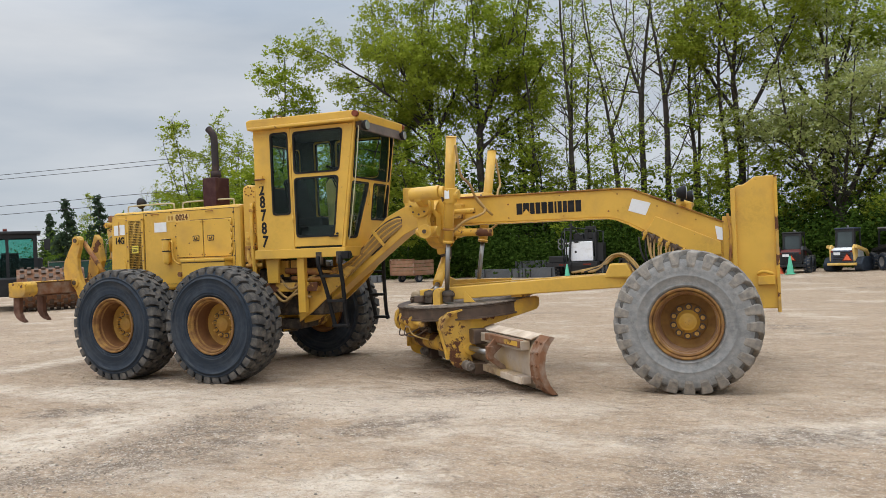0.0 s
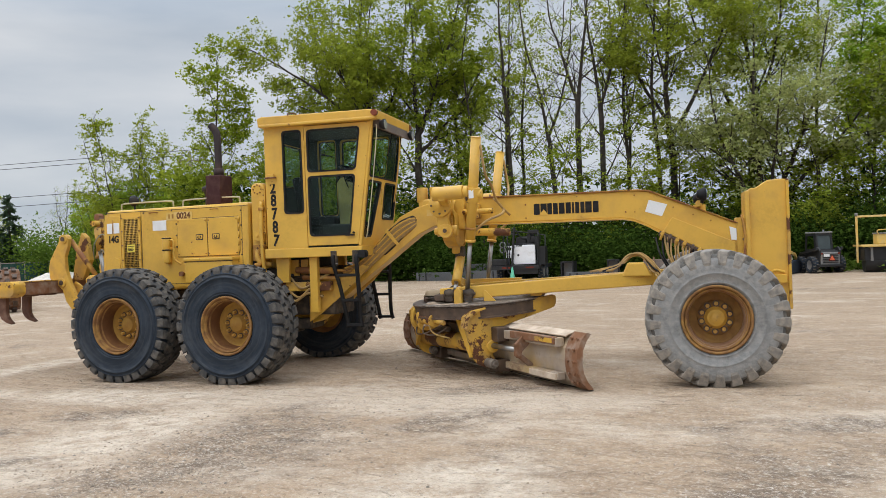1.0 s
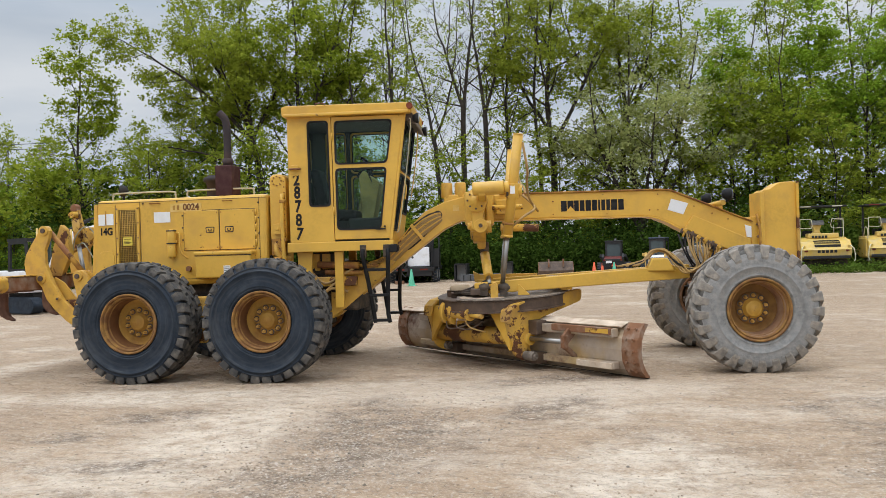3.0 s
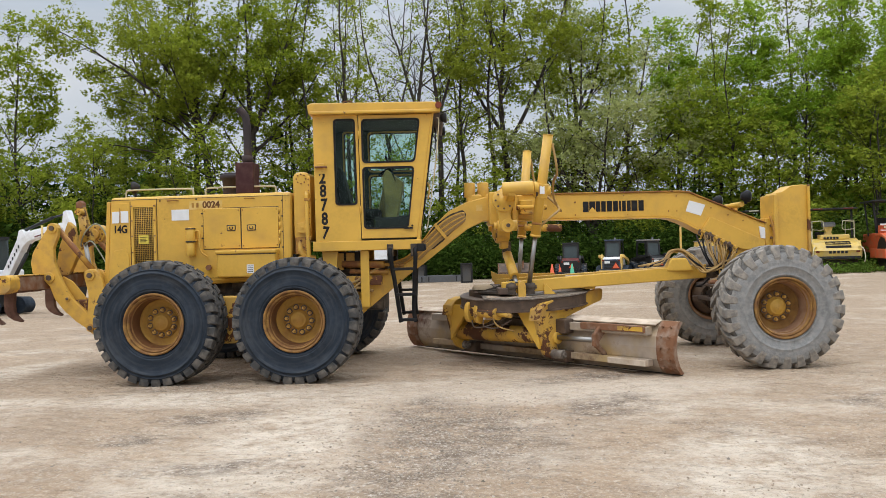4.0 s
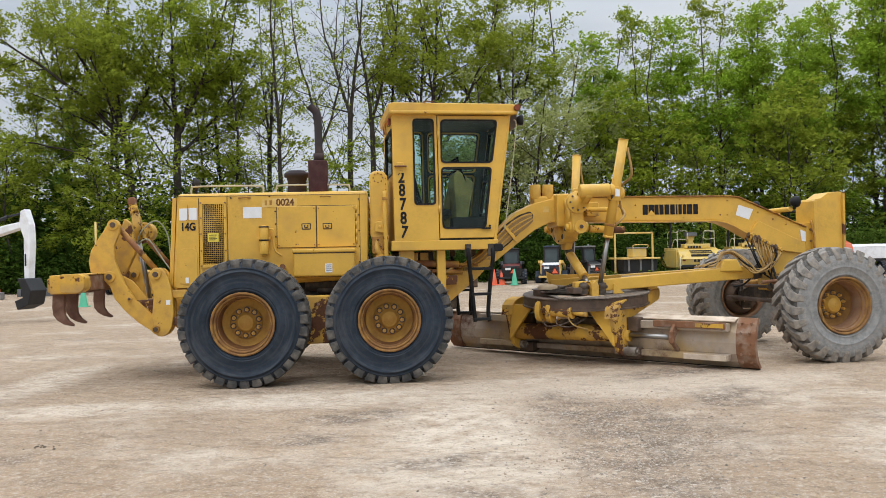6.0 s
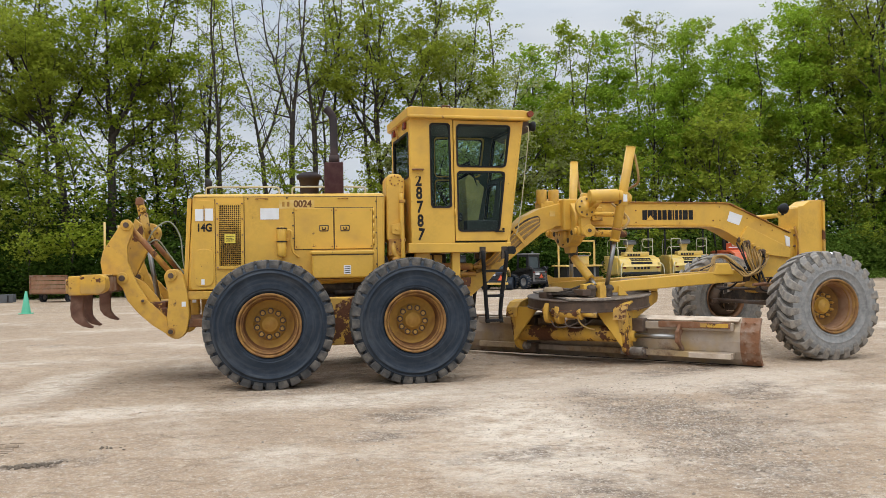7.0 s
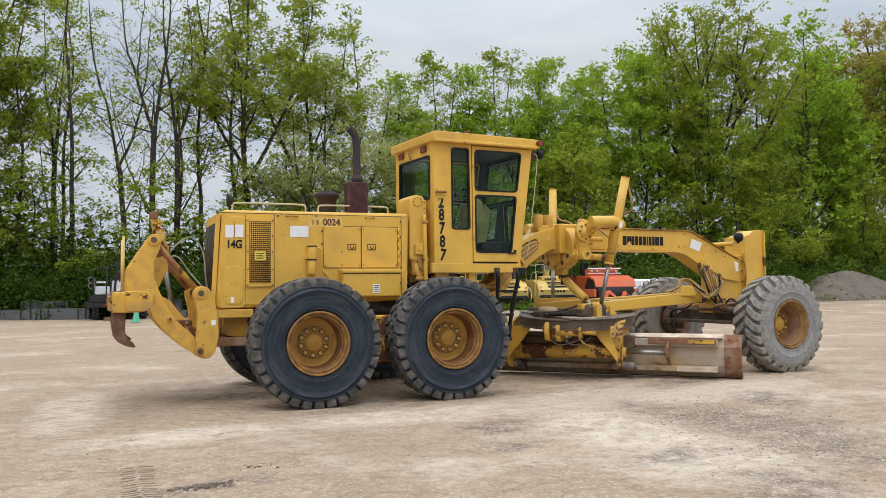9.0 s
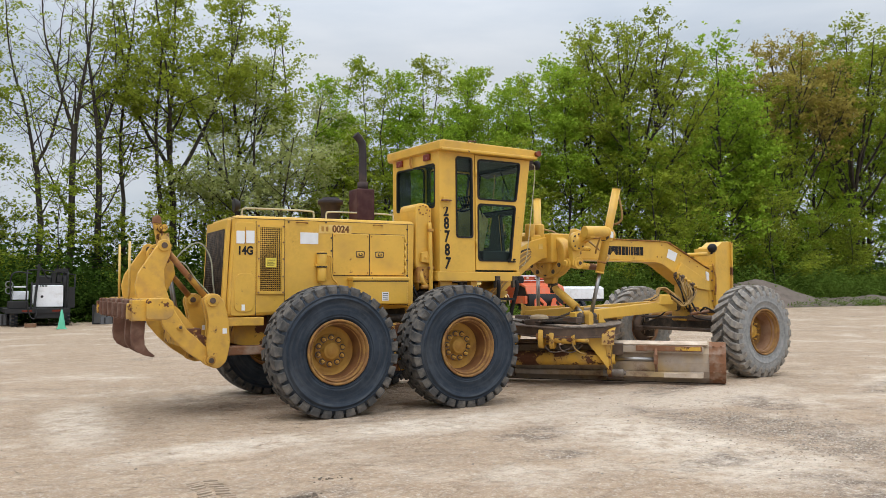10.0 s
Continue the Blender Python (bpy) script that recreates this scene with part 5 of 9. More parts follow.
part("cab_hoses", Shape().tube([(1.0, -0.46, 1.1), (1.2, -0.5, 0.95), (1.4, -0.5, 1.05), (1.6, -0.46, 1.0)], 0.018).tube([(1.0, -0.46, 1.2), (1.25, -0.5, 1.0), (1.45, -0.5, 1.12), (1.7, -0.42, 1.2)], 0.016)
     .tube([(1.1, -0.44, 1.3), (1.3, -0.5, 1.12), (1.5, -0.48, 1.2), (1.75, -0.4, 1.35)], 0.016), HOSE, grader, at=BEND)
part("work_lamp", Shape().box(2.18, 2.28, -0.66, -0.56, 1.50, 1.60).cyl((2.28, -0.61, 1.55), (2.30, -0.61, 1.55), 0.04), BLACK, grader, at=BEND, bevel=0.015)

# ---- front frame ----
NECK = [(0.95, 0.50), (1.40, 0.66), (1.57, 0.80), (1.84, 1.01), (2.02, 1.16), (2.35, 1.40), (2.64, 1.62), (2.86, 1.78), (3.08, 1.88), (4.0, 1.885), (5.50, 1.875), (5.64, 1.85), (5.78, 1.79), (5.95, 1.70), (6.30, 1.50),
        (6.30, 1.02), (6.86, 1.02), (6.86, 1.75), (5.83, 2.19), (5.70, 2.205), (3.6, 2.215), (3.12, 2.205), (2.85, 2.14), (2.60, 2.02), (2.37, 1.80), (2.10, 1.47), (1.8, 1.28), (0.95, 1.15)]
neck = part("main_frame", Shape().prism(NECK, -0.15, 0.15), YELLOW, grader, "long arched yellow main frame", at=BEND, bevel=0.012)
part("top_flange", Shape().prism([(3.6, 2.215), (5.70, 2.205), (5.83, 2.19), (6.86, 1.75), (6.86, 1.765), (5.835, 2.207), (5.70, 2.222), (3.6, 2.232)], -0.175, 0.175), YELLOW_RIM, neck, bevel=0.003)
part("bottom_flange", Shape().prism([(3.3, 1.885), (5.50, 1.875), (5.64, 1.85), (5.78, 1.79), (5.95, 1.70), (6.30, 1.50), (6.29, 1.485), (5.93, 1.685), (5.77, 1.775), (5.63, 1.835), (5.5, 1.86), (3.3, 1.87)], -0.172, 0.172), YELLOW, neck, bevel=0.003)
part("doubler_plate", Shape().prism([(5.99, 1.69), (6.10, 1.86), (6.82, 1.53), (6.82, 1.38), (6.5, 1.42)], -0.195, -0.15), YELLOW, neck, bevel=0.006)
# Flat dark plate on the frame's side, painted as a recess in shade.
part("neck_recess", Shape().prism(rounded([(2.26, 1.64), (2.42, 1.84), (2.62, 1.98), (2.80, 2.04), (2.85, 1.97), (2.72, 1.82), (2.52, 1.62), (2.36, 1.50)], 0.06), -0.153, -0.148), DARK, neck)
for k in range(9):
    d = 0.026 * k
    part("neck_hose", Shape().tube([(1.80 + d * 0.3, -0.34, 1.20 + d * 0.8), (2.02 + d * 0.2, -0.24, 1.24 + d), (2.30 + d * 0.1, -0.18, 1.48 + d), (2.54, -0.172, 1.68 + d), (2.74, -0.165, 1.83 + d * 0.75), (2.86, -0.13, 1.93 + 0.3 * d)], 0.0115, 6, 4), (HOSE, HOSE, YELLOW_STAINED)[k % 3], neck)
part("hose_clamp", Shape().prism([(2.40, 1.84), (2.43, 1.87), (2.60, 1.66), (2.57, 1.63)], -0.205, -0.185), YELLOW, neck, bevel=0.003)
# maker's name as plain bars
bars = [(0.0, 0.075), (0.085, 0.165), (0.172, 0.232), (0.245, 0.305), (0.32, 0.39), (0.405, 0.47), (0.485, 0.51), (0.525, 0.575), (0.59, 0.64), (0.65, 0.73), (0.745, 0.815)]
for a, b in bars:
    part("name_bar", Shape().box(4.405 + a, 4.405 + b, -0.1535, -0.15, 1.965, 2.105), BLACK, neck)
part("name_wedge", Shape().prism([(4.47, 1.96), (4.53, 2.03), (4.59, 1.96)], -0.1555, -0.1535), YELLOW, neck)
part("sticker", Shape().prism([(5.832, 2.087), (6.049, 2.021), (5.983, 1.877), (5.782, 1.943)], -0.154, -0.15), WHITE, neck, "blank white sticker")
part("sticker", Shape().prism([(6.76, 1.72), (6.84, 1.69), (6.84, 1.55), (6.78, 1.56)], -0.170, -0.15), WHITE, neck)
part("label_plate", Shape().box(2.98, 3.06, -0.154, -0.15, 2.02, 2.10), CREAM, neck)
for x, z in ((4.30, 2.1), (4.30, 1.93), (5.55, 1.95), (5.0, 1.92), (5.66, 2.15), (5.66, 1.95), (6.12, 1.98), (6.35, 1.88), (6.55, 1.8)):
    part("bolt", Shape().cyl((x, -0.15, z), (x, -0.162, z), 0.011, seg=6), YELLOW_RIM, neck)
# push block on the nose
push = part("push_block", Shape().prism([(6.98, 1.0), (6.98, 2.13), (7.0, 2.16), (7.08, 2.17), (7.20, 2.25), (7.36, 2.26), (7.41, 2.25), (7.41, 0.76), (7.15, 0.76)], -0.18, 0.18), YELLOW, grader, "tall yellow push block", at=BEND, bevel=0.01)
part("push_edge", Shape().box(7.40, 7.435, -0.22, 0.22, 0.72, 2.255), YELLOW_WORN, push, bevel=0.006)
part("push_rib", Shape().box(6.94, 6.99, -0.23, 0.23, 1.1, 2.13), YELLOW, push, bevel=0.006)
part("tow_hook", Shape().box(7.20, 7.38, -0.25, -0.17, 1.03, 1.13).tube([(7.2, -0.2, 1.15), (7.26, -0.24, 1.18), (7.36, -0.22, 1.15)], 0.02), YELLOW_WORN, push, bevel=0.012)
part("nose_plate", Shape().box(6.84, 6.96, -0.16, 0.16, 1.02, 1.82), YELLOW, push, bevel=0.008)
for z in (1.2, 1.38, 1.56, 1.72):
    part("bolt", Shape().cyl((6.92, -0.16, z), (6.92, -0.18, z), 0.018, seg=6), RUST, push)
part("nose_tube", Shape().tube([(6.90, -0.2, 1.85), (6.93, -0.24, 1.6), (6.91, -0.24, 1.3)], 0.016, 6), YELLOW_RIM, push)
bar = part("lamp_bar", Shape().cyl((6.40, -0.52, 2.00), (6.46, 0.52, 2.00), 0.035, seg=14).box(6.36, 6.5, -0.1, 0.1, 1.9, 2.0), YELLOW, grader, at=BEND)
for y in (-0.55, 0.50):
    lp = part("head_lamp", Shape().cyl((6.44, y, 2.0), (6.44, y, 2.04), 0.02).lathe([(0.0005, -0.075), (0.045, -0.065), (0.075, -0.01), (0.08, 0.03), (0.0005, 0.03)], 20, axis="x", m=pose(6.45, y, 2.10, 0, 0, 8)), BLACK, bar)
    part("lens", Shape().cyl((6.48, y, 2.10), (6.487, y + 0.001, 2.10), 0.07), LENS, lp)

# front axle
ax = part("front_axle", Shape().prism([(-1.0, 0.66), (-1.0, 0.80), (-0.3, 0.98), (0.3, 0.98), (1.0, 0.80), (1.0, 0.66), (0.3, 0.74), (-0.3, 0.74)], FAX - 0.1, FAX + 0.1, axes="yz"), DARK, grader, "greasy front axle beam", at=BEND, bevel=0.02)
part("bolster", Shape().box(6.30, 6.72, -0.22, 0.22, 0.86, 1.10), YELLOW_WORN, grader, at=BEND, bevel=0.02)
for s in (-1, 1):
    part("knuckle", Shape().cyl((FAX, s * 0.92, 0.55), (FAX, s * 0.92, 0.98), 0.085).cyl((FAX, s * 0.9, AXZ), (FAX, s * 1.24, AXZ), 0.09).cyl((FAX, s * 1.0, AXZ), (FAX, s * 1.06, AXZ), 0.17), DARK, ax)
    part("brake_drum", Shape().lathe([(0.0005, 0.0), (0.16, 0.0), (0.20, 0.03), (0.265, 0.06), (0.275, 0.16), (0.27, 0.20), (0.0005, 0.20)], 28, m=pose(FAX, s * 1.0, AXZ, 0, 0, 0 if s > 0 else 180)), DARK_RUST, ax)
    part("steer_arm", Shape().prism([(FAX - 0.34, s * 0.86), (FAX - 0.30, s * 1.0), (FAX + 0.05, s * 1.0), (FAX + 0.05, s * 0.84), (FAX - 0.20, s * 0.82)], 0.66, 0.74, axes="xy"), DARK_RUST, ax, bevel=0.015)
    part("lean_bracket", Shape().prism([(s * 0.78, 0.92), (s * 0.80, 1.06), (s * 0.98, 1.06), (s * 1.02, 0.60), (s * 0.90, 0.52), (s * 0.84, 0.70)], FAX - 0.07, FAX + 0.07, axes="yz"), DUSTY, ax, "dust-grey axle bracket", bevel=0.02)
    part("axle_hose", Shape().tube([(6.3, s * 0.18, 1.25), (6.25, s * 0.4, 1.02), (6.2, s * 0.6, 1.10), (6.3, s * 0.78, 0.98)], 0.016, 6).tube([(6.32, s * 0.16, 1.2), (6.18, s * 0.35, 0.95), (6.15, s * 0.62, 0.90), (6.28, s * 0.8, 0.88)], 0.014, 6), BLACK, ax)
part("lean_bar", Shape().box(FAX + 0.02, FAX + 0.10, -0.88, 0.88, 1.0, 1.06), DARK_RUST, ax, "greasy wheel-lean bar", bevel=0.012)
part("tie_rod", Shape().cyl((FAX - 0.24, -0.92, 0.72), (FAX - 0.24, 0.92, 0.72), 0.03), DARK_RUST, ax)
part("steer_rod", Shape().cyl((FAX - 0.26, -0.3, 0.92), (FAX - 0.26, 0.86, 0.92), 0.022).cyl((FAX - 0.26, -0.75, 0.92), (FAX - 0.26, -0.2, 0.92), 0.045), DARK_RUST, ax)
part("lean_cylinder", Shape().cyl((FAX + 0.02, 0.1, 1.0), (FAX - 0.1, 0.75, 0.92), 0.05).cyl((FAX - 0.2, -0.2, 0.95), (FAX - 0.2, -0.85, 0.9), 0.045), YELLOW_RIM, ax)
part("steering_link", Shape().cyl((5.95, -0.51, 1.0), (6.75, -0.35, 1.04), 0.024), RUST, ax)

# ---- drawbar, circle and blade ----
bm_db = Shape()
for s in (-1, 1):
    bm_db.faces([(3.25, s * 0.64, 0.98), (3.25, s * 0.52, 0.98), (3.25, s * 0.52, 1.13), (3.25, s * 0.64, 1.13), (6.05, s * 0.13, 1.10), (6.05, s * 0.01, 1.10), (6.05, s * 0.01, 1.28), (6.05, s * 0.13, 1.28)],
                [(0, 1, 2, 3), (4, 7, 6, 5), (0, 4, 5, 1), (1, 5, 6, 2), (2, 6, 7, 3), (3, 7, 4, 0)])
db = part("drawbar", bm_db, YELLOW, grader, "yellow A-shaped drawbar", at=BEND @ pose(0, 0, -0.055), bevel=0.012)
TILT = pose(3.60, 0, 0.905, 3.0, -1.5, 0)   # the circle hangs a little lower on one side
part("drawbar_plate", Shape().prism([(0.882 * math.cos(math.radians(a)), 0.882 * math.sin(math.radians(a))) for a in range(-132, 133, 6)], 0.002, 0.020, axes="xy"), GREASE, db, "greasy grey circle plate", at=pose(0, 0, 0.055) @ TILT, bevel=0.004)
part("plate_smear", Shape().prism(rounded([(-0.56, -0.60), (-0.50, -0.30), (-0.30, -0.34), (-0.05, -0.50), (0.05, -0.72), (-0.30, -0.76)], 0.08), 0.0202, 0.026, axes="xy"), DUSTY, db, "pale caked dust", at=pose(0, 0, 0.055) @ TILT)
part("cross_brace", Shape().box(4.35, 4.5, -0.38, 0.38, 1.0, 1.12), YELLOW_WORN, db, bevel=0.01)
part("cross_brace", Shape().box(3.2, 3.32, -0.72, 0.72, 0.98, 1.06), DARK_RUST, db, bevel=0.01)
part("drawbar_ball", Shape().lathe([(0.0005, -0.1), (0.07, -0.08), (0.1, 0), (0.07, 0.08), (0.0005, 0.1)], 18, axis="z", m=pose(6.16, 0, 1.18)), DARK, db)
part("gusset", Shape().prism([(3.80, 0.96), (3.80, 1.09), (3.825, 1.093), (3.95, 0.96)], -0.570, -0.548), YELLOW, db, bevel=0.004)
part("socket_cap", Shape().prism(rounded([(3.452, 0.93), (3.452, 1.10), (3.50, 1.148), (3.548, 1.10), (3.548, 0.93)], 0.03), -0.72, -0.54), YELLOW_STAINED, db, bevel=0.008)
part("inner_plate", Shape().prism([(3.22, 1.10), (3.20, 1.25), (3.30, 1.20), (4.10, 1.20), (4.10, 1.02), (3.60, 0.99)], 0.53, 0.57), YELLOW, db, bevel=0.006)
part("tray", Shape().box(4.2, 4.9, -0.28, 0.20, 1.12, 1.17), DUSTY, db, "dusty drawbar tray", bevel=0.008)
for s in (-1, 1):
    for x in (3.37, 3.615):
        part("ball_socket", Shape().lathe([(0.0005, -0.075), (0.045, -0.062), (0.064, 0), (0.045, 0.062), (0.0005, 0.075)], 18, axis="x", m=pose(x, s * 0.61, 1.065)).box(x - 0.05, x + 0.05, s * 0.61 - 0.05, s * 0.61 + 0.05, 0.97, 1.04), DARK, db)
    part("socket_pin", Shape().cyl((3.28, s * 0.61, 1.06), (3.70, s * 0.61, 1.06), 0.022, seg=12), DARK_RUST, db)
circ = part("circle", Shape().lathe([(0.70, -0.13), (0.70, -0.005), (0.84, 0.0), (0.862, -0.004), (0.868, -0.016), (0.852, -0.020), (0.852, -0.135), (0.868, -0.140), (0.868, -0.158), (0.76, -0.158)], 72, axis="z", closed=True, smooth=False), DARK_RUST, grader, "rust-brown turning circle", at=BEND @ TILT)
teeth = Shape()
for k in range(56):
    a = 2 * math.pi * k / 56
    teeth.box(0.655, 0.71, -0.018, 0.018, -0.12, -0.015, pose(0, 0, 0, 0, 0, math.degrees(a)))
part("ring_teeth", teeth, DARK, circ)
part("circle_drive", Shape().cyl((3.02, 0.0, 0.90), (3.02, 0.0, 1.02), 0.16).cyl((3.02, 0, 1.02), (3.02, 0, 1.06), 0.10).box(2.92, 3.3, -0.2, 0.2, 0.97, 1.0), DARK_RUST, db, bevel=0.012)
part("drive_plate", Shape().prism([(2.96, -0.18), (2.96, 0.2), (3.43, 0.4), (3.43, -0.62), (3.16, -0.52)], 0.975, 1.005, axes="xy"), DARK, db, bevel=0.004)
part("drive_cap", Shape().lathe([(0.14, 1.02), (0.14, 1.05), (0.115, 1.078), (0.06, 1.088), (0.0005, 1.09)], 24, axis="z", m=pose(3.04, -0.08, 0)), DOME, db, "dusty cream drive cap")
part("dust_pan", Shape().cyl((3.28, -0.36, 1.0), (3.28, -0.36, 1.012), 0.11), DUSTY, db)
part("drive_arm", Shape().tube([(3.10, -0.30, 0.99), (3.22, -0.42, 1.02), (3.40, -0.58, 1.10)], 0.03).tube([(3.05, -0.2, 1.0), (3.22, -0.36, 1.06), (3.42, -0.52, 1.16)], 0.018).tube([(3.2, -0.5, 0.98), (3.3, -0.52, 1.05), (3.45, -0.5, 1.2)], 0.014), DARK, db)
# moldboard
FACE = [(0.10, 0.02), (0.03, 0.10), (-0.02, 0.20), (-0.035, 0.32), (-0.02, 0.44), (0.03, 0.54), (0.09, 0.61)]
BACK = [(0.055, 0.625), (-0.01, 0.56), (-0.065, 0.45), (-0.08, 0.32), (-0.065, 0.19), (-0.015, 0.09), (0.06, 0.015)]
HALF = 2.415
mb = part("moldboard", Shape().prism([(v - 0.05, z) for v, z in FACE + BACK], -HALF, HALF, axes="yz"), BLADE_STEEL, grader, "long curved blade of scraped rusty steel", at=BLADE)
part("cutting_edge", Shape().prism([(0.055, 0.005), (0.045, 0.02), (-0.02, 0.11), (-0.04, 0.11), (0.03, 0.0)], -HALF, HALF, axes="yz"), DARK, mb)
for s in (-1, 1):
    eb = part("end_bit", Shape().prism([(v - 0.052, z) for v, z in FACE] + [(v - 0.075, z) for v, z in BACK], s * HALF - 0.22 if s > 0 else s * HALF - 0.015, s * HALF + 0.015 if s > 0 else s * HALF + 0.22, axes="yz"), RUST, mb, "bolted rusty end bit")
    for k, (v, z) in enumerate(BACK[1:6]):
        for dx in (0.05, 0.16):
            part("bolt", Shape().cyl((s * (HALF - dx), v - 0.07, z), (s * (HALF - dx), v - 0.095, z), 0.016, seg=6), RUST, mb)
part("slide_rail", Shape().box(-1.75, HALF - 0.30, -0.21, -0.10, 0.46, 0.56), BLADE_STEEL, mb, bevel=0.008)
part("slide_rail", Shape().box(-1.75, HALF - 0.30, -0.20, -0.10, 0.10, 0.18), BLADE_STEEL, mb, bevel=0.008)
part("rail_cap", Shape().box(1.15, HALF - 0.32, -0.235, -0.17, 0.49, 0.57), RUST, mb, "rust-red slide rail cap", bevel=0.006)
part("yellow_patch", Shape().box(1.72, HALF - 0.34, -0.238, -0.233, 0.505, 0.555), YELLOW_WORN, mb)
part("wear_strip", Shape().box(1.55, HALF - 0.32, -0.225, -0.19, 0.10, 0.17), DUSTY, mb, bevel=0.006)
part("top_lip", Shape().prism([(-0.13, 0.585), (0.02, 0.63), (0.035, 0.62), (-0.12, 0.57)], -HALF + 0.02, HALF - 0.24, axes="yz"), DUSTY, mb, "dust-covered top lip", bevel=0.004)
# side-shift cylinder along the back of the blade
part("shift_barrel", Shape().cyl((-0.65, -0.30, 0.36), (0.85, -0.30, 0.36), 0.075), YELLOW_WORN, mb, "yellow side-shift cylinder")
part("shift_rod", Shape().cyl((0.85, -0.30, 0.37), (1.42, -0.30, 0.37), 0.032), CHROME, mb, "bright chromed rod")
part("rod_bracket", Shape().box(1.41, 1.47, -0.34, -0.26, 0.30, 0.45).prism([(-0.34, 0.44), (-0.22, 0.55), (-0.1, 0.56), (-0.1, 0.48), (-0.26, 0.34), (-0.32, 0.28)], 1.42, 1.46, axes="yz").prism([(-0.30, 0.36), (-0.10, 0.20), (-0.10, 0.12), (-0.32, 0.30)], 1.42, 1.46, axes="yz"), RUST, mb, "rusty rod bracket", bevel=0.008)
# arms that carry the blade below the circle
ARM_V = [(-0.52, 0.16), (-0.60, 0.42), (-0.655, 0.62), (-0.63, 0.73), (-0.55, 0.795), (-0.40, 0.83), (0.62, 0.945), (0.655, 0.92), (0.645, 0.79), (0.20, 0.68), (-0.12, 0.60), (-0.26, 0.48), (-0.30, 0.30), (-0.24, 0.16), (-0.34, 0.09)]
for u, s, end in ((0.78, 1, 0.98), (-0.88, -1, -0.78)):
    arm = part("blade_arm", Shape().prism(rounded(ARM_V, 0.07), u - 0.03, u + 0.03, axes="yz"), YELLOW_WORN, grader, "chipped rust-spotted blade arm", at=BLADE, bevel=0.01)
    part("arm_gusset", Shape().prism([(u, 0.745), (u - s * 0.36, 0.745), (u - s * 0.34, 0.67), (u - s * 0.25, 0.55), (u - s * 0.12, 0.40), (u - s * 0.05, 0.30), (u, 0.24)], -0.60, -0.55), YELLOW, arm, bevel=0.006)
    part("arm_flange", Shape().prism([(-0.665, 0.60), (-0.64, 0.735), (-0.555, 0.81), (-0.40, 0.845), (-0.40, 0.825), (-0.54, 0.785), (-0.615, 0.72), (-0.645, 0.60)], u - 0.09, u + 0.09, axes="yz"), YELLOW_WORN, arm)
    part("pivot_pin", Shape().cyl((u - 0.10, -0.36, 0.165), (end, -0.36, 0.165), 0.058, seg=16).cyl((end, -0.36, 0.165), (end + 0.03, -0.36, 0.165), 0.035, seg=8), GREASE, arm, "greasy grey pivot pin", bevel=0.006)
    part("slide_bearing", Shape().box(u - 0.06, u + 0.18, -0.30, -0.13, 0.06, 0.20), DARK_RUST, arm, bevel=0.012)
    part("slide_bearing", Shape().box(u - 0.06, u + 0.18, -0.30, -0.13, 0.42, 0.60), DARK_RUST, arm, bevel=0.012)
tip = part("tip_bracket", Shape().prism(rounded([(-0.96, 0.66), (-0.94, 0.80), (-0.84, 0.85), (-0.62, 0.83), (-0.58, 0.60), (-0.80, 0.54), (-0.92, 0.56)], 0.06), -0.20, -0.13, axes="yz")
           .prism(rounded([(-0.95, 0.64), (-0.93, 0.78), (-0.84, 0.83), (-0.62, 0.82), (-0.58, 0.60), (-0.80, 0.53), (-0.91, 0.55)], 0.06), -0.04, 0.03, axes="yz").box(-0.13, -0.04, -0.80, -0.60, 0.60, 0.80), YELLOW_STAINED, grader, "worn greasy yellow blade-tip bracket", at=BLADE, bevel=0.012)
part("tip_cylinder", Shape().cyl((-0.085, -0.88, 0.70), (0.30, -0.84, 0.68), 0.068).cyl((0.30, -0.84, 0.68), (0.33, -0.84, 0.68), 0.08).cyl((0.33, -0.84, 0.68), (0.52, -0.80, 0.66), 0.03), YELLOW_WORN, tip)
part("tip_plate", Shape().prism([(-0.90, 0.60), (-0.86, 0.80), (-0.62, 0.82), (-0.60, 0.58)], 0.10, 0.13, axes="yz").box(0.03, 0.30, -0.72, -0.62, 0.72, 0.80), DUSTY, tip, "dust-caked plate", bevel=0.01)
for x, y, z in ((-0.21, -0.88, 0.72), (-0.21, -0.72, 0.76), (0.03, -0.87, 0.70)):
    part("pin", Shape().cyl((x - 0.02, y, z), (x + 0.03, y, z), 0.05, seg=14), YELLOW_RIM, tip, bevel=0.005)
part("grease_run", Shape().box(-0.12, 0.28, -0.64, -0.60, 0.52, 0.60), DARK, tip, bevel=0.01)
part("blade_tie", Shape().cyl((-0.88, -0.44, 0.36), (0.78, -0.44, 0.40), 0.11), YELLOW_WORN, grader, at=BLADE)
part("blade_hose", Shape().tube([(0.28, -0.86, 0.74), (0.30, -0.9, 0.62), (0.36, -0.86, 0.52), (0.46, -0.7, 0.46)], 0.010), HOSE, grader, "pale yellow hose", at=BLADE)
part("blade_hose", Shape().tube([(0.1, -0.88, 0.62), (0.15, -0.92, 0.52), (0.30, -0.83, 0.50), (0.42, -0.7, 0.60)], 0.009).tube([(-0.1, -0.9, 0.58), (0.0, -0.94, 0.50), (0.2, -0.88, 0.53), (0.34, -0.74, 0.62)], 0.009), DARK_RUST, grader, at=BLADE)

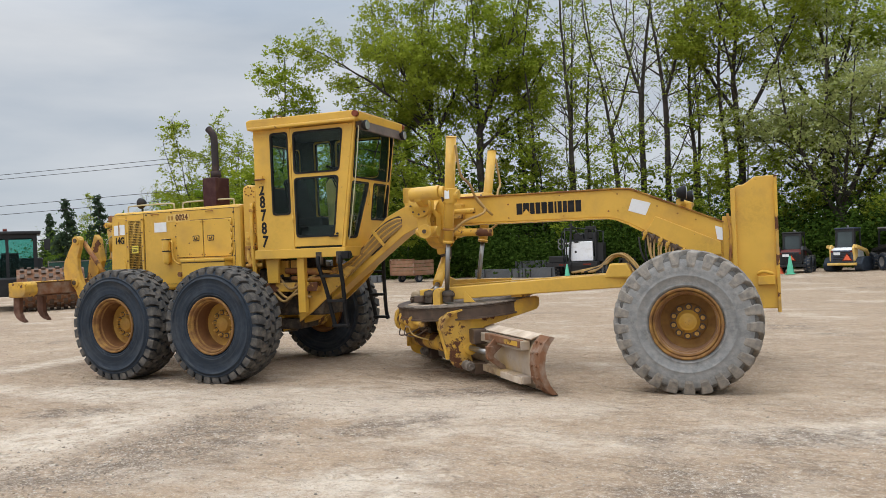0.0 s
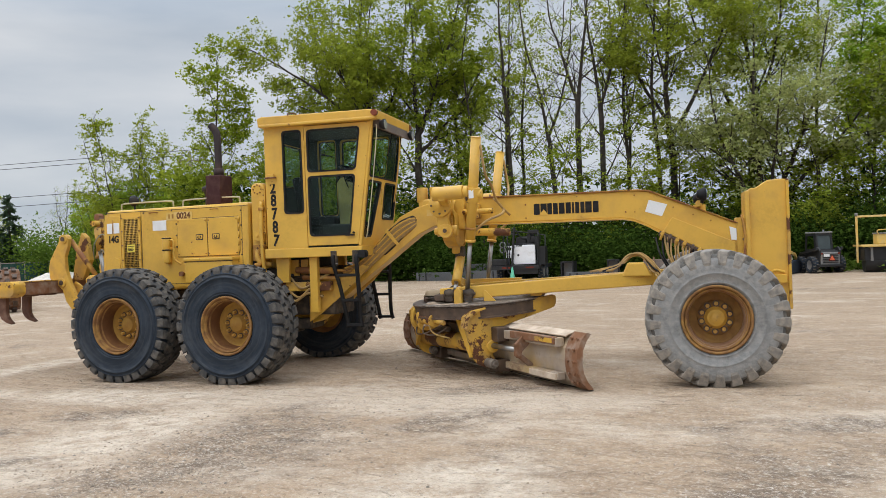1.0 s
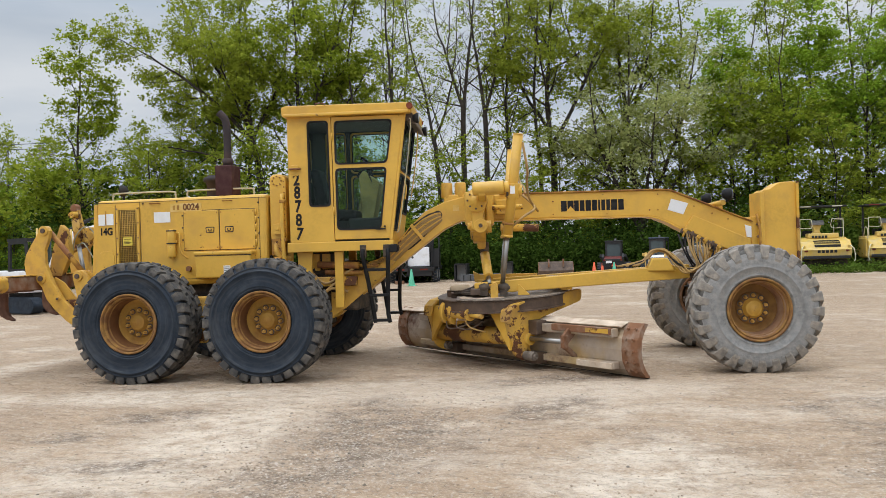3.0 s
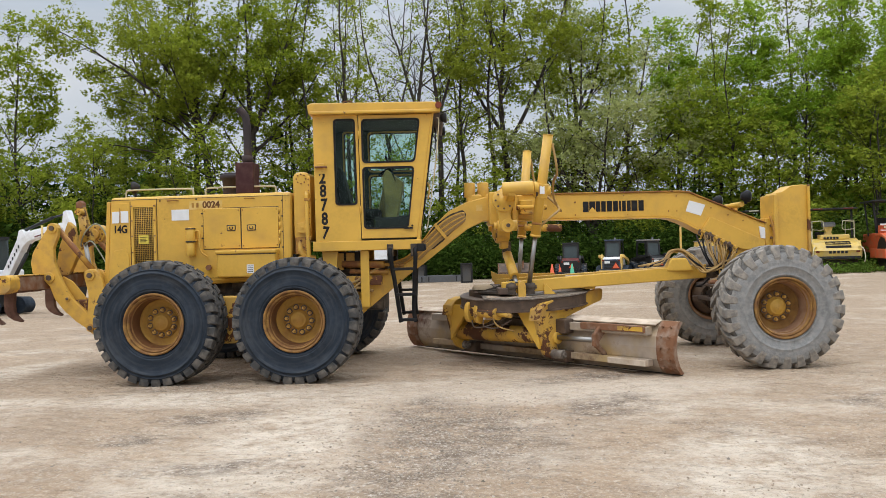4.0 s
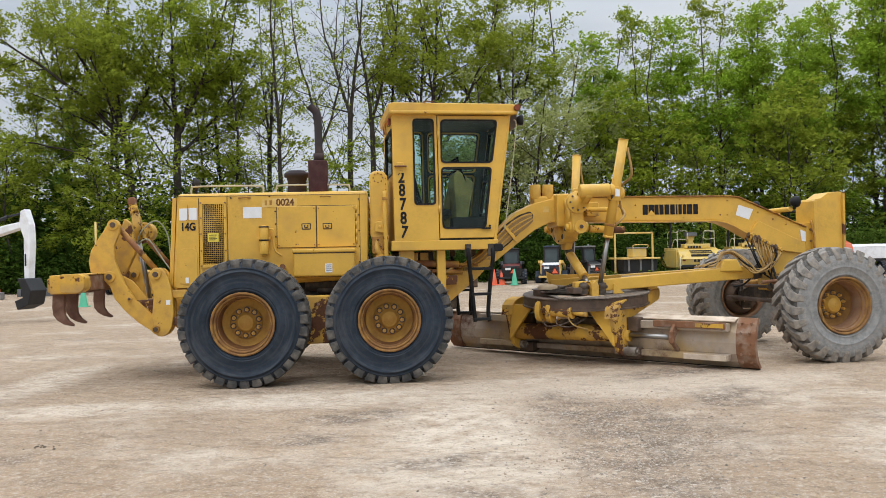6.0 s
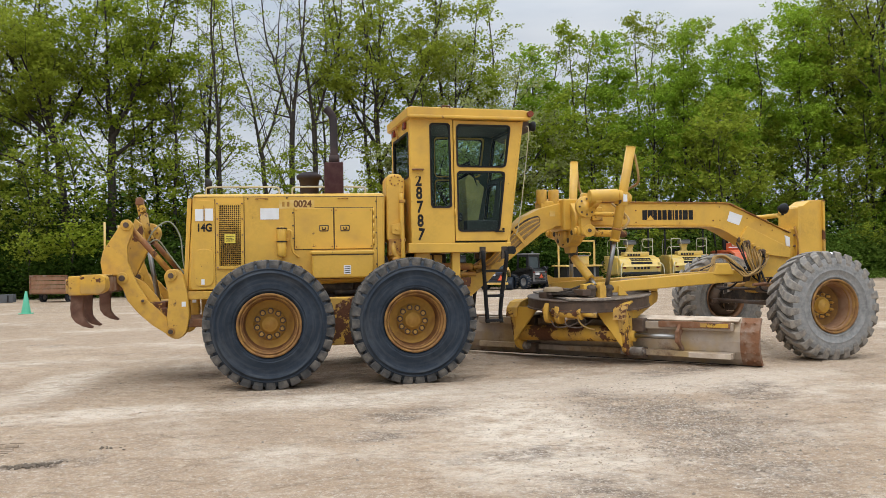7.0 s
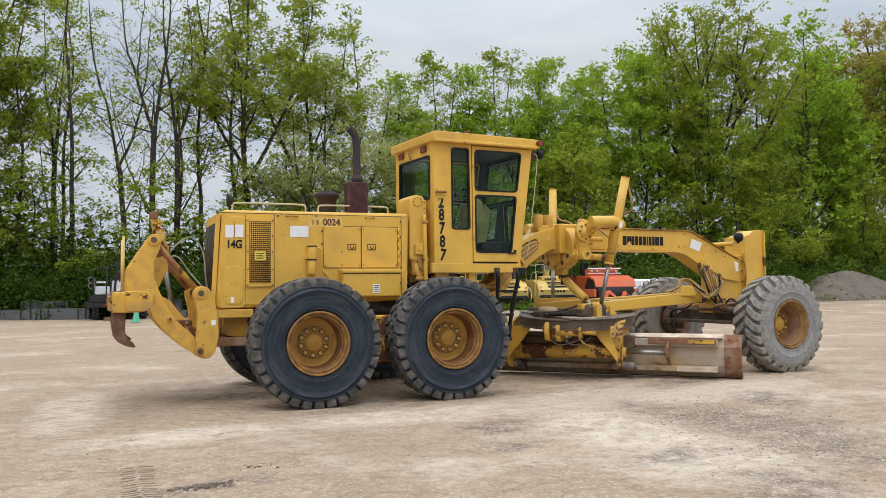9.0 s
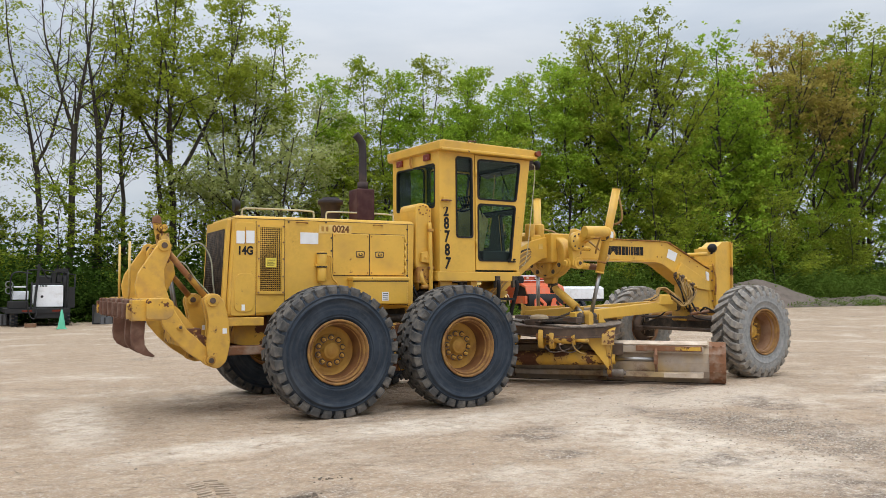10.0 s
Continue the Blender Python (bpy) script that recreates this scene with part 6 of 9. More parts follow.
# blade lift cylinders and their saddle
for s, top, low in ((-1, (3.85, -0.92, 2.90), (3.60, -0.61, 1.02)), (1, (3.80, 0.86, 2.90), (3.60, 0.61, 1.02))):
    top, low = Vector(top), Vector(low)
    mid = low.lerp(top, 0.35)
    lc = part("lift_cylinder", Shape().cyl(mid, top, 0.062, seg=20).cyl(top, top + (top - low).normalized() * 0.012, 0.066).cyl(mid, mid - (top - low).normalized() * 0.03, 0.068), YELLOW, grader, "yellow blade lift cylinder", at=BEND)
    part("cylinder_rod", Shape().cyl(low, mid, 0.030), CHROME, lc, "bright chromed rod")
    c = low.lerp(top, 0.64)
    part("trunnion", Shape().cyl(c - (top - low).normalized() * 0.09, c + (top - low).normalized() * 0.09, 0.09).cyl(c + Vector((-0.10, 0, 0)), c + Vector((0.12, 0, 0)), 0.06), YELLOW, lc, bevel=0.006)
    part("trunnion_band", Shape().cyl(c + Vector((-0.075, s * 0.0, 0)), c + Vector((-0.05, 0, 0)), 0.098, seg=20), DARK_RUST, lc)
    part("sticker", Shape().box(c.x - 0.03, c.x + 0.03, c.y - 0.097, c.y - 0.088, c.z - 0.05, c.z + 0.05), WHITE, lc)
    part("cylinder_band", Shape().cyl(mid.lerp(top, 0.10), mid.lerp(top, 0.125), 0.068, seg=20), YELLOW_RIM, lc)
    part("lift_arm_tube", Shape().cyl((3.27, s * 0.84, 2.25), (3.66, s * 0.87, 2.26), 0.085, seg=22).cyl((3.66, s * 0.87, 2.26), (3.72, s * 0.87, 2.26), 0.072), YELLOW, grader, at=BEND, bevel=0.01)
    part("lift_arm", Shape().prism([(s * 0.90, 2.16), (s * 0.92, 2.30), (s * 0.80, 2.33), (s * 0.55, 2.16), (s * 0.42, 1.98), (s * 0.44, 1.80), (s * 0.30, 1.72), (s * 0.28, 2.0), (s * 0.40, 2.2), (s * 0.62, 2.32)][:8], 3.33, 3.43, axes="yz"), YELLOW, grader, at=BEND, bevel=0.02)
    part("bell_crank", Shape().prism(rounded([(3.28, 2.32), (3.44, 2.28), (3.45, 2.10), (3.38, 1.95), (3.42, 1.80), (3.35, 1.71), (3.25, 1.75), (3.24, 1.92), (3.22, 2.1)], 0.04), s * 0.57 - 0.05, s * 0.57 + 0.05), YELLOW, grader, at=BEND, bevel=0.015)
    pd_ = part("pivot_disc", Shape().lathe([(0.0005, -0.05), (0.06, -0.05), (0.065, -0.03), (0.135, -0.03), (0.145, -0.02), (0.145, 0.03), (0.0005, 0.03)], 30, m=pose(3.30, s * 0.655, 2.12, 0, 0, 0 if s < 0 else 180)), YELLOW, grader, at=BEND)
    for k in range(8):
        a = 2 * math.pi * k / 8
        part("bolt", Shape().cyl((3.30 + 0.105 * math.cos(a), s * 0.68, 2.12 + 0.105 * math.sin(a)), (3.30 + 0.105 * math.cos(a), s * 0.70, 2.12 + 0.105 * math.sin(a)), 0.013, seg=6), DARK_RUST, pd_)
    part("roller_end", Shape().cyl((3.35, s * 0.56, 1.80), (3.35, s * 0.64, 1.80), 0.088, seg=20).cyl((3.35, s * 0.64, 1.80), (3.35, s * 0.655, 1.80), 0.045, seg=14), YELLOW, grader, at=BEND, bevel=0.006)
    part("roller_pin", Shape().cyl((3.35, s * 0.655, 1.80), (3.35, s * 0.665, 1.80), 0.026, seg=12), DARK_RUST, grader, at=BEND)
    part("link_roller", Shape().cyl((3.22, s * 0.50, 1.80), (3.48, s * 0.50, 1.80), 0.07, seg=18).cyl((3.18, s * 0.50, 1.80), (3.22, s * 0.50, 1.80), 0.045), YELLOW, grader, at=BEND, bevel=0.008)
    part("cylinder_hose", Shape().tube([top + Vector((0.05, 0, -0.1)), top + Vector((0.1, 0, -0.45)), (3.95, s * 0.6, 2.35), (3.98, s * 0.4, 2.15), (4.1, s * 0.2, 1.98)], 0.016).tube([mid + Vector((0.06, 0, 0.1)), (3.9, s * 0.7, 1.9), (4.05, s * 0.35, 2.02), (3.9, s * 0.2, 2.2)], 0.016), HOSE, lc)
sad = part("lift_saddle", Shape().plate([(0.44 * math.cos(k * math.pi / 20), 1.92 + 0.33 * math.sin(k * math.pi / 20)) for k in range(40)],
                                        [], lambda a, b: Vector((3.26, a, b)), (0.12, 0, 0)), YELLOW_STAINED, grader, "yellow pin-holed lift saddle", at=BEND, bevel=0.01)
part("saddle_rim", Shape().lathe([(0.30, 3.262), (0.30, 3.235), (0.44, 3.235), (0.455, 3.25), (0.455, 3.40), (0.44, 3.405)], 40, axis="x", m=pose(0, 0, 1.92) @ Matrix.Diagonal((1, 1, 0.75, 1))), YELLOW_STAINED, sad, bevel=0.004)
part("saddle_hub", Shape().lathe([(0.13, 3.27), (0.13, 3.215), (0.11, 3.20), (0.05, 3.195), (0.0005, 3.195)], 24, axis="x", m=pose(0, 0, 1.76)), YELLOW_STAINED, sad)
part("dusty_funnel", Shape().prism([(-0.15, 1.63), (-0.09, 1.50), (0.09, 1.50), (0.15, 1.63)], 3.29, 3.40, axes="yz"), YELLOW_STAINED, sad, "stained steel funnel", bevel=0.02)
for k in range(5):
    a = math.radians(210 + 30 * k)
    part("lock_hole", Shape().cyl((3.226, 0.37 * math.cos(a), 1.92 + 0.275 * math.sin(a)), (3.237, 0.37 * math.cos(a), 1.92 + 0.275 * math.sin(a)), 0.034, seg=16), DARK, sad)
part("saddle_mount", Shape().box(3.14, 3.52, -0.26, 0.26, 1.82, 2.26).box(2.86, 3.2, -0.12, 0.12, 2.1, 2.24), YELLOW, sad, bevel=0.02)
for x in (2.90, 3.08):
    part("accumulator", Shape().cyl((x, -0.05, 2.2), (x, -0.05, 2.40), 0.075, seg=20), YELLOW_STAINED, sad, bevel=0.012)
part("shift_block", Shape().box(3.33, 3.44, -0.07, 0.07, 1.44, 1.60).cyl((3.38, -0.03, 1.35), (3.38, -0.03, 1.56), 0.06), DARK, sad, bevel=0.02)
part("shift_cylinder", Shape().cyl((3.38, 0.0, 1.46), (3.43, -0.48, 1.14), 0.062), YELLOW, grader, "yellow centre-shift cylinder", at=BEND)
part("shift_cylinder_rod", Shape().cyl((3.43, -0.48, 1.14), (3.44, -0.60, 1.05), 0.03), CHROME, grader, at=BEND)
part("link_bank", Shape().box(3.55, 3.72, -0.30, -0.15, 1.95, 2.14).cyl((3.5, -0.28, 2.04), (3.9, -0.28, 2.04), 0.035).cyl((3.6, -0.24, 1.78), (4.1, -0.22, 1.76), 0.05), YELLOW_WORN, grader, at=BEND, bevel=0.012)
# hose bundles at the front
hose_rnd = random.Random(77)
for k in range(11):
    j = lambda w: hose_rnd.uniform(-w, w)
    part("front_hose", Shape().tube([(6.0 + 0.042 * k, -0.21, 1.64 - 0.023 * k), (6.02 + 0.036 * k + j(0.02), -0.27 + j(0.02), 1.44 + j(0.03) - 0.01 * k), (6.07 + 0.02 * k + j(0.05), -0.29 + j(0.03), 1.22 + j(0.05)), (5.99 + j(0.05), -0.31 + j(0.03), 1.15 + j(0.04)),
                                    (5.87 + j(0.03), -0.27 + j(0.02), 1.24 + j(0.03)), (5.74 + j(0.02), -0.20 + 0.008 * k, 1.40 + j(0.015)), (5.58 + j(0.02), -0.18 + 0.008 * k, 1.405 + j(0.015)), (5.45 + j(0.04), -0.22, 1.30), (5.22 + j(0.15), -0.27, 1.225)], 0.0125, 6, 4), BLACK if k == 8 else HOSE, grader, at=BEND)
part("hose_saddle", Shape().prism([(5.47, 1.20), (5.55, 1.375), (5.75, 1.375), (5.85, 1.20)], -0.24, -0.06), YELLOW, db, bevel=0.02)
vb = part("valve_bank", Shape().prism([(5.93, 1.64), (5.95, 1.70), (6.46, 1.44), (6.44, 1.36)], -0.21, -0.15), DARK_RUST, grader, at=BEND, bevel=0.01)
for k in range(6):
    x, z = 5.98 + 0.085 * k, 1.665 - 0.044 * k
    part("valve", Shape().cyl((x, -0.15, z), (x, -0.26, z), 0.024, seg=12).cyl((x + 0.02, -0.23, z + 0.03), (x - 0.03, -0.23, z - 0.08), 0.016, seg=8).cyl((x, -0.255, z), (x, -0.275, z), 0.022, seg=8), (YELLOW_STAINED, DARK_RUST, YELLOW_STAINED)[k % 3], vb)
part("hose_tangle", Shape().tube([(5.9, -0.2, 1.62), (5.95, -0.3, 1.4), (6.1, -0.25, 1.15), (6.25, -0.2, 1.05)], 0.012).tube([(5.98, -0.2, 1.6), (6.0, -0.28, 1.35), (6.18, -0.22, 1.1)], 0.012).tube([(6.05, -0.18, 1.55), (6.12, -0.28, 1.3), (6.3, -0.2, 1.0)], 0.012), BLACK, grader, at=BEND)


# ---- wood behind the yard ----
def leaf_material(name, a, b, warm, thin=0.48):
    """Thin spring leaves, light passing through; tone differs from leaf to leaf and tree to tree."""
    m = bpy.data.materials.new(name)
    m.use_nodes = True
    n, l = m.node_tree.nodes, m.node_tree.links
    n.remove(n["Principled BSDF"])
    geo, info, mx, mx2 = n.new("ShaderNodeNewGeometry"), n.new("ShaderNodeObjectInfo"), n.new("ShaderNodeMix"), n.new("ShaderNodeMix")
    mx.data_type = mx2.data_type = "RGBA"
    mx.inputs["A"].default_value, mx.inputs["B"].default_value = (*a, 1), (*b, 1)
    mx2.inputs["B"].default_value = (*warm, 1)
    half = n.new("ShaderNodeMath")
    half.operation, half.inputs[1].default_value = "MULTIPLY", 0.6
    l.new(geo.outputs["Random Per Island"], mx.inputs["Factor"])
    l.new(info.outputs["Random"], half.inputs[0])
    l.new(half.outputs[0], mx2.inputs["Factor"])
    l.new(mx.outputs["Result"], mx2.inputs["A"])
    d, t, s = n.new("ShaderNodeBsdfDiffuse"), n.new("ShaderNodeBsdfTranslucent"), n.new("ShaderNodeMixShader")
    s.inputs["Fac"].default_value = thin
    for x in (d, t):
        l.new(mx2.outputs["Result"], x.inputs["Color"])
    l.new(d.outputs["BSDF"], s.inputs[1])
    l.new(t.outputs["BSDF"], s.inputs[2])
    l.new(s.outputs["Shader"], n["Material Output"].inputs["Surface"])
    return m


BARK = material("grey_brown_bark", (0.045, 0.037, 0.030), 0.95, vary=0.35, grain=9, dirt=(0.10, 0.09, 0.078), dirt_amount=0.35, dirt_scale=2, bump=0.6)
LEAF = leaf_material("spring_leaves", (0.16, 0.228, 0.020), (0.39, 0.46, 0.053), (0.30, 0.335, 0.048))
LEAF_VIVID = leaf_material("bright_spring_leaves", (0.17, 0.288, 0.025), (0.41, 0.56, 0.064), (0.315, 0.43, 0.049))
LEAF_PALE = leaf_material("grey_green_leaves", (0.27, 0.33, 0.10), (0.48, 0.52, 0.21), (0.40, 0.41, 0.16))
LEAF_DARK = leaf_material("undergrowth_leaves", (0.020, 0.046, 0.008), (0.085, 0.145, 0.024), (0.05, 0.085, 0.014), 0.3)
LEAF_MID = leaf_material("bush_leaves", (0.07, 0.13, 0.02), (0.16, 0.24, 0.04), (0.12, 0.18, 0.03), 0.4)
LEAF_OLIVE = leaf_material("young_reddish_leaves", (0.26, 0.235, 0.045), (0.46, 0.38, 0.10), (0.38, 0.31, 0.08))
CONIFER = leaf_material("spruce_needles", (0.045, 0.075, 0.045), (0.09, 0.13, 0.075), (0.07, 0.10, 0.06))


def leaf_mesh(name, centres, size, mat, rng, level=0.5):
    """Small pointed leaves, held more or less level."""
    c = np.asarray(centres)
    k = len(c)
    a = rng.normal(size=(k, 3)) * np.array([1, 1, level])
    a /= np.linalg.norm(a, axis=1)[:, None]
    up = rng.normal(size=(k, 3)) * level * 1.2 + np.array([0, 0, 1])
    b = np.cross(a, up)
    b /= np.linalg.norm(b, axis=1)[:, None]
    s = (size * rng.uniform(0.6, 1.35, k))[:, None]
    pts = np.stack([c + a * s * 0.75, c - a * s * 0.45 + b * s * 0.52, c - a * s * 0.45 - b * s * 0.52], 1).reshape(-1, 3)
    me = bpy.data.meshes.new(name)
    me.vertices.add(len(pts))
    me.vertices.foreach_set("co", pts.astype(np.float32).ravel())
    me.loops.add(3 * k)
    me.loops.foreach_set("vertex_index", np.arange(3 * k, dtype=np.int32))
    me.polygons.add(k)
    me.polygons.foreach_set("loop_start", np.arange(0, 3 * k, 3, dtype=np.int32))
    me.update(calc_edges=True)
    me.materials.append(mat)
    return me


def limb_mesh(name, limbs, mat):
    """Tapered round limbs, each a list of (point, radius)."""
    v, f = [], []
    for limb in limbs:
        seg = 7 if limb[0][1] > 0.06 else 4 if limb[0][1] > 0.02 else 3
        base = len(v)
        for i, (p, r) in enumerate(limb):
            way = (limb[min(i + 1, len(limb) - 1)][0] - limb[max(i - 1, 0)][0]).normalized()
            side = way.cross(Vector((0.37, 0.9, 0.21))).normalized()
            up = side.cross(way)
            v += [p + r * (side * math.cos(2 * math.pi * k / seg) + up * math.sin(2 * math.pi * k / seg)) for k in range(seg)]
        for i in range(len(limb) - 1):
            for k in range(seg):
                f.append((base + i * seg + k, base + i * seg + (k + 1) % seg, base + (i + 1) * seg + (k + 1) % seg, base + (i + 1) * seg + k))
    me = bpy.data.meshes.new(name)
    me.from_pydata(v, [], f)
    me.materials.append(mat)
    for p in me.polygons:
        p.use_smooth = True
    return me


def smooth_line(pts, r0, r1, rnd, wander=0.05, steps=4):
    """A limb through the points, wandering a little, tapering from r0 to r1: a list of (point, radius)."""
    pts = [Vector(p) for p in pts]
    out, count = [], (len(pts) - 1) * steps
    for i in range(len(pts) - 1):
        p0, p1, p2, p3 = pts[max(i - 1, 0)], pts[i], pts[i + 1], pts[min(i + 2, len(pts) - 1)]
        for k in range(steps):
            t = k / steps
            q = 0.5 * (2 * p1 + (p2 - p0) * t + (2 * p0 - 5 * p1 + 4 * p2 - p3) * t * t + (3 * p1 - p0 - 3 * p2 + p3) * t ** 3)
            if out:
                q += Vector((rnd.uniform(-1, 1), rnd.uniform(-1, 1), rnd.uniform(-1, 1))) * wander
            out.append((q, r0 + (r1 - r0) * (len(out) / count) ** 0.8))
    out.append((pts[-1], r1))
    return out


def tree(seed, stems, reach, leaves, size, mat, label, gap=0.62, flat=0.24, wide=0.34, even=3.0, level=0.6, taper=0.5):
    """A tree > trunk, crown. stems: (points, first and last radius, where its branches begin); each carries branches,
    these carry twigs to both sides, and the leaves lie in level sprays along the twigs."""
    rng, rnd = np.random.default_rng(seed), random.Random(seed)
    limbs, sprays = [], []

    def branch(p, way, length, r, bend, up, steps):
        line, q, w = [(p.copy(), r)], p.copy(), way.normalized()
        for i in range(steps):
            w = (w + Vector((rnd.uniform(-1, 1), rnd.uniform(-1, 1), rnd.uniform(-0.7, 0.7))) * bend + Vector((0, 0, up))).normalized()
            q = q + w * length / steps
            line.append((q.copy(), max(0.006, r * (1 - 0.75 * (i + 1) / steps))))
        limbs.append(line)
        return line

    def on(line, t):
        m = min(max(t, 0.0), 0.9999) * (len(line) - 1)
        j = int(m)
        return line[j][0].lerp(line[j + 1][0], m - j), line[j][1] + (line[j + 1][1] - line[j][1]) * (m - j), (line[j + 1][0] - line[j][0]).normalized()

    def twigs(line, length, full):
        count = max(3, int(length / 0.5))
        for j in range(count):
            t = 0.22 + 0.78 * (j + rnd.random()) / count
            p, r, w = on(line, t)
            side = w.cross(Vector((0, 0, 1)))
            side = (side.normalized() if side.length > 0.05 else Vector((1, 0, 0))) * (1 if j % 2 else -1)
            a = rnd.uniform(0.5, 1.0)
            d = w * math.cos(a) + side * math.sin(a) + Vector((0, 0, rnd.uniform(-0.25, 0.35)))
            ln = length * 0.58 * (1.15 - 0.65 * t) * rnd.uniform(0.6, 1.25)
            sub = branch(p, d, ln, max(0.008, r * 0.55), 0.14, 0.02, 2)
            sprays.append((sub[0][0], sub[-1][0], full * rnd.uniform(0.2, 1.2)))
            for t2, s2 in ((0.35, 1), (0.65, -1), (0.98, 0.4)):
                q, r2, w2 = on(sub, t2)
                side2 = w2.cross(Vector((0, 0, 1)))
                e = q + (w2 * 0.75 + side2 * s2 * rnd.uniform(0.4, 0.9) + Vector((0, 0, rnd.uniform(-0.2, 0.2)))).normalized() * ln * rnd.uniform(0.35, 0.6)
                limbs.append([(q, max(0.006, r2 * 0.6)), (e, 0.005)])
                sprays.append((q, e, full * rnd.uniform(0.2, 1.6)))

    for pts, r0, r1, start in stems:
        line = smooth_line(pts, r0, r1, rnd)
        limbs.append(line)
        length = sum((b[0] - a[0]).length for a, b in zip(line, line[1:]))
        s, turn = start * length, rnd.uniform(0, 6.28)
        while s < length:
            f = (s / length - start) / (1.0 - start)
            p, r, w = on(line, s / length)
            turn += 2.4 + rnd.uniform(-0.5, 0.5)
            out = w.cross(Vector((math.cos(turn), math.sin(turn), 0.13))).normalized()
            a = rnd.uniform(0.6, 1.2) * (1.1 - 0.45 * f)
            ln = reach * (1.08 - f) ** taper * rnd.uniform(0.55, 1.15)
            side = branch(p, w * math.cos(a) + out * math.sin(a), ln, max(0.014, min(r * 0.5, 0.02 * ln + 0.01)), 0.12, 0.06, 5)
            twigs(side, ln, rnd.gammavariate(even, 1.0))
            s += gap * rnd.uniform(0.6, 1.4)
        sprays.append((line[-3][0], line[-1][0], 1.0))
    t = tagged(new("tree"), label, "tree", "wood edge trees")
    part("trunk", None, None, t, data=limb_mesh("trunk", limbs, BARK))
    a, b = np.array([tuple(q[0]) for q in sprays]), np.array([tuple(q[1]) for q in sprays])
    weight = np.array([q[2] for q in sprays]) * np.linalg.norm(b - a, axis=1)
    tufts = leaves // 9                                                     # leaves hang together in small tufts
    pick = rng.choice(len(sprays), tufts, p=weight / weight.sum())
    along = rng.uniform(0.15, 1.12, (tufts, 1))
    off = np.clip(rng.normal(size=(tufts, 3)), -2, 2) * np.array([wide, wide, flat])
    centre = a[pick] + (b - a)[pick] * along + off
    own = rng.choice(tufts, leaves, p=(lambda w: w / w.sum())(rng.gamma(2.0, size=tufts)))
    spread = rng.normal(size=(leaves, 3)) * np.array([0.15, 0.15, 0.10])
    part("crown", None, None, t, data=leaf_mesh("crown", centre[own] + spread, size, mat, rng, level))
    return t


def leader(seed, height, r, start, lean=0.3):
    """One stem to the top."""
    rnd = random.Random(seed)
    pts = [(0, 0, -0.2)] + [(rnd.uniform(-lean, lean) * f, rnd.uniform(-lean, lean) * f, height * f) for f in (0.25, 0.5, 0.75, 1.0)]
    return [(pts, r, 0.02, start)]


def fan(seed, height, fork, r, count, spread, low=0.3):
    """A short stem that parts into rising limbs."""
    rnd = random.Random(seed)
    out = [([(0, 0, -0.2), (0.05, 0, fork * 0.5), (0, 0.05, fork)], r, r * 0.75, 0.9)]
    for k in range(count):
        a, w = 6.28 * k / count + rnd.uniform(-0.3, 0.3), spread * rnd.uniform(0.45, 1.0)
        c, s, h = math.cos(a), math.sin(a), (height - fork) * rnd.uniform(0.78, 1.0)
        out.append(([(0, 0, fork - 0.3), (c * w * 0.30, s * w * 0.30, fork + h * 0.22), (c * w * 0.62, s * w * 0.62, fork + h * 0.55), (c * w, s * w, fork + h)], r * 0.5, 0.02, low))
    return out


def dome(seed, height, fork, r, count, spread, base):
    """A stem that parts into limbs which part again and end on a rounded crown from base to height."""
    rnd = random.Random(seed)
    out = [([(0, 0, -0.2), (0.1, 0, fork * 0.5), (0, 0.05, fork)], r, r * 0.8, 0.95)]
    mid = 0.5 * (base + height)
    for k in range(count):
        a = 2.4 * k + rnd.uniform(-0.3, 0.3)
        lift = 1.0 - 1.25 * (k + 0.5) / count                      # from the crown's top down to below its middle
        w = spread * math.sqrt(max(0.0, 1 - lift * lift)) * rnd.uniform(0.85, 1.08)
        tip = Vector((math.cos(a) * w, math.sin(a) * w, mid + (height - mid) * lift * rnd.uniform(0.94, 1.03)))
        root = Vector((0, 0, fork - 0.4 + (0.25 * (tip.z - fork) if lift > 0.2 else 0) * rnd.uniform(0.2, 1.0)))
        knee = root.lerp(tip, 0.5) + Vector((tip.x * 0.10, tip.y * 0.10, (tip.z - root.z) * 0.06))
        out.append(([tuple(root), tuple(root.lerp(knee, 0.5)), tuple(knee), tuple(knee.lerp(tip, 0.5)), tuple(tip)], r * rnd.uniform(0.32, 0.48), 0.02, 0.42))
        for q in range(2):
            turn = a + rnd.uniform(0.35, 0.6) * (1 if q else -1)
            end = Vector((math.cos(turn) * w, math.sin(turn) * w, tip.z + rnd.uniform(-1.2, 0.7)))
            out.append(([tuple(knee), tuple(knee.lerp(end, 0.5)), tuple(end)], r * 0.22, 0.015, 0.25))
    return out


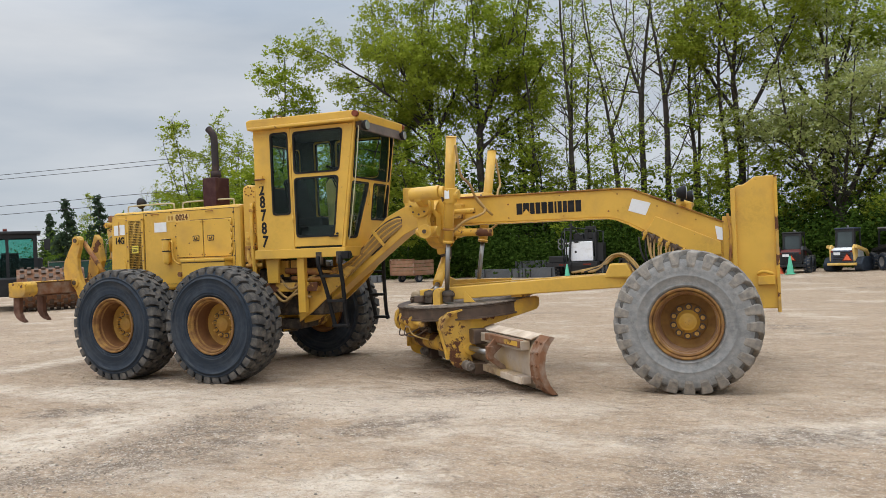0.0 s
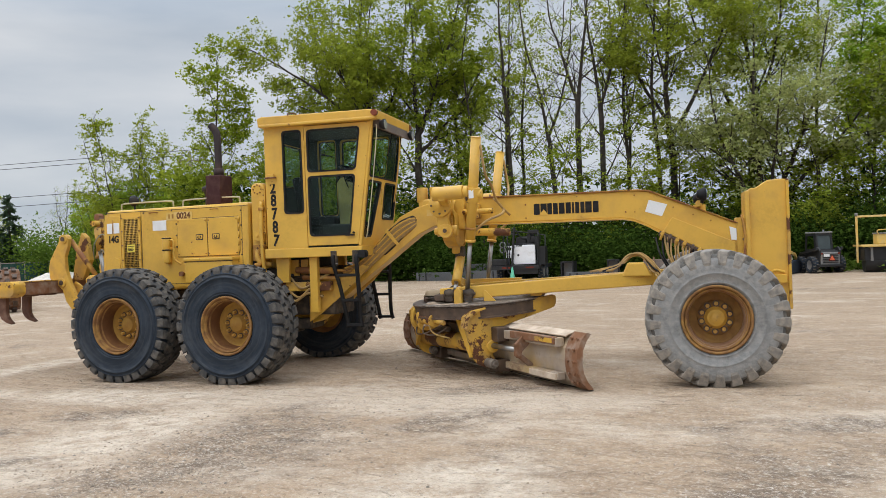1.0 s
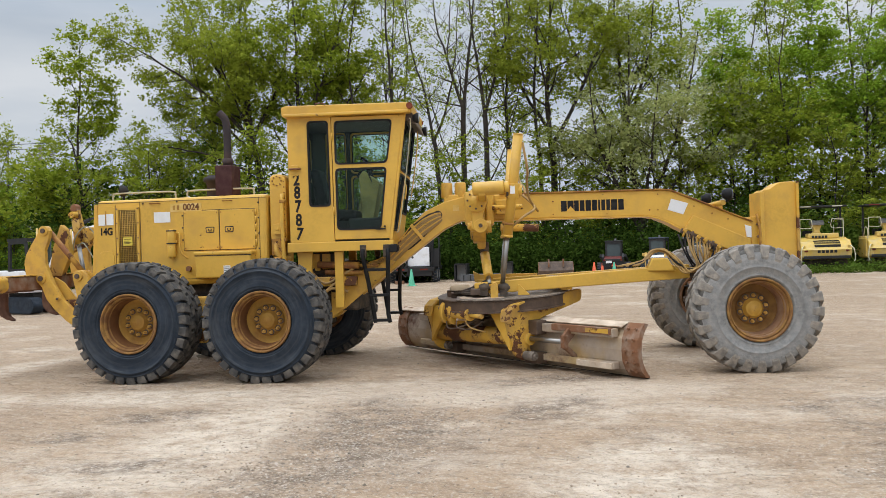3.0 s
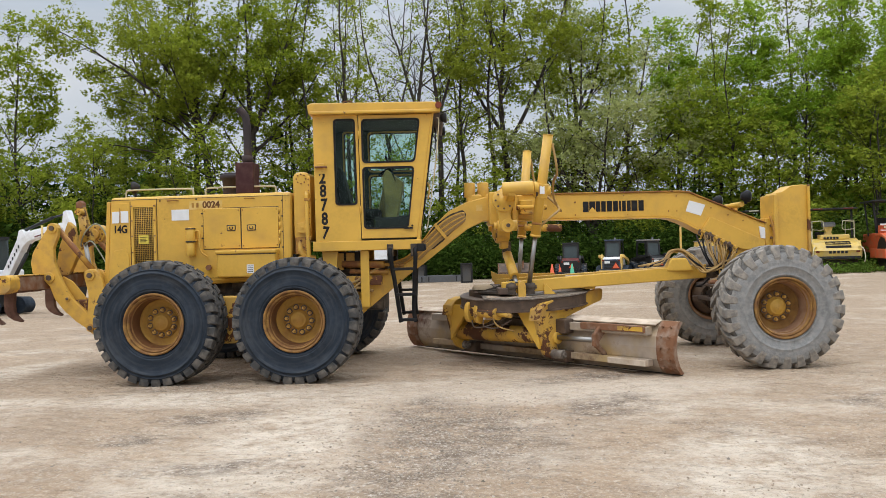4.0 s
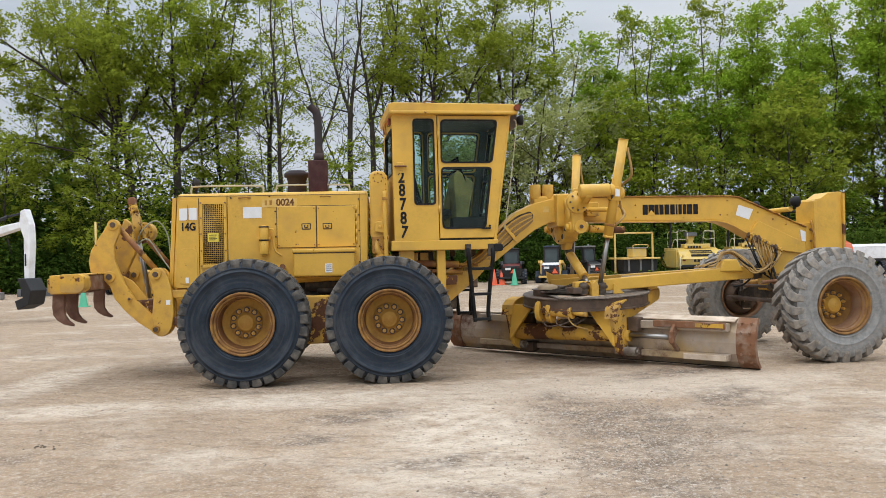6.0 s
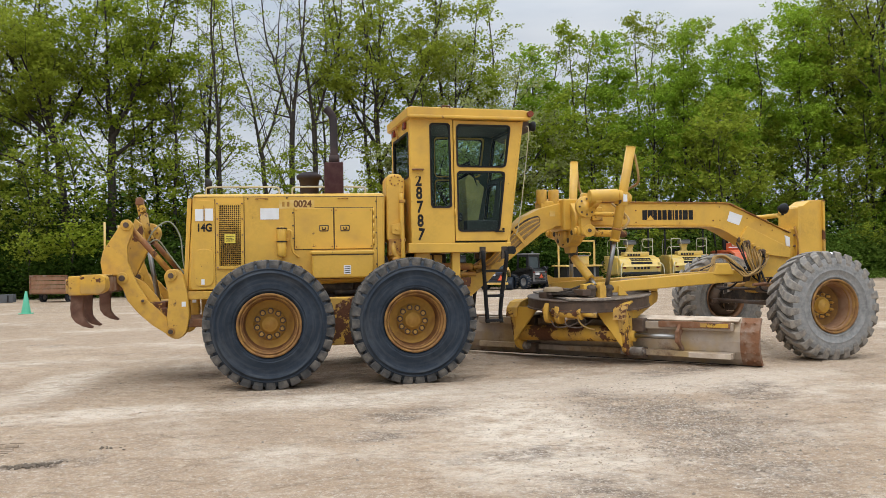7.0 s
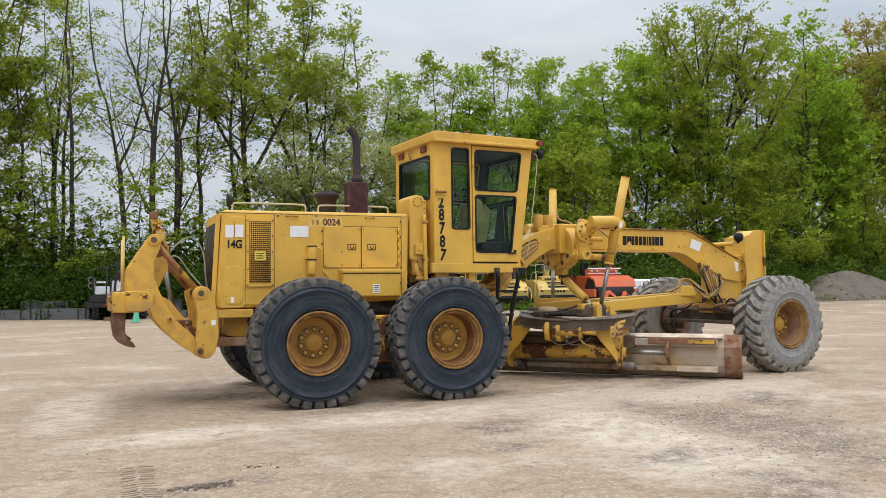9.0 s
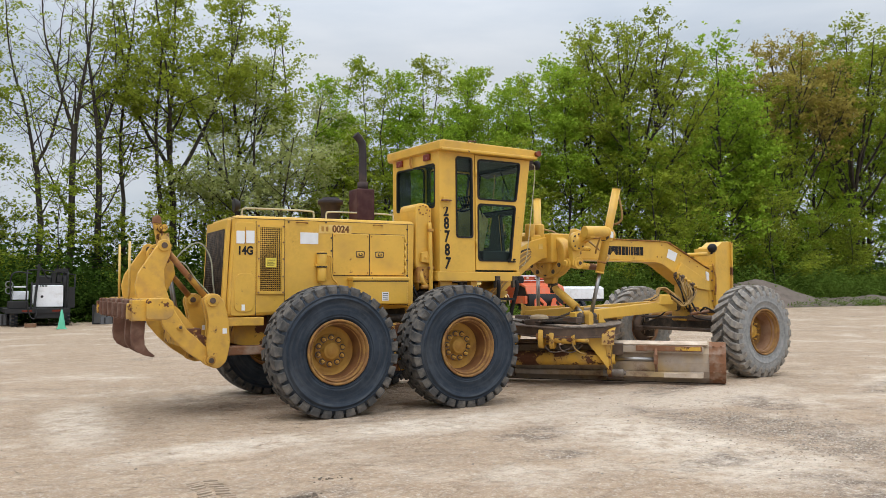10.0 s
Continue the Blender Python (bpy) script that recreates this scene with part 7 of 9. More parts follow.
MAPLE = [([(0, 0, -0.2), (-0.1, 0, 3), (-0.25, 0, 5.7), (-0.6, 0, 8.5), (-1.0, 0.3, 11), (-1.2, 0.5, 14), (-0.9, 0.6, 17.8)], 0.30, 0.03, 0.45),
         ([(-0.5, 0, 8), (-2.5, -0.3, 10.2), (-4.6, -0.5, 12.0), (-6.6, -0.6, 13.4), (-8.6, -0.6, 14.7)], 0.13, 0.02, 0.25),
         ([(-0.3, 0, 6), (-2, -0.5, 6.9), (-4, -0.9, 7.6), (-6.5, -1.2, 8.1)], 0.10, 0.02, 0.25),
         ([(-0.8, 0.1, 9.5), (-2.5, 0.6, 12), (-4.0, 1, 14.5), (-5, 1.2, 17)], 0.12, 0.02, 0.2),
         ([(-0.5, 0, 8.3), (0.6, 0.5, 10.5), (1.4, 0.8, 13), (1.6, 1, 16.5)], 0.12, 0.02, 0.25),
         ([(-0.4, 0, 7.2), (-2.2, 0.4, 8.8), (-4.2, 0.7, 10), (-6, 0.9, 11)], 0.09, 0.02, 0.2),
         ([(-0.6, 0, 8.5), (-1, -1.6, 10.5), (-1.6, -2.8, 13)], 0.10, 0.02, 0.2)]
MAPLE_V = [([(0, 0, -0.2), (0.05, 0, 4), (0.1, 0, 8.3)], 0.27, 0.19, 0.85),
           ([(0.1, 0, 8.0), (-0.2, 0.3, 11), (-0.3, 0.5, 14), (-0.6, 0.6, 18)], 0.16, 0.02, 0.1),
           ([(0.1, 0, 8.2), (1.0, 0, 10), (1.8, -0.2, 12), (2.8, -0.4, 15), (3.3, -0.5, 17.8)], 0.17, 0.02, 0.15),
           ([(0.1, 0, 7.0), (1.5, 0.4, 8.6), (3, 0.7, 10.5), (4.2, 0.9, 12.5)], 0.11, 0.02, 0.2),
           ([(0.05, 0, 6.0), (-1.0, 0.3, 7.5), (-1.8, 0.5, 9)], 0.08, 0.02, 0.2),
           ([(0.1, 0, 8.3), (0.6, 1.5, 11), (1, 2.5, 15)], 0.13, 0.02, 0.2)]
BARE_FORK = [([(0, 0, -0.2), (0, 0, 4.6), (-0.3, 0, 7.5)], 0.16, 0.12, 0.7),
             ([(-0.3, 0, 7.3), (-0.8, 0.2, 10), (-1.6, 0.3, 13), (-1.9, 0.4, 16.5)], 0.10, 0.015, 0.15),
             ([(-0.3, 0, 7.4), (0.5, 0, 9.5), (0.9, 0.2, 12), (1.1, 0.3, 15.5)], 0.09, 0.015, 0.15),
             ([(0, 0, 5.0), (0.7, 0.2, 6.6), (1.0, 0.3, 8.6)], 0.045, 0.01, 0.2)]
BARE_TALL = [([(0, 0, -0.2), (0.1, 0, 4.1), (0.2, 0, 9.2)], 0.19, 0.14, 0.8),
             ([(0.2, 0, 9.0), (-0.5, 0.1, 11.5), (-1.2, 0.2, 14), (-1.6, 0.3, 18.5)], 0.11, 0.015, 0.05),
             ([(0.2, 0, 9.1), (0.6, 0, 12), (0.9, 0, 15), (1.0, 0.1, 19.5)], 0.12, 0.015, 0.1),
             ([(-0.6, 0.1, 11.8), (-0.5, 0.5, 14), (-0.2, 0.8, 17.5)], 0.06, 0.012, 0.1),
             ([(0.1, 0, 5.0), (-0.8, 0.1, 6.8), (-1.6, 0.2, 9.5), (-2.0, 0.2, 12)], 0.06, 0.012, 0.2)]
HIGH_CROWN = [([(0, 0, -0.2), (0, 0, 5), (-0.2, 0, 9), (0.1, 0.2, 13), (0.3, 0.3, 18.2)], 0.25, 0.03, 0.5),
              ([(-0.1, 0, 7.5), (-1.5, 0.3, 10), (-2.3, 0.4, 12.5), (-2.6, 0.5, 15.5)], 0.12, 0.02, 0.2),
              ([(0, 0, 7.0), (1.5, 0.3, 9.5), (2.6, 0.5, 12), (3.6, 0.7, 15), (4.0, 0.8, 17.5)], 0.13, 0.02, 0.25),
              ([(-0.1, 0, 8.5), (-0.4, -1.2, 11), (-0.9, -1.8, 14)], 0.09, 0.02, 0.2),
              ([(0, 0, 5.2), (1.3, -0.3, 6.2), (2.3, -0.4, 7.4)], 0.06, 0.015, 0.3)]
PALE_OAK = [([(0, 0, -0.2), (0, 0, 1.2), (0, 0, 2.6)], 0.30, 0.24, 0.95),
            ([(-0.1, 0, 2.2), (-1.2, -0.3, 4.5), (-2.0, -0.5, 7), (-2.3, -0.6, 10.4)], 0.15, 0.02, 0.25),
            ([(0, 0, 2.4), (-0.3, 0.5, 6), (-0.2, 0.8, 9), (0, 0.9, 13.4)], 0.17, 0.02, 0.25),
            ([(0, 0, 2.4), (1.2, -0.3, 5), (2.4, -0.5, 8), (3.2, -0.6, 11.8)], 0.16, 0.02, 0.25),
            ([(0, 0, 2.3), (2.0, 0.3, 4.6), (4.0, 0.5, 6.6), (5.5, 0.6, 8.8)], 0.14, 0.02, 0.25),
            ([(0, 0, 2.5), (0.5, -1.5, 5.5), (0.9, -2.4, 9)], 0.12, 0.02, 0.25),
            ([(-0.6, -0.1, 3.4), (-2.4, 0.2, 5.2), (-3.6, 0.3, 6.6)], 0.09, 0.02, 0.25)]
TREES = {
    "maple": tree(101, MAPLE, 3.2, 33000, 0.132, LEAF, "large wide-branched maple with fresh green leaves"),
    "maple_v": tree(102, MAPLE_V, 3.0, 25000, 0.132, LEAF, "forked maple with layered fresh green leaves"),
    "tall": tree(103, leader(103, 18, 0.22, 0.36), 3.3, 9500, 0.14, LEAF, "tall tree with fresh green leaves", taper=0.36),
    "slim": tree(104, leader(104, 19, 0.16, 0.34, 0.5), 2.4, 2700, 0.125, LEAF, "tall slim tree with sparse young leaves"),
    "fork": tree(105, BARE_FORK, 2.0, 1700, 0.10, LEAF, "dark forked tree with hardly any leaves"),
    "bare": tree(106, BARE_TALL, 2.2, 2200, 0.10, LEAF, "tall dark tree with bare forked limbs"),
    "high": tree(107, HIGH_CROWN, 3.0, 15500, 0.132, LEAF, "tall tree with a high airy green crown"),
    "oak": tree(108, PALE_OAK, 3.0, 16500, 0.125, LEAF_PALE, "broad low-forked tree with pale grey-green leaves"),
    "slim_leafy": tree(109, leader(109, 15.6, 0.15, 0.18, 0.5), 2.9, 12500, 0.15, LEAF_VIVID, "tall slim tree in full fresh leaf", gap=0.5, even=5.0, taper=0.33),
    "poplar": tree(115, leader(115, 14.2, 0.15, 0.26, 0.4), 3.3, 11500, 0.145, LEAF, "slender tree with a close green crown", gap=0.40, even=5.0, taper=0.42),
    "dense": tree(110, leader(110, 15, 0.2, 0.10), 3.8, 13500, 0.15, LEAF_VIVID, "dense leafy bright green tree", gap=0.45, flat=0.28, even=6.0, taper=0.36),
    "crowned": tree(111, dome(111, 19.6, 6.0, 0.32, 14, 5.6, 7.0), 2.0, 27000, 0.145, LEAF, "large round-crowned tree with dark limbs", gap=0.75, even=5.0),
    "olive": tree(112, dome(112, 19, 6.5, 0.28, 12, 4.3, 7.5), 2.0, 20000, 0.15, LEAF_OLIVE, "tall tree with brownish young leaves", gap=0.8, even=5.0),
    "young": tree(113, leader(113, 7, 0.055, 0.14, 0.4), 2.6, 3400, 0.13, LEAF, "thin young tree with layered green leaves", gap=0.42, flat=0.10, wide=0.28, level=0.45),
    "airy": tree(114, fan(114, 12.5, 1.6, 0.14, 6, 4.2, 0.25), 2.4, 14000, 0.145, LEAF, "airy low-forked tree with loose green tufts"),
}


def spruce(seed, height):
    """A spruce > trunk, crown: drooping tiers that shorten towards the tip."""
    rng, rnd = np.random.default_rng(seed), random.Random(seed)
    limbs, pts = [[(Vector((0, 0, -0.1)), 0.16), (Vector((0, 0, height * 0.5)), 0.09), (Vector((0, 0, height)), 0.01)]], []
    for i in range(70):
        f = i / 70
        z, reach, a = height * (0.06 + 0.93 * f), height * 0.27 * (1 - f) ** 0.85 + 0.08, rnd.uniform(0, 6.28)
        e = Vector((math.cos(a) * reach, math.sin(a) * reach, z - reach * 0.25))
        limbs.append([(Vector((0, 0, z)), 0.03), (e, 0.008)])
        for k in range(int(60 * (1 - f)) + 12):
            q = Vector((0, 0, z)).lerp(e, rnd.uniform(0.15, 1.0))
            pts.append((q.x + rnd.gauss(0, 0.12), q.y + rnd.gauss(0, 0.12), q.z + rnd.gauss(0, 0.09)))
    t = tagged(new("spruce_tree"), "dark spruce beyond the yard", "tree", "far spruces")
    part("trunk", None, None, t, data=limb_mesh("trunk", limbs, BARK))
    part("crown", None, None, t, data=leaf_mesh("crown", pts, 0.26, CONIFER, rng, 0.8))
    return t


placed = random.Random(42)


def plant(kind, x, y, scale=1.0, turn=None, wide=1.0):
    src = TREES[kind]
    m = pose(x, y, rise(x, y), placed.uniform(-1.5, 1.5), placed.uniform(-1.5, 1.5), placed.uniform(0, 360) if turn is None else turn)
    size = (scale * wide, scale * wide, scale)
    if "used" not in src:
        src["used"] = 1
        src.matrix_basis = m
        src.scale = size
        return src
    t = copy_thing(src, m)
    t.scale = size
    return t


# the edge of the wood, from its end on one side to the far corner of the yard
EDGE = [("poplar", -23.2, 34, 1.0, 40), ("airy", -20.4, 36, 0.72), ("tall", -18.2, 36, 0.58), ("slim_leafy", -15.8, 36, 0.62), ("maple", -12.0, 34, 1.0, 0), ("slim", -13.2, 35, 0.92),
        ("maple_v", -10.1, 34, 1.0, 0), ("slim", -8.0, 36, 0.95), ("slim", -6.9, 34, 0.86), ("slim", -4.6, 34, 1.02, 0), ("bare", -5.6, 37, 0.9), ("fork", -2.2, 34, 1.0, 0), ("bare", -0.9, 34, 1.0, 0),
        ("bare", 0.6, 34, 0.97, 180), ("slim", 1.9, 35, 1.0), ("slim", 3.5, 34, 1.0), ("high", 4.2, 34, 1.0, 0), ("high", 7.9, 37, 1.0, 140), ("oak", 8.5, 32.2, 1.0, 0),
        ("young", 10.6, 31.4, 0.9), ("slim_leafy", 13.6, 36, 0.84), ("tall", 16.2, 36, 0.8), ("slim", 16, 33.5, 0.72), ("tall", 20.5, 37, 0.84), ("tall", 24, 37.5, 0.84), ("slim_leafy", 27.5, 36.5, 0.95), ("slim_leafy", 18, 35, 0.88), ("dense", 20, 34, 0.78), ("slim_leafy", 22.5, 35, 0.92), ("slim_leafy", 25, 34, 0.86), ("slim", 27, 34.5, 0.80),
        ("slim_leafy", 29.5, 34, 0.98), ("tall", 31.5, 35, 0.86), ("crowned", 35.8, 34.6, 1.06, 20), ("slim_leafy", 33.5, 33, 0.85), ("dense", 38.2, 33.2, 0.72), ("slim", 40, 35, 0.95), ("dense", 43.6, 34, 1.28), ("tall", 48.0, 36.5, 0.98),
        ("slim_leafy", 46.5, 33.6, 0.95), ("crowned", 50.5, 38, 0.98, 70), ("dense", 53, 36, 0.95), ("olive", 55.0, 36, 1.2), ("dense", 60, 38, 1.2), ("crowned", 64.5, 37, 1.3, 200), ("dense", 69, 39, 1.5), ("maple_v", 77, 40, 1.2)]
for k, x, y, s, *turn in EDGE:
    plant(k, x, y, s, *turn)
for i in range(30):
    x = -19 + 3.4 * i + placed.uniform(-0.9, 0.9)
    if -9 < x < 6 and i % 2:
        continue
    s = placed.uniform(0.9, 1.1) * (0.80 if 13 < x < 26 else 1.0)
    plant(placed.choice(("slim", "slim", "bare", "slim") if x < 13 else ("slim", "slim_leafy", "tall", "slim_leafy")), x, placed.uniform(38, 50), s)
for i in range(52):
    x = -24 + 1.75 * i + placed.uniform(-0.6, 0.6)
    plant("young", x, placed.uniform(30.2, 36) + max(0, x - 40) * 0.1, placed.uniform(0.6, 1.15) * (1.0 if x < 12 else 1.2))
# open ground beyond, with lower trees
for k, x, y, s in (("airy", -37.3, 42, 0.98), ("airy", -34.6, 43, 0.88), ("airy", -42.5, 45, 0.62), ("dense", -44.5, 47, 0.46), ("dense", -41.2, 46, 0.42), ("dense", -48, 49, 0.48), ("dense", -51.5, 53, 0.43), ("dense", -36.5, 45, 0.32), ("young", -31, 44, 0.9),
                   ("dense", -39.5, 44, 0.50), ("dense", -33.5, 42, 0.46), ("dense", -30.5, 41, 0.43), ("dense", -36, 41, 0.48), ("dense", -27.6, 40, 0.42), ("dense", -52, 60, 0.46), ("dense", -60, 70, 0.46), ("young", -29, 39, 1.1), ("airy", -26.5, 37, 0.6), ("dense", -49, 52, 0.4), ("dense", -41, 47, 0.38), ("tall", -70, 60, 0.5), ("bare", -58, 57, 0.5)):
    plant(k, x, y, s)
for k, (x, y, h) in enumerate(((-64.5, 52, 8.4), (-60.3, 52.5, 8.6), (-73, 57, 7.4), (-55, 58, 7.0))):
    spruce(31 + k, h).matrix_basis = pose(x, y, rise(x, y))


def undergrowth(name, seed, spots, size, mat, label):
    """Many leaves of bushes that nobody could count."""
    rng = np.random.default_rng(seed)
    pts = []
    for x, y, z0, w, h, n in spots:
        p = rng.normal(size=(n, 3)) * np.array([w * 0.42, w * 0.40, h * 0.30]) + np.array([x, y, z0 + h * 0.45])
        p[:, 2] = np.abs(p[:, 2] - z0) + z0
        pts.append(p)
    ob = new(name, leaf_mesh(name, np.concatenate(pts), size, mat, rng))
    return tagged(ob, label, "bushes", kind="stuff")


r3 = random.Random(9)
front, deep = [], []
for i in range(150):
    x = -24 + 0.72 * i
    for y0, n in ((29.0, 900), (31.0, 640)):
        h = r3.uniform(1.2, 3.0)
        xx, yy = x + r3.uniform(-0.4, 0.4), y0 + (1.2 if x < 1 else 0.0) + r3.uniform(-0.5, 0.8) + max(0, x - 40) * 0.1
        front.append((xx, yy, rise(xx, yy), r3.uniform(1.2, 2.2), h, n))
for i in range(120):
    x = -26 + 0.98 * i
    for y0 in (34, 38, 43, 49):
        h, thick = r3.uniform(2.4, 4.6), x < -7.5
        deep.append((x + r3.uniform(-1, 1), y0 + r3.uniform(-2, 2) + max(0, x - 40) * 0.12, 0.3, r3.uniform(2.2, 3.4), h * (1.45 if thick else 1.0), 420 if thick else 230))
weeds = []
for i in range(150):
    x = r3.uniform(10, 60)
    y = r3.uniform(26.2, 28.6) + (0.0 if x < 35 else -0.6)
    weeds.append((x, y, rise(x, y), r3.uniform(0.5, 1.3), r3.uniform(0.25, 0.6), 110))
for i in range(60):
    x = r3.uniform(12.6, 19.4)
    y = r3.uniform(24.1, 25.6)
    weeds.append((x, y, rise(x, y), r3.uniform(0.3, 0.7), r3.uniform(0.2, 0.55), 90))
far = []
for i in range(60):
    x = -76 + 0.9 * i
    y = 44 + max(0.0, -34 - x) * 0.35
    far.append((x, y + r3.uniform(-1.5, 1.5), 0.3, r3.uniform(2.0, 3.6), r3.uniform(2.6, 5.0) * (1.0 if x < -30 else 0.7), 800))
undergrowth("far_bushes", 7, far, 0.2, LEAF_MID, "thick green bushes beyond the open ground")
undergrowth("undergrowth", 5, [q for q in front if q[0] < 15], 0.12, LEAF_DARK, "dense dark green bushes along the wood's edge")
undergrowth("bushes", 5, [q for q in front if q[0] >= 15], 0.13, LEAF_MID, "fresh green bushes along the wood's far edge")
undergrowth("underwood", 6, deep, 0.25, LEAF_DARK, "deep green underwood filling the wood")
undergrowth("weeds", 8, weeds, 0.08, LEAF_MID, "low green weeds at the yard's edge")


# ---- machines and yard clutter in front of the wood ----
PAINT_BLACK = material("dusty_black_paint", (0.009, 0.009, 0.010), 0.55, vary=0.3, dirt=(0.024, 0.023, 0.022), dirt_amount=0.25)
RAMP_STEEL = material("dark_ramp_steel", (0.11, 0.115, 0.122), 0.6, vary=0.3, dirt=(0.12, 0.11, 0.10), dirt_amount=0.3)
PAINT_WHITE = material("white_machine_paint", (0.80, 0.81, 0.83), 0.45, vary=0.08, dirt=(0.5, 0.46, 0.4), dirt_amount=0.2)
PAINT_RED = material("dark_red_paint", (0.12, 0.018, 0.014), 0.5, vary=0.2, dirt=(0.16, 0.1, 0.08), dirt_amount=0.3)
PAINT_ORANGE = material("orange_paint", (0.62, 0.11, 0.035), 0.5, vary=0.12, dirt=(0.40, 0.18, 0.10), dirt_amount=0.35)
PAINT_YELLOW = material("bright_yellow_paint", (0.66, 0.455, 0.10), 0.5, vary=0.14, dirt=(0.56, 0.44, 0.22), dirt_amount=0.45)
PALE_RAIL = material("pale_rail_paint", (0.62, 0.58, 0.42), 0.55, vary=0.12, dirt=(0.45, 0.40, 0.28), dirt_amount=0.3)
PAINT_BLUE = material("dark_blue_paint", (0.03, 0.045, 0.08), 0.5, vary=0.2, dirt=(0.12, 0.11, 0.1), dirt_amount=0.3)
PAINT_GREY = material("grey_steel", (0.20, 0.20, 0.20), 0.6, vary=0.2, dirt=(0.25, 0.22, 0.18), dirt_amount=0.4)
CONE_ORANGE = material("cone_orange", (0.75, 0.13, 0.05), 0.5, vary=0.1)
CONE_GREEN = material("cone_green", (0.10, 0.45, 0.28), 0.5, vary=0.1)
OLD_WOOD = material("weathered_boards", (0.24, 0.13, 0.075), 0.85, vary=0.3, grain=12, dirt=(0.3, 0.22, 0.16), dirt_amount=0.3, spread=0.2)
DARK_GLASS = material("dark_cab_glass", (0.05, 0.065, 0.066), 0.12, vary=0.2, bump=0.0)
GRAVEL = material("brown_gravel", (0.14, 0.112, 0.092), 0.95, vary=0.25, grain=6, dirt=(0.20, 0.165, 0.138), dirt_amount=0.4, dirt_scale=1.2, bump=0.6)


def stand(x, y, turn=0.0):
    return pose(x, y, rise(x, y), 0, 0, turn)


def road_wheel(parent, x, y, z, r, w, rim_mat):
    """A small wheel with its axle along x: tyre > rim, lugs."""
    ty = part("wheel", Shape().lathe([(r * 0.55, -w / 2), (r * 0.9, -w / 2), (r, -w * 0.36), (r, w * 0.36), (r * 0.9, w / 2), (r * 0.55, w / 2)], 28, axis="x", closed=True), RUBBER, parent, at=pose(x, y, z))
    part("rim", Shape().lathe([(0.0005, -w * 0.2), (r * 0.3, -w * 0.22), (r * 0.56, -w * 0.5), (r * 0.58, -w * 0.5), (r * 0.58, w * 0.5), (r * 0.56, w * 0.5), (r * 0.3, w * 0.22), (0.0005, w * 0.2)], 20, axis="x"), rim_mat, ty)
    lug_set = Shape()
    for k in range(16):
        for s in (-1, 1):
            lug_set.box(-0.02 * r, 0.12 * r, s * w * 0.08, s * w * 0.5, r * 0.97, r * 1.05, pose(0, 0, 0, 22.5 * k + 11 * (s > 0), 0, 0) @ pose(0, 0, 0, 0, 0, 90))
    part("tread", lug_set, TREAD, ty)


def triangle_sign(parent, x, y, z, size):
    tri = [(-size, -size * 0.6), (size, -size * 0.6), (0.0, size)]
    t = part("warning_triangle", Shape().prism([(x + a, z + b) for a, b in tri], y - 0.01, y), LAMP_RED, parent, "red and orange slow-vehicle triangle")
    part("triangle_face", Shape().prism([(x + a * 0.72, z + b * 0.72) for a, b in tri], y - 0.014, y - 0.01), CONE_ORANGE, t)


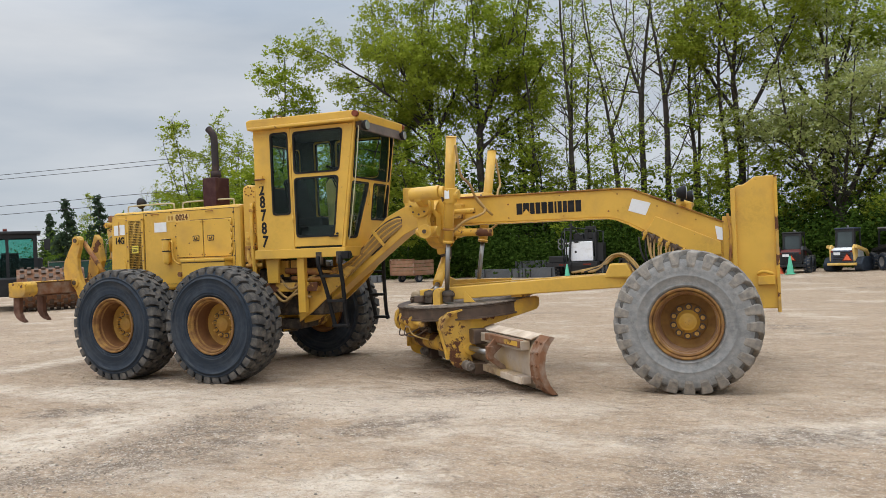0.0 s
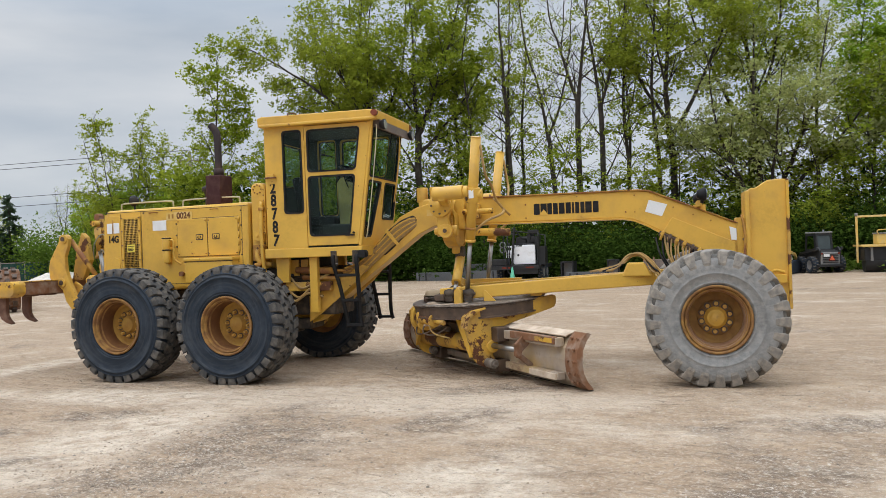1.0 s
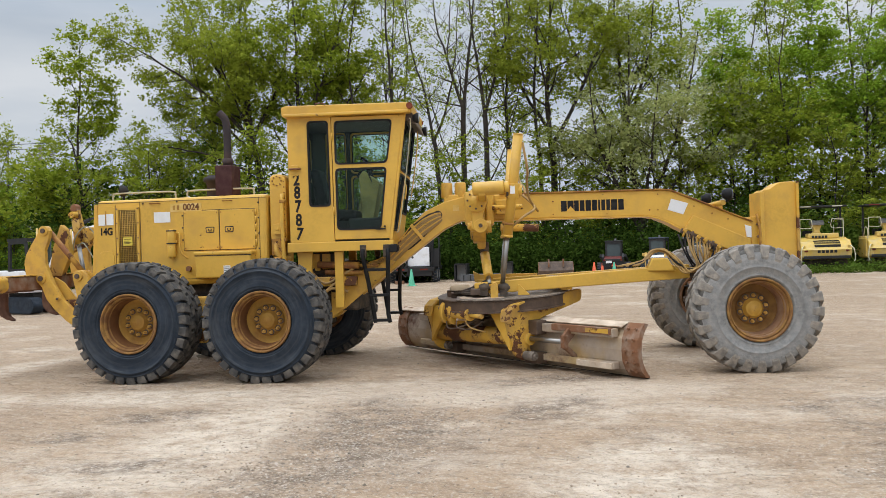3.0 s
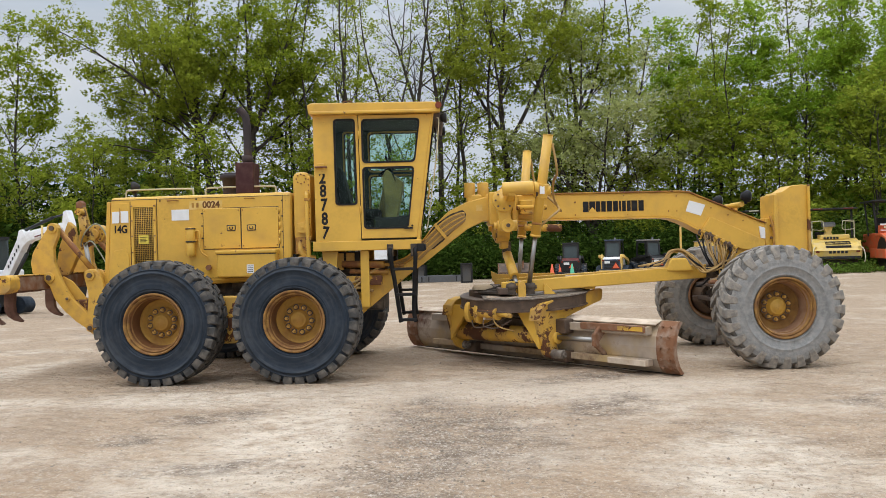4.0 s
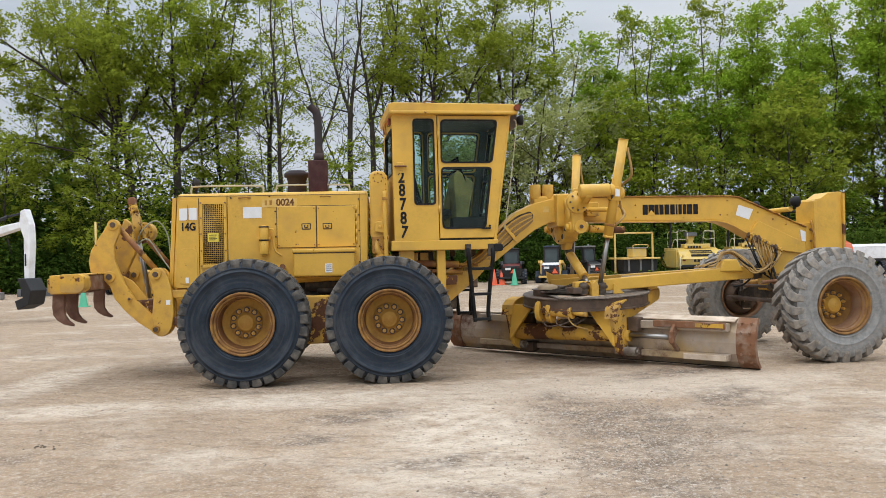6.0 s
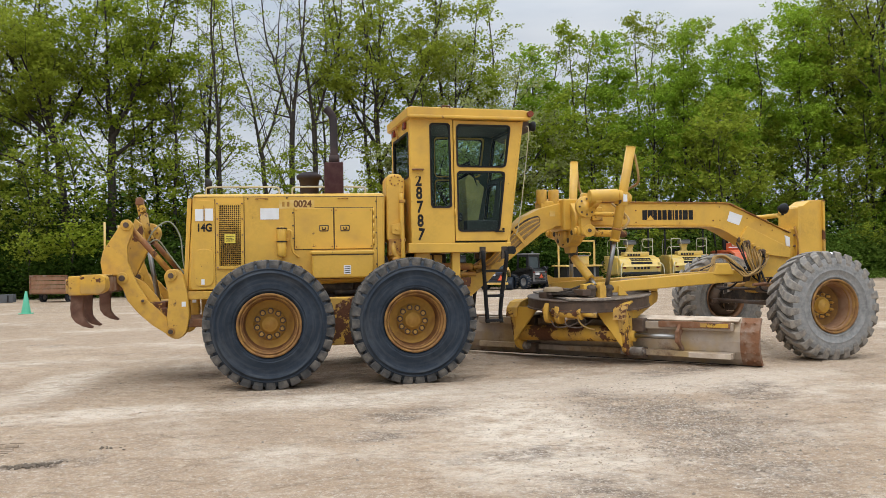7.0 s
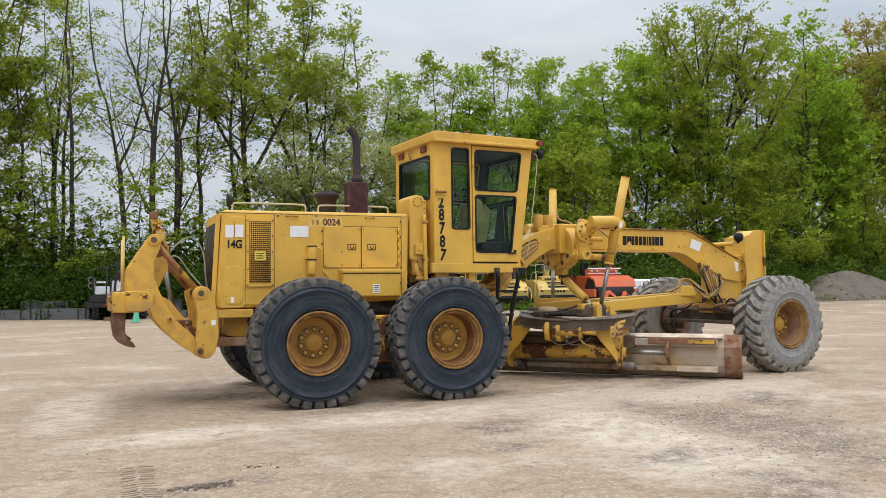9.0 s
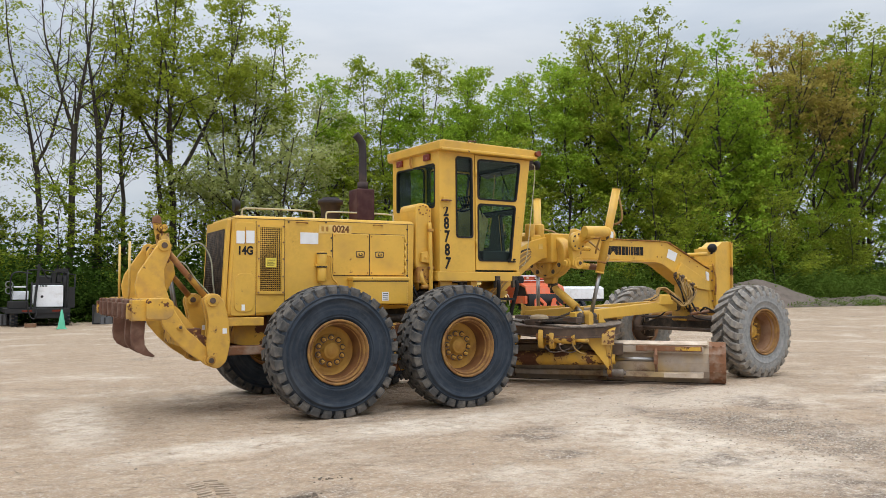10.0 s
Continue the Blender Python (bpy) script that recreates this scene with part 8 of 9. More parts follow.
def skid_steer(at, body, trim, frame_mat, label, tracks=False, tall=1.95, sign=True):
    """Seen from its back: engine door with grille, cab cage, lift arms, wheels or tracks."""
    t = thing("skid_steer", label, "skid steer", "parked skid steers", at @ Matrix.Scale(0.80, 4))
    hull = part("body", Shape().prism([(0.0, 0.35), (0.0, 1.05), (0.35, 1.15), (1.6, 1.0), (1.9, 0.55), (1.9, 0.35)], -0.48, 0.48, axes="yz"), body, t, bevel=0.03)
    door = part("rear_door", Shape().box(-0.50, 0.50, -0.05, 0.0, 0.42, 1.02), trim, t, bevel=0.03)
    for k in range(6):
        part("slat", Shape().box(-0.40, 0.40, -0.075, -0.05, 0.50 + 0.08 * k, 0.54 + 0.08 * k), PAINT_BLACK, door)
    part("bumper", Shape().box(-0.66, 0.66, -0.14, 0.05, 0.30, 0.42), frame_mat, t, bevel=0.02)
    for s in (-1, 1):
        part("tail_light", Shape().box(s * 0.44 - 0.05, s * 0.44 + 0.05, -0.07, -0.04, 0.92, 1.0), LAMP_RED, t)
        part("lift_tower", Shape().prism([(0.0, 0.5), (-0.08, 1.12), (0.12, 1.30), (0.45, 1.2), (0.5, 0.5)], s * 0.52 - 0.05, s * 0.52 + 0.05, axes="yz"), frame_mat, t, bevel=0.02)
        part("lift_arm", Shape().prism([(-0.02, 1.12), (0.0, 1.28), (1.6, 1.02), (2.1, 0.55), (2.0, 0.45), (1.5, 0.88)], s * 0.64 - 0.06, s * 0.64 + 0.06, axes="yz"), frame_mat, t, bevel=0.02)
        for y in (0.42, 1.45):
            if not tracks:
                road_wheel(t, s * 0.70, y, 0.41, 0.41, 0.30, trim)
        if tracks:
            part("track", Shape().prism(rounded([(0.1, 0.02), (1.7, 0.02), (1.95, 0.35), (1.5, 0.68), (0.3, 0.68), (-0.05, 0.35)], 0.2), s * 0.70 - 0.18, s * 0.70 + 0.18, axes="yz"), RUBBER, t, bevel=0.03)
    cage = part("cab_cage", Shape().plate(rounded([(-0.44, 1.05), (-0.42, tall), (0.42, tall), (0.44, 1.05)], 0.08), [rounded([(-0.35, 1.18), (-0.34, tall - 0.14), (0.34, tall - 0.14), (0.35, 1.18)], 0.06)],
                                         lambda a, b: Vector((a, 0.42 + (b - 1.05) * 0.08, b)), (0, 0.08, 0)), PAINT_BLACK, t, bevel=0.01)
    for x in (-0.44, 0.40):
        part("cab_side", Shape().plate([(0.50, 1.0), (0.55, tall), (1.45, tall), (1.55, 1.0)], [rounded([(0.65, 1.2), (0.68, tall - 0.15), (1.30, tall - 0.15), (1.38, 1.2)], 0.06)], lambda a, b: Vector((x, a, b)), (0.04, 0, 0)), PAINT_BLACK, cage)
    part("cab_roof", Shape().box(-0.46, 0.46, 0.45, 1.5, tall - 0.03, tall + 0.05), trim, cage, bevel=0.03)
    part("rear_glass", Shape().plate([(-0.36, 1.17), (-0.35, tall - 0.13), (0.35, tall - 0.13), (0.36, 1.17)], [], lambda a, b: Vector((a, 0.46 + (b - 1.05) * 0.08, b)), (0, 0.01, 0)), DARK_GLASS, cage)
    part("seat", Shape().box(-0.22, 0.22, 0.75, 0.9, 1.05, 1.62).box(-0.22, 0.22, 0.8, 1.2, 0.95, 1.08), SEAT, cage, bevel=0.03)
    part("beacon", Shape().cyl((0.1, 0.7, tall + 0.05), (0.1, 0.7, tall + 0.15), 0.05, seg=12), PAINT_GREY, cage)
    part("notice", Shape().box(-0.36, -0.06, -0.085, -0.076, 0.80, 0.93), WHITE, door)
    if sign:
        triangle_sign(t, 0.06 if not tracks else 0.25, -0.09, 0.72 if not tracks else 0.66, 0.19 if not tracks else 0.24)
    return t


skid_steer(stand(6.55, 25.0, -8), PAINT_RED, PAINT_BLACK, PAINT_BLACK, "dark red and black skid steer beside traffic cones")
skid_steer(stand(8.35, 25.3, -18), PAINT_WHITE, PAINT_BLUE, CREAM, "white and dark blue track loader with an orange triangle", True, 2.05)
skid_steer(stand(10.45, 25.6, 24), PAINT_BLACK, PAINT_GREY, PAINT_BLACK, "black skid steer with a pale hood edge and a red triangle", False, 2.0)


def cone(at, mat, label):
    c = thing("traffic_cone", label, "traffic cone", "cones by the machines", at)
    part("base", Shape().box(-0.18, 0.18, -0.18, 0.18, 0, 0.03), mat, c, bevel=0.01)
    part("body", Shape().lathe([(0.145, 0.02), (0.14, 0.05), (0.03, 0.70), (0.02, 0.71), (0.0005, 0.71)], 20, axis="z"), mat, c)


for x, y in ((5.75, 24.9), (6.12, 25.1)):
    cone(stand(x, y), CONE_ORANGE, "orange plastic traffic cone on the gravel")
for x, y in ((6.55, 24.3), (-1.87, 23.2), (-8.9, 16.6)):
    cone(stand(x, y), CONE_GREEN, "green plastic traffic cone on the gravel")


def yellow_roller(at, label, light_edge):
    """Road roller from its back: sloped tail, name bars, deck with rails and seat, drum."""
    t = thing("road_roller", label, "road roller", "parked rollers", at)
    b = part("tail_body", Shape().prism([(0.0, 0.62), (-0.06, 0.95), (0.15, 1.25), (0.9, 1.45), (2.6, 1.45), (2.6, 0.5), (0.3, 0.5)], -0.98, 0.98, axes="yz"), PAINT_YELLOW, t, bevel=0.04)
    part("tail_slot", Shape().box(-0.45, 0.55, -0.01, 0.2, 1.04, 1.14, pose(0, 0, 0, 0, 0, 0)), PAINT_BLACK, b)
    for k in range(5):
        part("name_bar", Shape().box(-0.35 + 0.16 * k, -0.24 + 0.16 * k, -0.055, -0.03, 0.80, 0.91), PAINT_BLACK, b)
        part("name_bar", Shape().box(-0.42 + 0.13 * k, -0.33 + 0.13 * k, 0.62, 0.66, 1.42, 1.52), PAINT_BLACK, b)
    part("tail_lip", Shape().prism([(-0.10, 0.92), (-0.02, 1.02), (0.10, 1.04), (0.02, 0.94)], -0.96, 0.96, axes="yz"), PAINT_YELLOW, b, bevel=0.01)
    for x in (-0.80, 0.80):
        part("tail_lamp", Shape().box(x - 0.07, x + 0.07, -0.07, -0.03, 0.84, 0.92), LAMP_RED, b, bevel=0.008)
        part("corner_post", Shape().box(x * 1.08 - 0.05, x * 1.08 + 0.05, -0.05, 0.10, 0.62, 1.12), PAINT_YELLOW, b, bevel=0.015)
    for k in range(4):
        part("grille_slat", Shape().box(-0.45, 0.55, 0.08 + 0.07 * k, 0.12 + 0.07 * k, 1.20 + 0.03 * k, 1.23 + 0.03 * k), PAINT_BLACK, b)
    part("hand_rail", Shape().tube([(-0.95, 0.4, 1.3), (-0.97, 0.35, 1.75), (-0.97, 0.9, 1.80), (-0.95, 1.4, 1.4)], 0.018, 6), PALE_RAIL, t)
    part("step_plate", Shape().box(-1.02, -0.86, 0.1, 0.5, 0.40, 0.44), PAINT_GREY, t)
    part("tail_bumper", Shape().box(-0.9, 0.9, -0.12, 0.1, 0.55, 0.68), PAINT_BLACK, t, bevel=0.02)
    part("hood_rise", Shape().box(-0.55, 0.65, 0.65, 1.3, 1.40, 1.62), PAINT_YELLOW, t, bevel=0.04)
    part("console", Shape().prism([(-0.38, 1.5), (-0.20, 1.72), (-0.30, 2.0), (0.12, 2.0), (0.02, 1.72), (0.16, 1.5)], 1.2, 1.5), PAINT_YELLOW, t, bevel=0.03)
    part("console_cover", Shape().prism([(1.08, 1.97), (1.08, 2.08), (1.2, 2.18), (1.52, 2.18), (1.52, 1.97)], -0.34, 0.18, axes="yz"), PAINT_GREY, t, "grey console cover", bevel=0.02)
    part("seat", Shape().box(-0.55, -0.15, 1.5, 1.9, 1.5, 1.75), SEAT, t, bevel=0.04)
    for s in (-1, 1):
        part("deck_rail", Shape().tube([(s * 0.85, 0.75, 1.4), (s * 0.85, 0.75, 2.15), (s * 0.80, 0.75, 2.22), (s * 0.45, 0.75, 2.22), (s * 0.40, 0.75, 2.2)], 0.017).tube([(s * 0.85, 0.75, 1.85), (s * 0.40, 0.75, 1.85), (s * 0.40, 0.75, 2.2)], 0.014).tube([(s * 0.85, 0.75, 2.15), (s * 0.85, 1.6, 2.2), (s * 0.85, 2.3, 2.15), (s * 0.85, 2.3, 1.4)], 0.017), PALE_RAIL, t)
        part("step_rail", Shape().tube([(s * 0.9, -0.05, 1.1), (s * 1.0, -0.2, 0.95), (s * 1.04, -0.25, 0.6), (s * 1.0, -0.2, 0.42)], 0.02), PALE_RAIL, t)
        part("wheel_arch", Shape().box(s * 0.98 - 0.06, s * 0.98 + 0.06, 0.4, 2.2, 0.55, 1.35), PAINT_YELLOW, t, bevel=0.03)
    # Dark colour on this drum stands for the shade beneath the body.
    part("rear_drum", Shape().cyl((-0.85, 0.75, 0.52), (0.85, 0.75, 0.52), 0.52, seg=36), DARK, t)
    part("front_drum", Shape().cyl((-0.85, 3.2, 0.6), (0.85, 3.2, 0.6), 0.6, seg=36), PAINT_GREY, t)
    part("drum_frame", Shape().box(-1.0, -0.9, 2.4, 3.8, 0.6, 0.9).box(0.9, 1.0, 2.4, 3.8, 0.6, 0.9).box(-1.0, 1.0, 2.5, 2.7, 0.7, 1.1), PAINT_YELLOW, t, bevel=0.02)
    for s in (-1, 1):
        part("canopy_post", Shape().box(s * 0.94 - 0.035, s * 0.94 + 0.035, 1.5, 1.58, 1.4, 2.74), PAINT_BLACK, t)
        part("canopy_lamp", Shape().box(s * 0.62 - 0.2, s * 0.62 + 0.2, 0.66, 0.70, 2.735, 2.775), PALE_RAIL if light_edge else LAMP_RED, t)
    part("canopy", Shape().box(-1.0, 1.0, 0.7, 2.4, 2.72, 2.79), PAINT_BLACK, t, "thin dark canopy", bevel=0.015)
    return t


yellow_roller(stand(15.25, 25.2, -4), "bright yellow road roller with pale rails, parked in weeds", True)
yellow_roller(stand(18.0, 25.4, -10), "faded yellow road roller with a dark canopy", False)

# low yellow machine with an open frame
fm = thing("frame_roller", "small yellow machine with an open cream roll frame", "roller", at=stand(12.44, 25.0, 4))
part("deck", Shape().box(-0.88, 0.88, 0, 1.9, 0.98, 1.06), CREAM, fm, bevel=0.02)
part("underframe", Shape().box(-0.80, 0.80, 0.2, 1.8, 0.45, 0.98), PAINT_BLACK, fm, bevel=0.03)
for x in (-0.55, 0.0, 0.55):
    part("underframe_rib", Shape().box(x - 0.04, x + 0.04, 0.14, 0.2, 0.45, 0.98), PAINT_GREY, fm)
part("engine_box", Shape().box(-0.32, 0.36, 0.3, 1.0, 1.06, 1.48), PAINT_YELLOW, fm, bevel=0.05)
part("engine_lid", Shape().box(-0.34, 0.38, 0.27, 1.03, 1.46, 1.52), PAINT_GREY, fm, bevel=0.02)
part("drum", Shape().cyl((-0.75, 0.6, 0.40), (0.75, 0.6, 0.40), 0.40, seg=30), PAINT_BLACK, fm)
part("roll_frame", Shape().box(-0.94, -0.86, 0.9, 0.98, 0.35, 2.22).box(0.86, 0.94, 0.9, 0.98, 0.35, 2.22).box(-0.94, 0.94, 0.9, 0.98, 2.14, 2.22), CREAM, fm, "cream square-tube roll frame", bevel=0.015)
part("frame_cap", Shape().cyl((-0.9, 0.94, 2.2), (-0.9, 0.94, 2.32), 0.06, seg=12), PAINT_GREY, fm)
part("hand_rail", Shape().tube([(-0.3, 0.2, 1.48), (-0.3, 0.18, 1.62), (0.34, 0.18, 1.62), (0.34, 0.2, 1.48)], 0.02), CREAM, fm)

# orange soil compactor with a canopy
oc = thing("soil_compactor", "orange soil compactor with a black canopy and steel drum", "compactor", at=stand(20.7, 25.0, -6))
part("rear_body", Shape().prism([(0.6, 0.7), (0.5, 1.35), (0.8, 1.65), (2.8, 1.6), (3.0, 0.8)], -0.85, 0.85, axes="yz"), PAINT_ORANGE, oc, bevel=0.05)
part("drum", Shape().cyl((-1.0, -0.2, 0.75), (1.0, -0.2, 0.75), 0.75, seg=40), PAINT_BLACK, oc)
part("drum_shield", Shape().prism([(-0.9, 1.05), (-0.7, 1.45), (-0.1, 1.62), (0.6, 1.6), (0.6, 1.5), (-0.1, 1.5), (-0.65, 1.35), (-0.8, 1.02)], -1.08, 1.15, axes="yz"), PAINT_ORANGE, oc, bevel=0.02)
for x in (-1.12, 1.12):
    part("drum_frame", Shape().box(x - 0.065, x + 0.065, -0.9, 0.9, 0.55, 0.95), PAINT_ORANGE, oc, bevel=0.02)
part("dash", Shape().box(-0.9, 0.8, 0.3, 0.7, 1.6, 1.95), PAINT_ORANGE, oc, bevel=0.04)
part("dash_rail", Shape().box(-0.95, 0.9, 0.2, 0.28, 1.95, 2.02).box(-0.95, 0.9, 0.2, 0.28, 1.72, 1.76), PAINT_WHITE, oc)
for x, lean in ((-0.88, -0.14), (0.72, 0.12)):
    part("canopy_post", Shape().prism([(x - 0.04, 1.5), (x + lean - 0.04, 3.0), (x + lean + 0.04, 3.0), (x + 0.04, 1.5)], 0.8, 0.88), PAINT_BLACK, oc)
    part("canopy_post", Shape().prism([(x - 0.03, 1.5), (x + lean - 0.03, 3.0), (x + lean + 0.03, 3.0), (x + 0.03, 1.5)], 1.9, 1.96), PAINT_BLACK, oc)
part("canopy", Shape().box(-1.15, 1.0, 0.3, 2.2, 2.98, 3.05), PAINT_BLACK, oc, "dark sheet canopy", bevel=0.02)
part("steering_column", Shape().cyl((-0.2, 0.75, 1.85), (-0.2, 1.0, 2.3), 0.03, seg=10).cyl((-0.2, 0.98, 2.28), (-0.2, 1.01, 2.33), 0.18, seg=20), PAINT_BLACK, oc)
triangle_sign(oc, 0.30, 0.26, 1.98, 0.36)
for x in (-0.75, -0.45, 0.05, 0.62):
    part("work_lamp", Shape().box(x - 0.06, x + 0.06, 0.16, 0.24, 1.82, 1.90), PALE_RAIL, oc, bevel=0.01)
part("operator_seat", Shape().box(-0.6, -0.15, 1.4, 1.8, 1.6, 1.75).box(-0.6, -0.15, 1.75, 1.88, 1.7, 2.3), SEAT, oc, bevel=0.03)
for x, turn, sz in ((-0.55, 24, 1.0), (0.45, 38, 0.95)):
    pl = thing("steel_plate", "orange steel attachment plate leaning on the compactor", "plate", "orange plates", stand(20.7 + x, 23.9) @ pose(0, 0, 0.42, -18, turn, 0))
    part("plate_body", Shape().plate(rounded([(-0.32, -0.5), (-0.42, 0.25), (-0.15, 0.5), (0.35, 0.35), (0.32, -0.5)], 0.08), [rounded([(-0.15, 0.1), (-0.15, 0.3), (0.18, 0.25), (0.18, 0.08)], 0.03)], lambda a, b: Vector((a * sz, 0, b * sz)), (0, 0.06, 0)), PAINT_ORANGE, pl)
    part("pale_patch", Shape().box(-0.1, 0.18, -0.012, 0.0, -0.3, 0.0), PAINT_WHITE, pl)
tr = thing("flat_trailer", "white-sided utility trailer with a dark underside", "trailer", at=stand(23.4, 25.2, -3))
part("bed", Shape().box(-1.6, 1.8, 0, 1.8, 0.62, 0.75), PAINT_BLACK, tr, bevel=0.02)
part("side_board", Shape().box(-1.6, 1.8, -0.03, 0.03, 0.75, 1.30), PAINT_WHITE, tr, bevel=0.015)
part("top_cover", Shape().prism([(-0.05, 1.30), (0.2, 1.42), (1.6, 1.42), (1.85, 1.30)], -1.62, 1.82, axes="yz"), PAINT_WHITE, tr, bevel=0.02)
for x in (-0.4, 0.4):
    road_wheel(tr, x, 0.1, 0.32, 0.32, 0.2, PAINT_GREY)

# white generator unit with a black mast on a wheeled bed
gn = thing("drill_trailer", "white power unit with black mast and hoses on a black trailer", "trailer", at=stand(-2.37, 26.25, 2) @ Matrix.Scale(0.9, 4))
part("bed", Shape().box(-1.5, 1.15, 0, 3.4, 0.62, 0.80), PAINT_BLACK, gn, bevel=0.02)
part("bumper", Shape().box(-1.45, 1.1, -0.12, 0.0, 0.58, 0.78), PAINT_BLACK, gn)
wb = part("power_unit", Shape().prism([(-0.40, 1.02), (-0.34, 1.81), (0.86, 1.81), (0.86, 0.84), (-0.2, 0.84)], 0.1, 1.1), PAINT_WHITE, gn, "white sheet-metal power unit", bevel=0.03)
part("vent_hole", Shape().cyl((0.0, 0.095, 1.30), (0.0, 0.11, 1.30), 0.06, seg=14), PAINT_BLACK, wb)
part("side_vent", Shape().box(0.86, 0.88, 0.2, 1.0, 1.05, 1.65), PAINT_BLACK, wb)
for k in range(5):
    part("number_bar", Shape().box(-0.08 + 0.06 * k, -0.04 + 0.06 * k, 0.09, 0.1, 1.74, 1.81), PAINT_BLACK, wb)
part("tank", Shape().cyl((-0.1, 0.7, 2.05), (0.8, 0.7, 2.05), 0.2, seg=22).box(-0.2, 1.0, 0.4, 1.0, 1.84, 1.92), PAINT_BLACK, gn)
mast = part("mast", Shape().box(-0.43, -0.33, -0.05, 0.05, 0.6, 2.7, pose(0, 0, 0, 0, 5, 0)), PAINT_BLACK, gn, "black drilling mast", bevel=0.015)
part("mast_hose", Shape().tube([(-0.3, 0.0, 2.65), (-0.05, 0.0, 2.55), (0.15, 0.1, 2.2), (0.3, 0.3, 2.1)], 0.03), PAINT_BLACK, gn)
part("mast_hose", Shape().tube([(-0.55, -0.1, 0.9), (-0.62, -0.2, 1.1), (-0.5, -0.15, 0.5), (-0.3, -0.2, 0.35), (-0.2, -0.15, 0.8)], 0.03), PAINT_BLACK, gn)
part("engine_top", Shape().box(0.92, 1.35, 0.2, 0.9, 0.8, 1.72).cyl((0.95, 0.3, 1.6), (0.95, 0.3, 2.2), 0.13).box(0.62, 1.02, 0.3, 0.9, 1.95, 2.25).cyl((0.7, 0.5, 2.25), (0.7, 0.5, 2.45), 0.07).box(0.5, 1.05, 0.2, 0.26, 2.4, 2.55).cyl((1.0, 0.4, 1.2), (1.0, 0.4, 2.4), 0.05), PAINT_BLACK, gn, bevel=0.01)
part("black_hood", Shape().box(-0.34, 0.84, 0.25, 1.05, 1.815, 1.90).box(-0.15, 0.35, 0.35, 0.95, 1.90, 2.20).box(0.40, 0.60, 0.4, 0.8, 1.9, 2.38), PAINT_BLACK, gn, bevel=0.02)
part("tool_chest", Shape().box(-1.35, -0.55, -0.02, 0.6, 0.80, 1.12), PAINT_BLACK, gn, bevel=0.02)
part("under_box", Shape().box(-0.3, 1.0, -0.06, 1.4, 0.34, 0.62), PAINT_BLACK, gn, bevel=0.02)
for lx, lz0, lz1 in ((-0.62, 0.8, 2.5), (1.32, 0.8, 2.3), (0.86, 1.8, 2.6)):
    part("frame_bar", Shape().cyl((lx, 0.3, lz0), (lx + 0.04, 0.3, lz1), 0.03, seg=8), PAINT_BLACK, gn)
part("cross_frame", Shape().tube([(-0.62, 0.3, 2.45), (-0.1, 0.3, 2.5), (0.5, 0.3, 2.42), (1.32, 0.3, 2.28)], 0.028, 6), PAINT_BLACK, gn)
part("winch_box", Shape().box(-1.05, -0.4, 1.9, 2.5, 1.15, 1.55).box(-1.0, -0.5, 1.85, 2.3, 1.7, 1.78), PAINT_WHITE, gn, "pale winch housing", bevel=0.03)
for z in (1.58, 1.85):
    part("hose_reel", Shape().lathe([(0.12, -0.05), (0.17, -0.05), (0.17, 0.05), (0.12, 0.05)], 22, axis="y", closed=True, m=pose(-1.2, 1.85, z)), PAINT_GREY, gn)
for bar_line in ([(-1.1, 1.8, 0.8), (-1.1, 1.8, 2.3), (-0.3, 1.8, 2.35)], [(1.0, 0.1, 0.8), (1.05, 0.1, 2.45)], [(-0.45, -0.05, 0.7), (-0.42, -0.05, 1.95)]):
    part("frame_bar", Shape().tube(bar_line, 0.035), PAINT_BLACK, gn)
for s in (-1, 1):
    part("tail_light", Shape().box(s * 0.6 - 0.2, s * 0.6 + 0.2, -0.13, -0.11, 0.64, 0.72), LAMP_RED, gn)
    for y in (0.7, 1.6):
        road_wheel(gn, s * 1.05, y, 0.42, 0.42, 0.26, PAINT_GREY)
part("wood_block", Shape().box(-0.75, -0.3, -1.1, -0.8, 0.0, 0.16), OLD_WOOD, gn)

# board-sided cart, loader bucket, steel crates and ramps along the wood
cart = thing("board_cart", "low cart with weathered red-brown board sides", "cart", at=stand(-10.7, 25.4, -20))
for k in range(4):
    part("board", Shape().box(-0.8, 0.8, -0.02, 0.02, 0.40 + 0.17 * k, 0.55 + 0.17 * k), OLD_WOOD, cart, bevel=0.006)
    part("board", Shape().box(0.80, 0.84, 0.0, 1.3, 0.40 + 0.17 * k, 0.55 + 0.17 * k), OLD_WOOD, cart, bevel=0.006)
part("bed", Shape().box(-0.8, 0.8, 0.02, 1.3, 0.34, 0.42), OLD_WOOD, cart)
part("top_rail", Shape().box(-0.85, 0.86, -0.05, 0.03, 1.07, 1.13).box(-0.85, -0.79, -0.05, 0.0, 0.35, 1.1).box(0.80, 0.86, -0.05, 0.0, 0.35, 1.1), RUST, cart)
for s in (-1, 1):
    road_wheel(cart, s * 0.6, 0.5, 0.2, 0.2, 0.14, PAINT_GREY)
bk = thing("loader_bucket", "rusty dark loader bucket lying on the gravel", "bucket", at=stand(4.15, 23.6, 3))
part("shell", Shape().prism([(0.0, 0.05), (-0.08, 0.45), (0.1, 0.78), (0.5, 0.82), (0.55, 0.75), (0.2, 0.70), (0.05, 0.42), (0.12, 0.1), (0.9, 0.05), (0.9, 0.0), (0.05, 0.0)], -0.7, 0.7, axes="yz"), DARK_RUST, bk, bevel=0.01)
